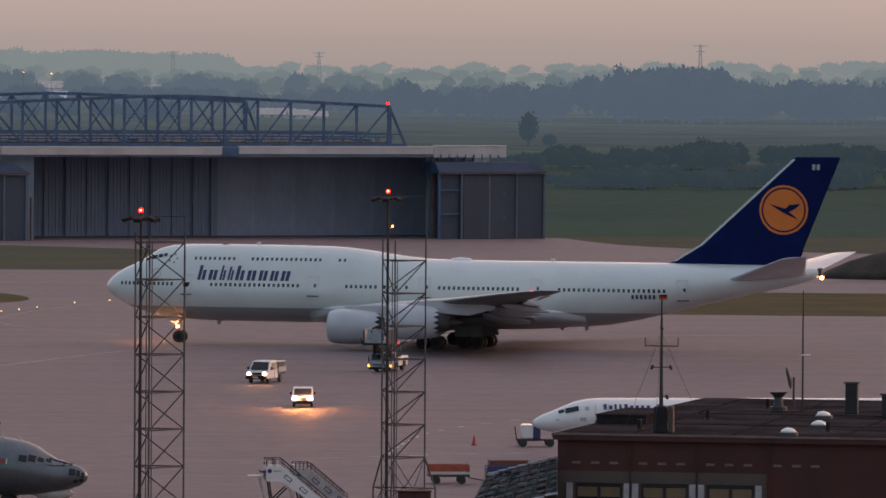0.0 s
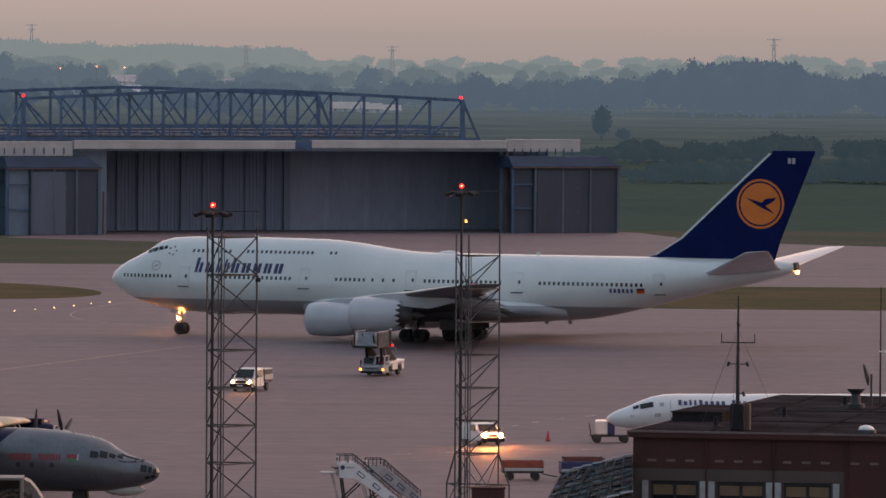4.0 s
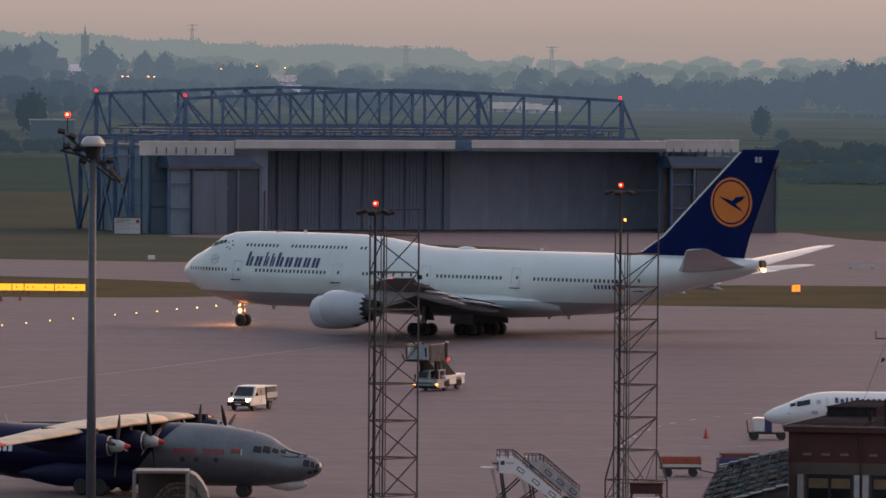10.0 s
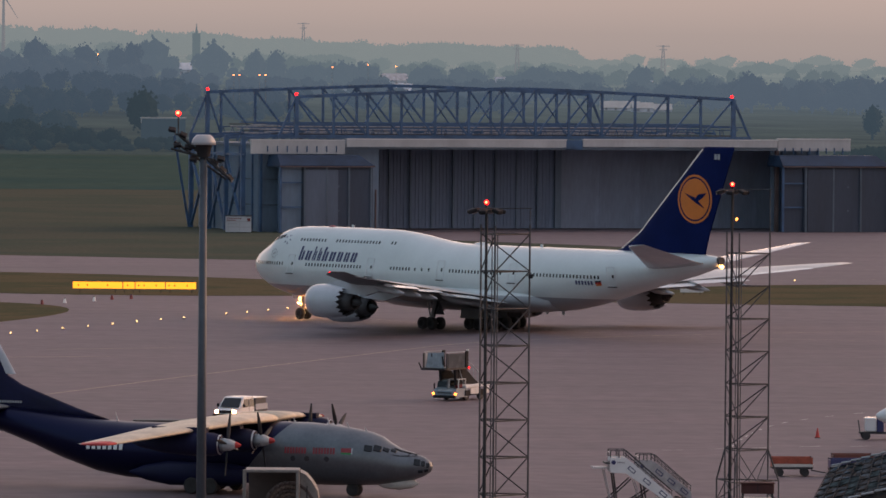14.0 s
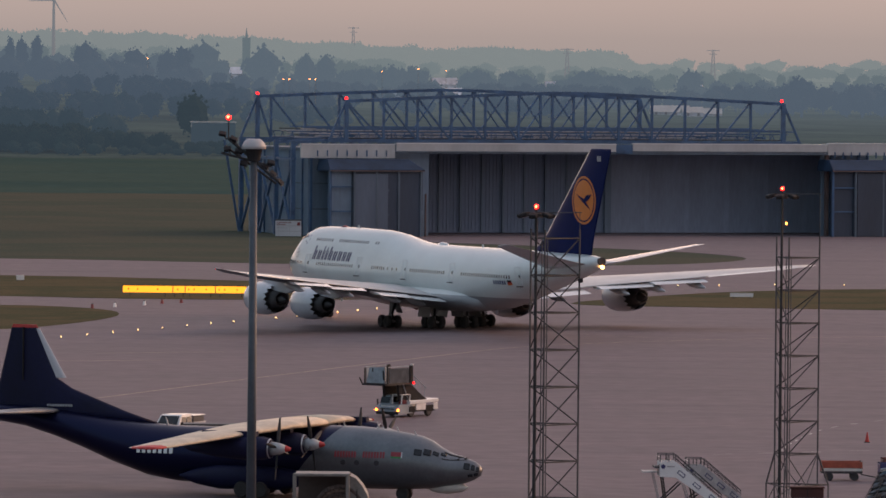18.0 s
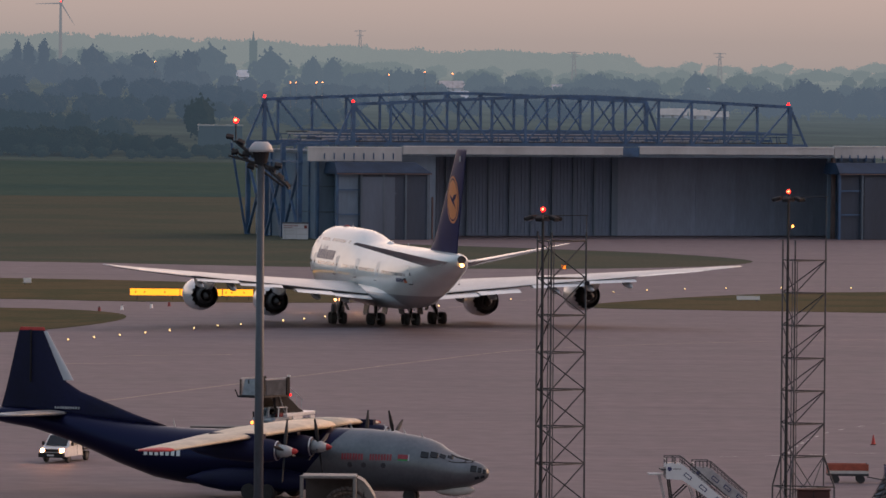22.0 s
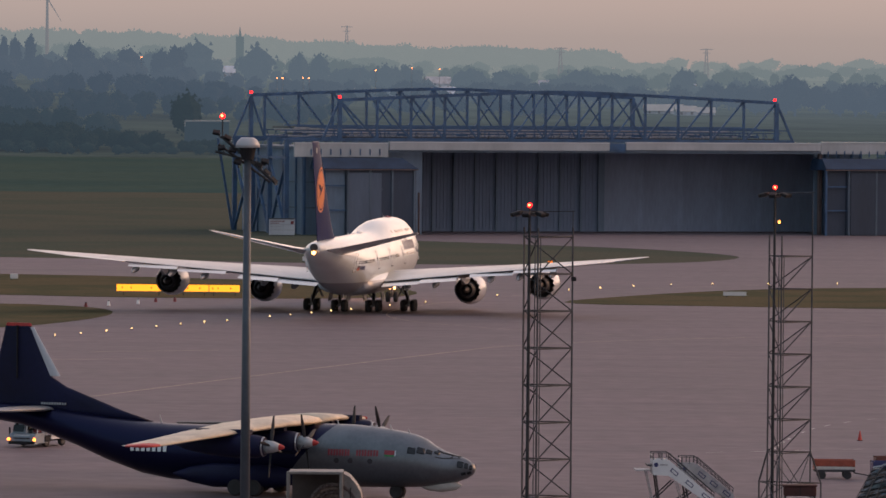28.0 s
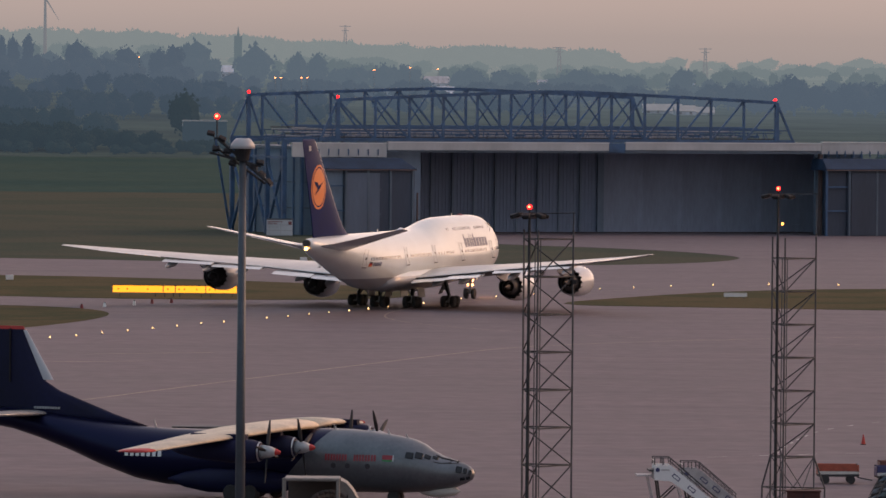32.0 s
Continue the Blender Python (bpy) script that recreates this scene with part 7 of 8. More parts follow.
for x, y in ((-28.7, 925), (-62.9, 836)):
    mk = thing("marker_board", "small white marker board on the grass", "marker", pose(x, y, 0.02, 0, 0, 12))
    part("panel", add_box(bmesh.new(), (1.0, 0.12, 0.6), (0, 0, 0.55), 0.03), M_WHITE, mk)
    for q in (-0.35, 0.35):
        part("leg", add_bar(bmesh.new(), (q, 0, 0), (q, 0, 0.3), 0.04, n=6), M_STEEL, mk)

# ---- vehicles on the apron; their own space: x forward, origin on the ground between the axles ----
def car_wheel(parent, x, y, r, w):
    bm = bmesh.new()
    add_turned(bm, [(-w / 2, r * 0.55), (-w / 2, r * 0.9), (-w * 0.3, r), (w * 0.3, r), (w / 2, r * 0.9), (w / 2, r * 0.55)], 18, Matrix.Translation((x, y, r)) @ Matrix.Rotation(radians(90), 4, "Z"), caps=True)
    wh = part("wheel", bm, M_TYRE, parent)
    bm = bmesh.new()
    add_turned(bm, [(-w * 0.52, 0.03), (-w * 0.52, r * 0.55), (w * 0.52, r * 0.55), (w * 0.52, 0.03)], 12, Matrix.Translation((x, y, r)) @ Matrix.Rotation(radians(90), 4, "Z"), caps=True)
    part("rim", bm, M_STEEL, wh)


def body_shell(outline, half, tuck=0.14, top_z=1.1):
    """A van or car body: side outline (x, z) swept across, narrowed above the belt line."""
    bm = bmesh.new()
    rings = []
    for y in (-1, -0.94, 0.94, 1):
        rings.append([(x * (1 if abs(y) < 1 else 0.985), (half - tuck * max(0, (z - top_z) / 0.9)) * y, z if abs(y) < 1 else z * 0.985 + 0.015) for x, z in outline])
    add_loft(bm, rings)
    return bm


def headlamps(parent, x, y, z, r=0.13, mat=None):
    for s in (-1, 1):
        part("headlamp", add_bar(bmesh.new(), (x, s * y, z), (x + 0.08, s * y, z), r, n=12), mat or G_HEAD, parent, "lit headlamp")


pickup = thing("crew_cab_pickup", "white crew-cab pickup with a railed load bed, headlamps lit", "pickup van")
part("cab_body", body_shell([(2.45, 0.42), (2.5, 0.75), (2.4, 0.98), (1.75, 1.12), (1.0, 1.86), (0.7, 1.94), (-0.75, 1.94), (-0.82, 1.8), (-0.82, 0.42)], 0.94), M_VANWHITE, pickup, smooth=False)
bm = bmesh.new()
bm.faces.new([bm.verts.new(p) for p in ((1.76, -0.8, 1.15), (1.76, 0.8, 1.15), (1.05, 0.7, 1.84), (1.05, -0.7, 1.84))])
bmesh.ops.translate(bm, verts=bm.verts[:], vec=(0.03, 0, 0.02))
part("windscreen", bm, M_GLASS, pickup)
for s in (-1, 1):
    for x0, x1 in ((0.25, 1.3), (-0.7, 0.15)):
        bm = bmesh.new()
        bm.faces.new([bm.verts.new(p) for p in ((x0, s * 0.945, 1.18), (x1, s * 0.945, 1.18), (min(x1, 0.92), s * 0.865, 1.76), (x0, s * 0.865, 1.76))])
        part("side_window", bm, M_GLASS, pickup)
    part("mirror", add_box(bmesh.new(), (0.12, 0.2, 0.26), (1.45, s * 1.08, 1.3), 0.03), M_BLACK, pickup)
    part("door_seam", add_box(bmesh.new(), (0.03, 0.02, 1.1), (0.2, s * 0.945, 0.95)), M_LINE, pickup)
    part("bed_side", add_box(bmesh.new(), (2.1, 0.06, 0.45), (-1.95, s * 0.97, 1.12)), M_COWL, pickup)
    part("rear_lamp", add_box(bmesh.new(), (0.06, 0.2, 0.14), (-3.0, s * 0.75, 0.72)), M_RED, pickup)
part("bumper", add_box(bmesh.new(), (0.42, 1.84, 0.32), (2.6, 0, 0.55), 0.04), M_BLACK, pickup)
part("grille", add_box(bmesh.new(), (0.06, 1.1, 0.2), (2.49, 0, 0.86)), M_BLACK, pickup)
part("plate_bar", add_box(bmesh.new(), (0.02, 0.5, 0.1), (2.82, 0, 0.55)), M_WHITE, pickup)
part("load_bed", add_box(bmesh.new(), (2.14, 1.94, 0.16), (-1.95, 0, 0.84)), M_STEELDARK, pickup)
part("tail_board", add_box(bmesh.new(), (0.06, 1.94, 0.45), (-3.02, 0, 1.12)), M_COWL, pickup)
part("bed_cover", add_box(bmesh.new(), (2.0, 1.8, 0.5), (-1.95, 0, 1.5), 0.06), M_STEEL, pickup, "grey covered load")
part("cover_roof", add_box(bmesh.new(), (2.1, 1.9, 0.06), (-1.95, 0, 1.8)), M_VANWHITE, pickup)
part("chassis", add_box(bmesh.new(), (5.0, 1.2, 0.2), (-0.4, 0, 0.5)), M_BLACK, pickup)
part("tow_hook", add_box(bmesh.new(), (0.4, 0.1, 0.1), (-3.2, 0, 0.45)), M_BLACK, pickup)
headlamps(pickup, 2.47, 0.72, 0.86, 0.1, G_PICKUP)
for x in (1.6, -1.7):
    for y in (-0.8, 0.8):
        car_wheel(pickup, x, y, 0.34, 0.24)

minivan = thing("small_van", "small white van driving with bright headlamps", "van")
part("body", body_shell([(1.98, 0.35), (2.02, 0.7), (1.85, 0.9), (1.25, 1.0), (0.65, 1.5), (0.35, 1.57), (-1.7, 1.55), (-1.95, 1.3), (-1.98, 0.35)], 0.85), M_VANWHITE, minivan)
bm = bmesh.new()
bm.faces.new([bm.verts.new(p) for p in ((1.27, -0.74, 1.02), (1.27, 0.74, 1.02), (0.7, 0.66, 1.49), (0.7, -0.66, 1.49))])
bmesh.ops.translate(bm, verts=bm.verts[:], vec=(0.03, 0, 0.02))
part("windscreen", bm, M_GLASS, minivan)
for s in (-1, 1):
    bm = bmesh.new()
    bm.faces.new([bm.verts.new(p) for p in ((-0.3, s * 0.865, 1.05), (0.95, s * 0.865, 1.05), (0.6, s * 0.8, 1.44), (-0.3, s * 0.8, 1.44))])
    part("side_window", bm, M_GLASS, minivan)
    part("mirror", add_box(bmesh.new(), (0.1, 0.16, 0.2), (1.0, s * 0.96, 1.15), 0.03), M_BLACK, minivan)
    part("rear_lamp", add_box(bmesh.new(), (0.05, 0.14, 0.4), (-1.98, s * 0.74, 1.0)), M_RED, minivan)
part("bumper", add_box(bmesh.new(), (0.42, 1.66, 0.3), (2.14, 0, 0.46), 0.04), M_BLACK, minivan)
part("grille", add_box(bmesh.new(), (0.05, 0.7, 0.14), (2.0, 0, 0.74)), M_BLACK, minivan)
headlamps(minivan, 2.0, 0.62, 0.76, 0.115)
for x in (1.25, -1.3):
    for y in (-0.72, 0.72):
        car_wheel(minivan, x, y, 0.31, 0.2)

# catering-type stair truck: low cab, raised platform with walls, covered stair
M_CAGE = material("pale_screen_panel", (0.30, 0.34, 0.38), 0.5, vary=0.18, scale=1.5, fine=8.0)
M_SCREEN = material("dull_side_screen", (0.085, 0.10, 0.12), 0.7, vary=0.2, scale=1.5, fine=8.0, gloss=0.1)
M_TRUCKBLUE = material("pale_blue_truck_paint", (0.27, 0.32, 0.37), 0.4, vary=0.12, scale=1.0, fine=6.0)
truck = thing("stair_truck", "white self-driving boarding stairs with raised platform and lit lamps", "stair truck")
part("chassis", add_box(bmesh.new(), (5.0, 1.7, 0.26), (-0.1, 0, 0.52)), M_BLACK, truck)
part("nose", body_shell([(2.55, 0.28), (2.58, 0.78), (2.45, 0.98), (0.7, 1.02), (0.7, 0.28)], 1.05), M_TRUCKBLUE, truck, "pale blue-white nose")
for z in (0.42, 0.66, 0.88):
    part("nose_stripe", add_box(bmesh.new(), (0.05, 1.3, 0.07), (2.585 - (0.06 if z > 0.8 else 0), 0, z)), M_STEELDARK if z < 0.8 else M_WHITE, truck)
part("cab", body_shell([(2.2, 1.0), (2.0, 1.66), (1.85, 1.72), (0.95, 1.72), (0.9, 1.0)], 0.52), M_TRUCKBLUE, truck).matrix_basis = pose(0, -0.5, 0)
part("windscreen", add_box(bmesh.new(), (0.04, 0.86, 0.5), pose(2.135, -0.5, 1.34, 0, -17, 0)), M_GLASS, truck)
for s in (-1, 1):
    part("cab_window", add_box(bmesh.new(), (0.78, 0.03, 0.42), (1.45, -0.5 + s * 0.525, 1.38)), M_GLASS, truck)
    part("wheel_arch", add_box(bmesh.new(), (1.0, 0.05, 0.5), (-1.55, s * 1.08, 0.62), 0.04), M_BLACK, truck)
    part("wheel_arch", add_box(bmesh.new(), (0.8, 0.05, 0.46), (0.75, s * 1.08, 0.6), 0.04), M_BLACK, truck)
    part("side_skirt", add_box(bmesh.new(), (1.3, 0.1, 0.56), (-0.4, s * 1.05, 0.78), 0.03), M_VANWHITE, truck)
    part("rear_skirt", add_box(bmesh.new(), (0.6, 0.1, 0.56), (-2.35, s * 1.05, 0.78), 0.03), M_VANWHITE, truck)
    part("headlamp", add_bar(bmesh.new(), (2.56, s * 1.05, 0.58), (2.64, s * 1.05, 0.58), 0.1, n=12), G_TRUCK, truck, "lit orange lamp")
part("mirror_post", add_bar(bmesh.new(), (2.3, -1.12, 0.8), (2.3, -1.15, 1.4), 0.06, n=6), M_BLACK, truck)
for x, y in ((2.1, 0.12), (2.05, 0.98), (1.0, 0.12), (1.0, 0.98)):
    part("frame_post", add_bar(bmesh.new(), (x, y, 1.0), (x - 0.08, y, 1.74), 0.05, n=6), M_VANWHITE, truck)
part("frame_roof", add_box(bmesh.new(), (1.15, 0.98, 0.06), (1.48, 0.55, 1.76), 0.02), M_VANWHITE, truck, "open white frame beside the cab")
part("operator_seat", add_box(bmesh.new(), (0.5, 0.5, 0.4), (1.3, 0.55, 1.2), 0.06), M_DULLRED, truck)
part("bumper", add_box(bmesh.new(), (0.18, 2.1, 0.22), (2.6, 0, 0.34), 0.04), M_BLACK, truck)
part("rear_deck", add_box(bmesh.new(), (3.8, 2.3, 0.26), pose(-0.78, 0, 1.17, 0, 2, 0), 0.04), M_VANWHITE, truck, "pale deck along the stair's foot")
for y in (-0.7, 0.7):
    part("lift_column", add_box(bmesh.new(), (0.5, 0.22, 1.4), pose(1.9, y, 1.98, 0, 8, 0), 0.03), M_BLACK, truck)
    part("strut", add_bar(bmesh.new(), (0.9, y * 1.2, 1.2), (1.7, y * 1.2, 2.6), 0.05, n=6), M_CAGE, truck, "pale slanting strut")
plat = part("platform", add_box(bmesh.new(), (3.3, 2.3, 0.16), (2.45, 0, 2.64)), M_STEELDARK, truck)
part("front_wall", add_loft(bmesh.new(), [[(4.05, y0, 2.74), (4.11, y0, 2.74), (4.11, y1, 2.74), (4.05, y1, 2.74)] if not k else [(3.95, y0 + 0.16, 3.95), (4.01, y0 + 0.16, 3.95), (4.01, y1, 4.0), (3.95, y1, 4.0)] for k, y0, y1 in ((0, -0.9, 0.8), (1, -0.9, 0.8))]), M_CAGE, plat, "pale front panel of the platform")
part("wall_slot", add_box(bmesh.new(), (0.03, 0.14, 0.75), pose(4.08, 0.72, 3.35, 8, -4, 0)), M_BLACK, plat)
part("wall_slot", add_box(bmesh.new(), (0.03, 0.1, 0.3), pose(4.06, -0.35, 3.75, 8, -4, 0)), M_STEELDARK, plat)
for y in (-1.1, 1.1):
    part("platform_wall", add_box(bmesh.new(), (2.6, 0.06, 1.15), (2.55, y, 3.3), 0.02), M_SCREEN if y > 0 else M_CAGE, plat, "screen wall of the platform")
    part("rail", add_bar(bmesh.new(), (1.2, y, 4.0), (4.0, y, 3.98), 0.035, n=6), M_CAGE, plat)
    part("corner_post", add_box(bmesh.new(), (0.4, 0.16, 1.4), (0.98, y, 3.36), 0.03), M_BLACK, plat)
    part("corner_post", add_box(bmesh.new(), (0.12, 0.1, 1.25), (4.05, y, 3.28)), M_STEELDARK, plat)
part("bumper_lip", add_box(bmesh.new(), (0.4, 2.3, 0.14), (4.25, 0, 2.62), 0.03), M_BLACK, plat)
part("lip_hook", add_bar(bmesh.new(), (4.3, -1.15, 2.62), (4.55, -1.25, 3.15), 0.05, n=6), M_BLACK, plat)
for y in (-0.8, 0.8):
    bm = bmesh.new()
    add_loft(bm, [[(x, y - 0.04, z0), (x, y + 0.04, z0), (x, y + 0.04, z1), (x, y - 0.04, z1)] for x, z0, z1 in ((1.7, 1.35, 2.75), (0.9, 1.32, 2.75), (-0.9, 1.3, 1.6), (-1.5, 1.3, 1.36))])
    part("stair_side", bm, M_BLACK, truck, "dark sheet side of the stair")
    part("handrail", add_bar(bmesh.new(), (0.85, y, 3.55), (-1.5, y, 2.2), 0.035, n=6), M_CAGE, truck)
    for k in range(4):
        part("baluster", add_bar(bmesh.new(), (0.6 - 0.62 * k, y, 2.6 - 0.36 * k), (0.6 - 0.62 * k, y, 3.4 - 0.36 * k), 0.02, n=5), M_CAGE, truck)
for k in range(9):
    part("step", add_box(bmesh.new(), (0.27, 1.5, 0.05), (0.75 - 0.26 * k, 0, 2.5 - 0.16 * k)), M_STEEL, truck)
part("beacon", add_bar(bmesh.new(), (0.78, 1.22, 2.62), (0.78, 1.22, 2.76), 0.08, n=8), G_RED, truck, "lit red beacon")
part("work_lamp", add_box(bmesh.new(), (0.14, 0.2, 0.12), (0.9, 1.15, 4.12)), M_WHITE, truck)
for x in (0.75, -1.55):
    for y in (-0.9, 0.9):
        car_wheel(truck, x, y, 0.36, 0.28)

# ---- distance: hedges, woods, villages, turbine, pylons ----
def unit_ball():
    bm = bmesh.new()
    bmesh.ops.create_icosphere(bm, subdivisions=1, radius=1)
    v, f = np.array([q.co[:] for q in bm.verts]), np.array([[q.index for q in g.verts] for g in bm.faces])
    bm.free()
    return v, f


BALL, BALL_FACES = unit_ball()


def tree_cloud(centres, seed):
    """Many trees: on each tapering trunk three or four lumpy boughs wrapped in small leaf clumps. centres: (x, y, z, height, width)."""
    rng = np.random.default_rng(seed)
    octa = np.array([(1, 0, -0.5), (-0.5, 0.87, -0.5), (-0.5, -0.87, -0.5), (0, 0, 1)], float)
    tris = np.array([(0, 1, 3), (1, 2, 3), (2, 0, 3), (0, 2, 1)])
    pts, fcs, base = [], [], 0
    for x, y, z, h, w in centres:
        cores = [(0, 0, 0.52 * h, 0.42 * w, 0.42 * h)]
        for k in range(3):
            a = rng.uniform(0, 6.28)
            cores.append((0.24 * w * math.cos(a), 0.24 * w * math.sin(a), h * rng.uniform(0.34, 0.72), w * rng.uniform(0.2, 0.3), h * rng.uniform(0.16, 0.26)))
        for cx, cy, cz, rw, rh in cores:
            skin = BALL * rng.uniform(0.85, 1.05, (len(BALL), 1))
            pts.append(skin * (rw, rw, rh) + (x + cx, y + cy, z + cz))
            fcs.append(BALL_FACES + base)
            base += len(BALL)
            n = 44
            d = rng.normal(size=(n, 3))
            d /= np.linalg.norm(d, axis=1)[:, None]
            c = d * (rw, rw, rh) * rng.uniform(0.86, 1.1, (n, 1)) + (x + cx, y + cy, z + cz)
            r = rng.uniform(0.03, 0.06, n) * (w + h) * 0.5
            shape = octa[None] * r[:, None, None] * rng.uniform(0.8, 1.25, (n, 4, 1))
            pts.append((c[:, None] + shape).reshape(-1, 3))
            fcs.append((tris[None] + 4 * np.arange(n)[:, None, None]).reshape(-1, 3) + base)
            base += 4 * n
        tr = np.array([(0.035 * w * k, 0.035 * w * j, q) for q, k, j in ((-0.5, 1, 0), (-0.5, -0.5, 0.87), (-0.5, -0.5, -0.87))] + [(0, 0, 0.7 * h)])
        pts.append(tr + (x, y, z))
        fcs.append(np.array([(0, 1, 3), (1, 2, 3), (2, 0, 3)]) + base)
        base += 4
    return np.concatenate(pts), np.concatenate(fcs)


def wood(name, centres, mat, label, seed):
    v, f = tree_cloud(centres, seed)
    me = bpy.data.meshes.new(name)
    me.from_pydata(v.tolist(), [], f.tolist())
    me.materials.append(mat)
    me.polygons.foreach_set("use_smooth", [True] * len(me.polygons))
    return tagged(new(name, me), label, "woodland", kind="stuff")


# haze colour for each distance, painted into the woods as emission
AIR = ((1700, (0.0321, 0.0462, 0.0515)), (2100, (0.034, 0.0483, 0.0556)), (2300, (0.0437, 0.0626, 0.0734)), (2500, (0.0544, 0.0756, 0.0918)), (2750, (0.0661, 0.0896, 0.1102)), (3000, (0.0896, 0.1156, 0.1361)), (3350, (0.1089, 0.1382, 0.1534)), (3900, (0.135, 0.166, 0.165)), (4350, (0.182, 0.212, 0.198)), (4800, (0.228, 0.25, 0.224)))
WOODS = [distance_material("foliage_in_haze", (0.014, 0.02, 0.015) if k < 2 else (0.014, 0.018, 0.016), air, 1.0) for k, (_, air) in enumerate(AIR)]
M_HEDGE = WOODS[0]
# shed boards with haze painted over them as emission
M_SHED = distance_material("tarred_boards_in_haze", (0.03, 0.034, 0.036), AIR[2][1], 1.0)
G_SODIUM = glowing("sodium_lamp", (1.0, 0.25, 0.06), 8)
M_FARPOST = material("dull_lamp_post", (0.2, 0.2, 0.2), 0.7, vary=0.1)
M_FARPALE = material("white_render", (0.46, 0.47, 0.47), 0.9, vary=0.06, scale=0.3, fine=2.0, gloss=0.05)
# far house walls, panes and roofs: haze put into the colour as paleness
M_FARWALL = material("haze_paled_render", (0.60, 0.64, 0.70), 0.9, vary=0.1, scale=0.3, fine=2.0, gloss=0.05)
M_FARPANE = material("haze_paled_pane", (0.35, 0.37, 0.40), 0.2, vary=0.1, gloss=0.5)
M_FARROOF = material("haze_paled_roof", (0.46, 0.48, 0.52), 0.9, vary=0.15, scale=0.4, fine=3.0, gloss=0.05)
# steel of pylons and turbine, haze painted in as emission
M_FARMAST = distance_material("far_steel_in_haze", (0.1, 0.1, 0.1), (0.165, 0.17, 0.165), 1.0)
rng = random.Random(7)


def scatter(n, x0, x1, y0, y1, h0, h1, slim=0.9):
    out = []
    for _ in range(n):
        y = rng.uniform(y0, y1)
        k = (y - y0) / (y1 - y0 + 1)
        x = rng.uniform(x0, x1) * (1 + 0.15 * k)
        h = rng.uniform(h0, h1)
        out.append((x, y, land(x, y) - 0.3, h, h * rng.uniform(0.8, 1.25) * slim))
    return out


def rank(n, x0, x1, y0, y1, tops, drop, slim=1.0):
    """A rank of trees whose tops follow an uneven line: tops are (x, height over the airfield)."""
    out = []
    for _ in range(n):
        x, y = rng.uniform(x0, x1), rng.uniform(y0, y1)
        z = land(x, y) - 0.4
        h = max(lerp(tops, x, 1) - z - drop * rng.random() ** 1.5, 2.5)
        out.append((x, y, z, h, h * rng.uniform(0.75, 1.2) * slim))
    return out


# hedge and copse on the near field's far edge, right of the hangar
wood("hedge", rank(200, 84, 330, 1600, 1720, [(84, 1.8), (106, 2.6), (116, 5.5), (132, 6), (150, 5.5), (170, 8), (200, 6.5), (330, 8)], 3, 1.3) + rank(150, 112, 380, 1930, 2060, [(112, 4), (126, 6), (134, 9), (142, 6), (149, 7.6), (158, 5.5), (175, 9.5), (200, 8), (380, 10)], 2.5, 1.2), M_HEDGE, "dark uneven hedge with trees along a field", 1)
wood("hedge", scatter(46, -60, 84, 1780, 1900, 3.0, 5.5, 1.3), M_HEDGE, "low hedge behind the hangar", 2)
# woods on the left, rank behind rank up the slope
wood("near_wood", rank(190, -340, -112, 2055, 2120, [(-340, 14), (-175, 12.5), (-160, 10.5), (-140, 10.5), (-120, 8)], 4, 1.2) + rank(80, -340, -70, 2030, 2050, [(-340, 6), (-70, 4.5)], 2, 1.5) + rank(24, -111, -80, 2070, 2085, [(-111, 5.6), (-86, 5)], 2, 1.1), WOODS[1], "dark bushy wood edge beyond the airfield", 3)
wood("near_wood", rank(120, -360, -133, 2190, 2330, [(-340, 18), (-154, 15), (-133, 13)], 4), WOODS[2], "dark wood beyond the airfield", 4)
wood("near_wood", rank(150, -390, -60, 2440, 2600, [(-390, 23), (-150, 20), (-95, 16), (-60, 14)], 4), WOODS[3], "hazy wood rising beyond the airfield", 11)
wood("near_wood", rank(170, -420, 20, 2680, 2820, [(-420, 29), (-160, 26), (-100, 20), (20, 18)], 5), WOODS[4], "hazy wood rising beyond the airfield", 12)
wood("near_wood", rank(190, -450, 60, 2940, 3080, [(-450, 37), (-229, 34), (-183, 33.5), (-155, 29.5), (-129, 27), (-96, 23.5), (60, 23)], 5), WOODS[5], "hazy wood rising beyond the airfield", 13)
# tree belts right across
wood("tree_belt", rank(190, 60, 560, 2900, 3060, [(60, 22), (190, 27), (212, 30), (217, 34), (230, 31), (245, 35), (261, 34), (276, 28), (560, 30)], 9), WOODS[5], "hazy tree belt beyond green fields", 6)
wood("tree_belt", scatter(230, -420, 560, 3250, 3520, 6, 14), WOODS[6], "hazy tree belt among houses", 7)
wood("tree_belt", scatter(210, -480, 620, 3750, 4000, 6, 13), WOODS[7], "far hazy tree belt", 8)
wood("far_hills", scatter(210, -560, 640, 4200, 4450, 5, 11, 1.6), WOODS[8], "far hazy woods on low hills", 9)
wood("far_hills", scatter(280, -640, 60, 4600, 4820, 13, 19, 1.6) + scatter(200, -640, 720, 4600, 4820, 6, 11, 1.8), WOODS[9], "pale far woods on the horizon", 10)


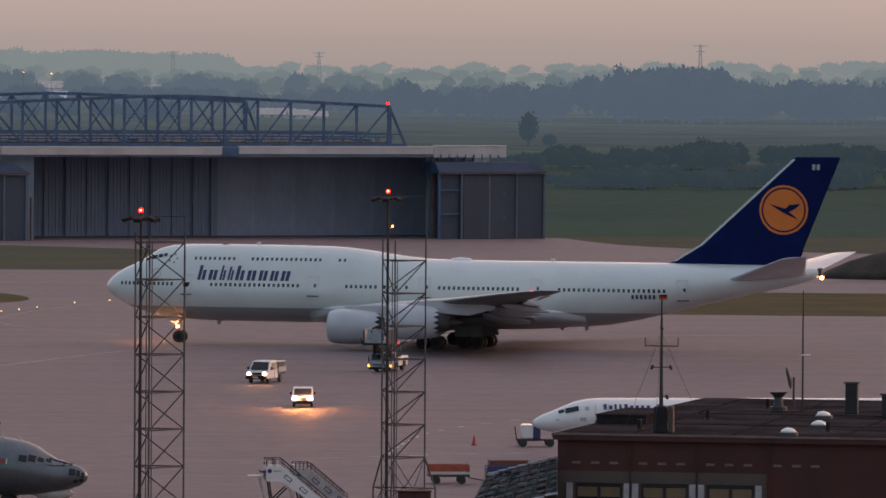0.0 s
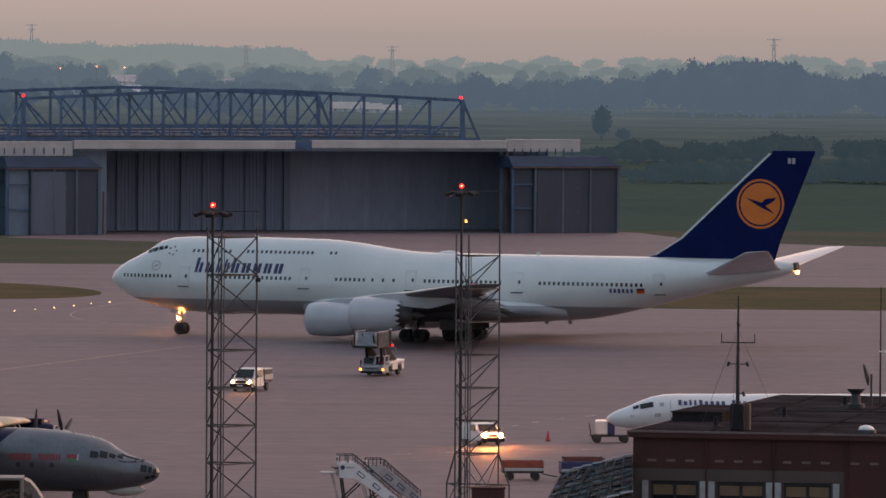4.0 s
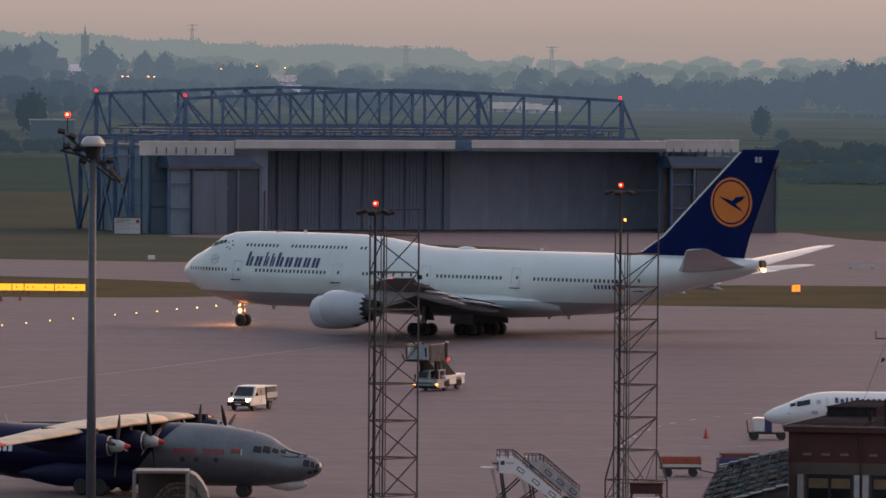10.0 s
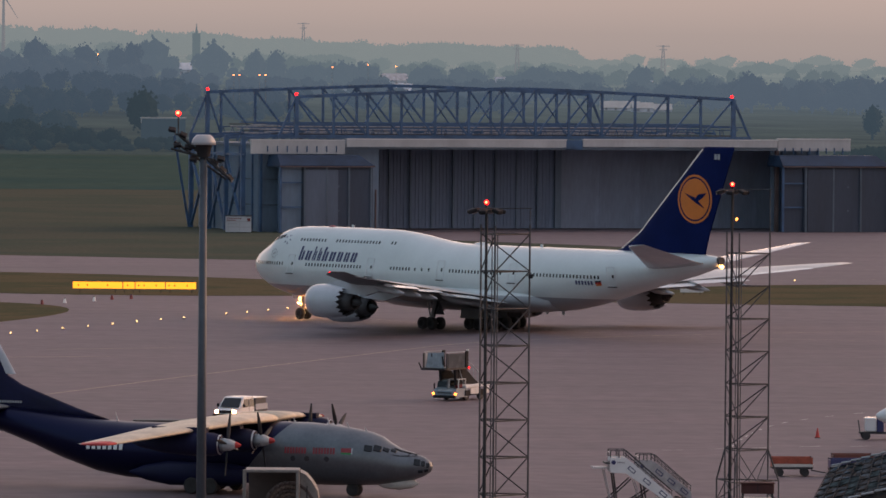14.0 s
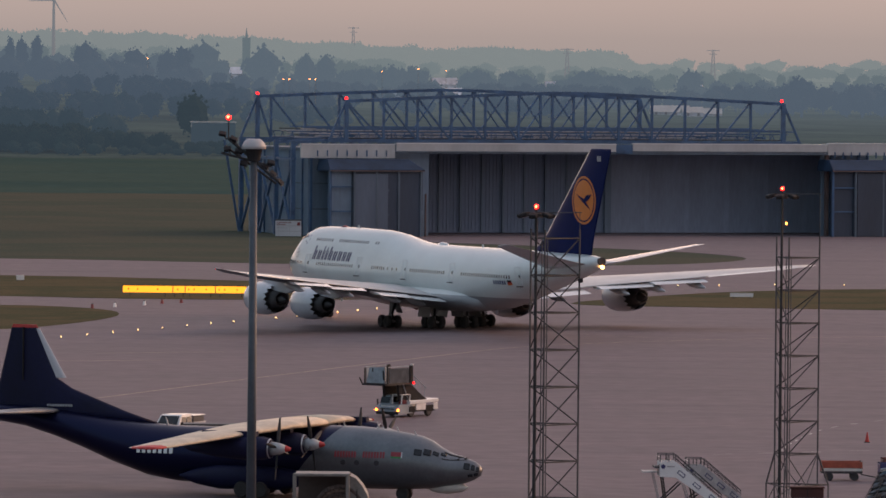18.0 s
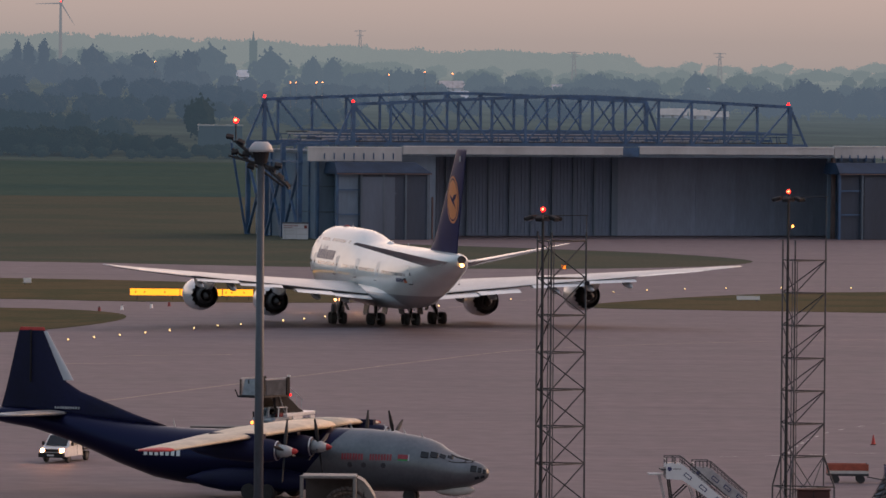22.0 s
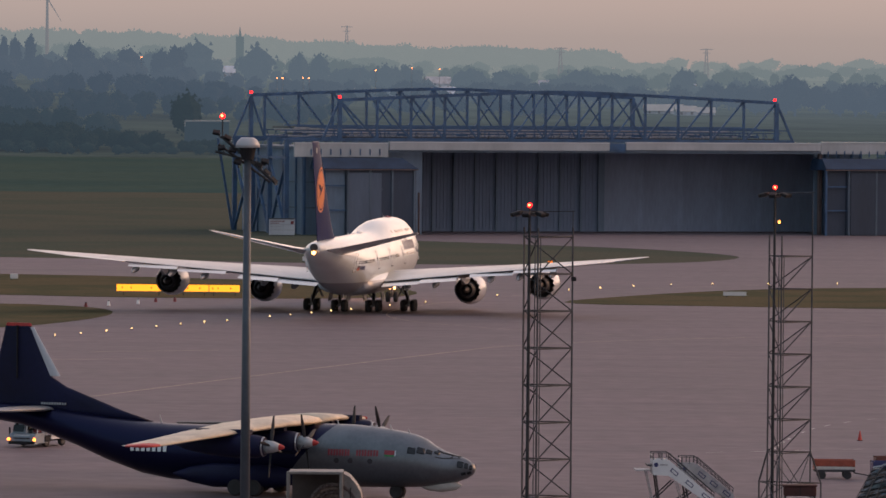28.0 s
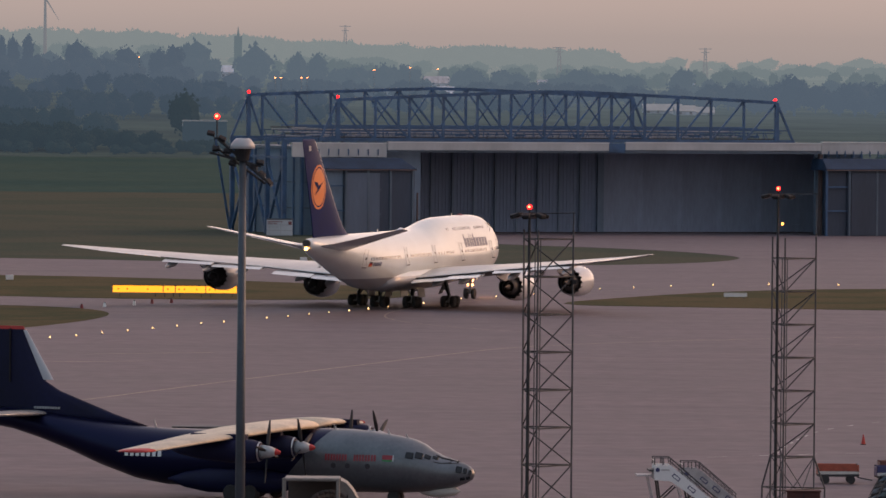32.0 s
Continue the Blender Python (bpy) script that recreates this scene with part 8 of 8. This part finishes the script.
def lone_tree(x, y, h, w, mat, label):
    """One tree: tapered trunk, limbs, and a crown of many leaf clumps."""
    t = thing("tree", label, "tree", pose(x, y, land(x, y)))
    part("trunk", add_bar(bmesh.new(), (0, 0, -0.3), (0, 0, 0.75 * h), 0.035 * h, 0.01 * h, n=7), mat, t)
    for k in range(6):
        a = k * 1.05 + rng.random()
        part("limb", add_bar(bmesh.new(), (0, 0, h * (0.25 + 0.07 * k)), (0.3 * w * math.cos(a), 0.3 * w * math.sin(a), h * (0.42 + 0.08 * k)), 0.012 * h, 0.004 * h, n=5), mat, t)
    v, f = tree_cloud([(0, 0, 0, h, w)], int(x * 7 + y) % 1000)
    me = bpy.data.meshes.new("crown")
    me.from_pydata(v.tolist(), [], f.tolist())
    me.materials.append(mat)
    c = new("crown", me)
    c.parent = t
    return t


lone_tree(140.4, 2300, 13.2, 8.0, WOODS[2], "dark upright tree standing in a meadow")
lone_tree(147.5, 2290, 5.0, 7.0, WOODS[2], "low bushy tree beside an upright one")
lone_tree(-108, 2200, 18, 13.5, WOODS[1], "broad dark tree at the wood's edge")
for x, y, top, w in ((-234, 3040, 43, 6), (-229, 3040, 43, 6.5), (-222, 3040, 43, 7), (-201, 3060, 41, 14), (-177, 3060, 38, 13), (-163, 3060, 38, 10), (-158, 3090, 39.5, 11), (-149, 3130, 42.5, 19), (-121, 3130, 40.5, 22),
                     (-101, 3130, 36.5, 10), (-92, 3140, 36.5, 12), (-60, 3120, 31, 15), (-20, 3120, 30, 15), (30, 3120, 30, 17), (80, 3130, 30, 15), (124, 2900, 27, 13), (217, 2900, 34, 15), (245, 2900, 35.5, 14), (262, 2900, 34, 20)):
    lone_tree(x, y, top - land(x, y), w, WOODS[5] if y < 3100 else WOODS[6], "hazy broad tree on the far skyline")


def house_far(x, y, w, d, h, turn, roof_mat, label):
    t = thing("house", label, "house", pose(x, y, land(x, y) - 0.2, 0, 0, turn), "far houses")
    part("wall", add_box(bmesh.new(), (w, d, h), (0, 0, h / 2)), M_FARWALL, t)
    bm = bmesh.new()
    add_loft(bm, [[(sx * (w / 2 + 0.3), -d / 2 - 0.4, h), (sx * (w / 2 + 0.3), d / 2 + 0.4, h), (sx * (w / 2 + 0.3), 0, h + d * 0.42)] for sx in (-1, 1)])
    part("roof", bm, roof_mat, t)
    for k in range(max(2, int(w / 4))):
        part("window", add_box(bmesh.new(), (1.1, 0.08, 1.2), (-w / 2 + (k + 0.5) * w / max(2, int(w / 4)), -d / 2 - 0.03, h * 0.55)), M_FARPANE, t)
    return t


for x, y, w, d, h, a in ((66, 2890, 17, 7, 2.0, 5), (84, 2890, 9, 6, 1.4, 2), (75, 2860, 9, 6, 2.6, 8), (-30, 3140, 12, 8, 4, 10), (-58, 3160, 10, 8, 5, -15), (-40, 3520, 14, 9, 5, 20),
                         (-88, 3540, 16, 9, 5, -5), (-16, 3530, 10, 8, 5, 40), (20, 3545, 12, 9, 5, 5), (92, 3520, 12, 9, 5, -25), (-150, 3530, 13, 9, 5, 12)):
    house_far(x, y, w, d, h * 0.7, a, M_FARPALE if w == 17 or w == 9 and d == 6 else M_FARROOF if (int(x) % 3) else M_FARWALL, "far pale house with a pitched roof")
shed = thing("shed", "long dark shed with a white roof edge at the wood's edge", "shed", pose(-98.3, 2128, land(-98, 2128), 0, 0, 4))
SH = 10.2 - land(-98, 2128)
part("wall", add_box(bmesh.new(), (14.2, 6, SH), (0, 0, SH / 2)), M_SHED, shed)
part("roof", add_box(bmesh.new(), (14.6, 6.6, 0.4), (0, 0, SH)), M_FARPALE, shed, "white roof edge")
part("corner_post", add_box(bmesh.new(), (0.3, 0.3, 1.6), (-7.1, -3.1, SH - 0.9)), M_FARPALE, shed, "white corner trim")

spire = thing("church", "far church tower with a pointed spire", "church", pose(-133.7, 3240, land(-133, 3240)))
CH = 43.0 - land(-133, 3240)
part("tower", add_box(bmesh.new(), (3.8, 3.8, CH), (0, 0, CH / 2)), WOODS[7], spire)
part("spire", add_bar(bmesh.new(), (0, 0, CH), (0, 0, CH + 4.8), 0.75, 0.1, n=8), WOODS[7], spire)
turbine = thing("wind_turbine", "far white wind turbine in the haze", "wind turbine", pose(-303, 4300, land(-303, 4300), 0, 0, 10))
HUB = 71.5 - land(-303, 4300)
part("tower", add_bar(bmesh.new(), (0, 0, -1), (0, 0, HUB), 1.3, 0.75, n=12), M_FARMAST, turbine)
part("nacelle", add_box(bmesh.new(), (1.8, 4.5, 1.8), (0, 0, HUB), 0.3), M_FARMAST, turbine)
part("beacon", add_ball(bmesh.new(), (0, 0, HUB + 1.2), 0.5, n=8), G_RED, turbine, "red beacon")
rotor = part("rotor", add_bar(bmesh.new(), (0, -2.8, HUB), (0, -2.0, HUB), 0.8, n=10), M_FARMAST, turbine)
for k in range(3):
    a = radians(28 + 120 * k)
    part("blade", add_bar(bmesh.new(), (0, -2.5, HUB), (17 * math.sin(a), -2.5, HUB + 17 * math.cos(a)), 0.55, 0.12, n=5), M_FARMAST, rotor)


def pylon(x, y, top):
    z0 = land(x, y)
    t = thing("power_pylon", "far lattice power pylon in the haze", "pylon", pose(x, y, z0, 0, 0, 12), "far power pylons")
    h = top - z0
    for a in (-1, 1):
        for b in (-1, 1):
            part("leg", add_bar(bmesh.new(), (a * 1.5, b * 1.5, 0), (a * 0.4, b * 0.4, h), 0.22, 0.16, n=4), M_FARMAST, t)
    for z, w in ((h * 0.86, 2.6), (h * 0.97, 4.2)):
        part("cross_arm", add_bar(bmesh.new(), (-w, 0, z), (w, 0, z), 0.3, n=4), M_FARMAST, t)
    for k in range(5):
        z = h * (0.1 + 0.16 * k)
        w = 2.2 - 1.8 * z / h
        part("brace", add_bar(bmesh.new(), (-w, -w, z), (w * 0.8, -w * 0.8, z + h * 0.14), 0.16, n=4), M_FARMAST, t)


pylon(29, 4000, 42), pylon(331, 3800, 47), pylon(126, 4300, 43), pylon(-118, 4700, 58.5)
for x, y, z in ((-92.5, 2600, 23.6), (-90.3, 2600, 23.6), (-82.3, 2600, 23.7), (-80.0, 2600, 23.7), (-168.5, 3000, 31.9), (-60, 2900, 27.0), (-45, 2950, 28.2), (-32, 2900, 27.6)):
    g = land(x, y)
    sl = thing("street_lamp", "far street lamp, lit", "street lamp", pose(x, y, g), "far street lamps")
    part("post", add_bar(bmesh.new(), (0, 0, 0), (0, 0, max(z - g, 0.8)), 0.07, 0.05, n=6), M_FARPOST, sl)
    part("lamp", add_box(bmesh.new(), (0.5, 0.3, 0.32), (0, -0.3, max(z - g, 0.8))), G_SODIUM, sl, "glowing lamp head")


# a car on the far road, its lamps lit
car = thing("distant_car", "pale car with lit lamps driving on a far road", "car")
part("body", body_shell([(2.1, 0.35), (2.15, 0.7), (1.0, 0.9), (0.4, 1.42), (-1.2, 1.45), (-1.9, 0.95), (-2.1, 0.9), (-2.1, 0.35)], 0.85), M_FARPALE, car)
for sx in (-1, 1):
    part("headlamp", add_bar(bmesh.new(), (2.12, sx * 0.6, 0.66), (2.2, sx * 0.6, 0.66), 0.16, n=8), G_AMBER, car, "lit headlamp")
    part("side_window", add_box(bmesh.new(), (1.5, 0.03, 0.34), (-0.35, sx * 0.83, 1.15)), M_FARPANE, car)
    for x in (1.3, -1.3):
        car_wheel(car, x, sx * 0.72, 0.31, 0.2)



def motions():
    """All that moves: each thing keyed from the start of the clip to its end."""
    track = [(0, 33.99, 663.6, 161.1), (3.5, 26.72, 666.5, 155.9), (6, 21.04, 669.4, 150.9), (9, 13.86, 674.2, 144.1), (13, 4.03, 682.9, 133.0), (17, -5.55, 695.8, 120.0),
             (19, -9.83, 702.6, 112.6), (23, -15.62, 718.0, 99.5), (25, -17.13, 727.2, 93.3), (28, -17.04, 741.0, 83.8), (32, -12.5, 760.0, 74.8)]
    walk(jumbo, [(t, pose(x, y, 0.04, 0, 0, h)) for t, x, y, h in track])
    # pickup: across the apron, behind the freighter and out
    walk(pickup, [(t, pose(x, y, 0.04, 0, 0, h)) for t, x, y, h in
                  ((0, 12.6, 586.0, 251), (3.5, 5.8, 564.5, 251), (6, 0.3, 548.0, 250), (9, -6.0, 529.6, 249), (13, -15.2, 508.0, 247), (17, -22.9, 487.0, 248), (23, -33.2, 452.0, 252), (25, -36.0, 442.0, 252), (28, -41.0, 428.0, 250), (32, -48.0, 408.0, 250))])
    walk(minivan, [(t, pose(x, y, 0.04, 0, 0, h)) for t, x, y, h in
                   ((0, 14.8, 543.5, 268), (1, 14.6, 528.7, 270), (2, 15.6, 513.5, 276), (3.5, 19.1, 490.5, 285), (4.5, 23.2, 474.0, 292), (5.5, 29.4, 455.0, 292), (6.2, 33.5, 444.0, 290), (8, 44.0, 418.0, 288), (32, 44.2, 417.4, 288))])
    walk(truck, [(t, pose(x, y, 0.04, 0, 0, h)) for t, x, y, h in
                 ((0, 24.4, 609.5, 251), (3, 18.4, 596.4, 249), (6, 13.4, 580.0, 246), (9, 8.75, 563.2, 244), (13, 1.5, 544.1, 240), (17, -6.5, 523.5, 236), (19, -10.75, 513.6, 234), (23, -20.9, 497.0, 238), (25, -26.3, 487.5, 239), (28, -33.5, 470.7, 244), (32, -41.8, 447.0, 248))])

    for b, x, z in beacons:
        walk(b, [(t, pose(x, 0, z, 0, a, 0)) for t, a in ((0, 86), (7.9, 86), (8.0, 0), (8.1, -86), (32, -86))])
    walk(car, [(t, pose(-150.5 + 21.1 * (t - 28), 2052, land(-150.5 + 21.1 * (t - 28), 2052) + 0.02)) for t in (0, 8, 16, 24, 28, 30, 32)])


motions()
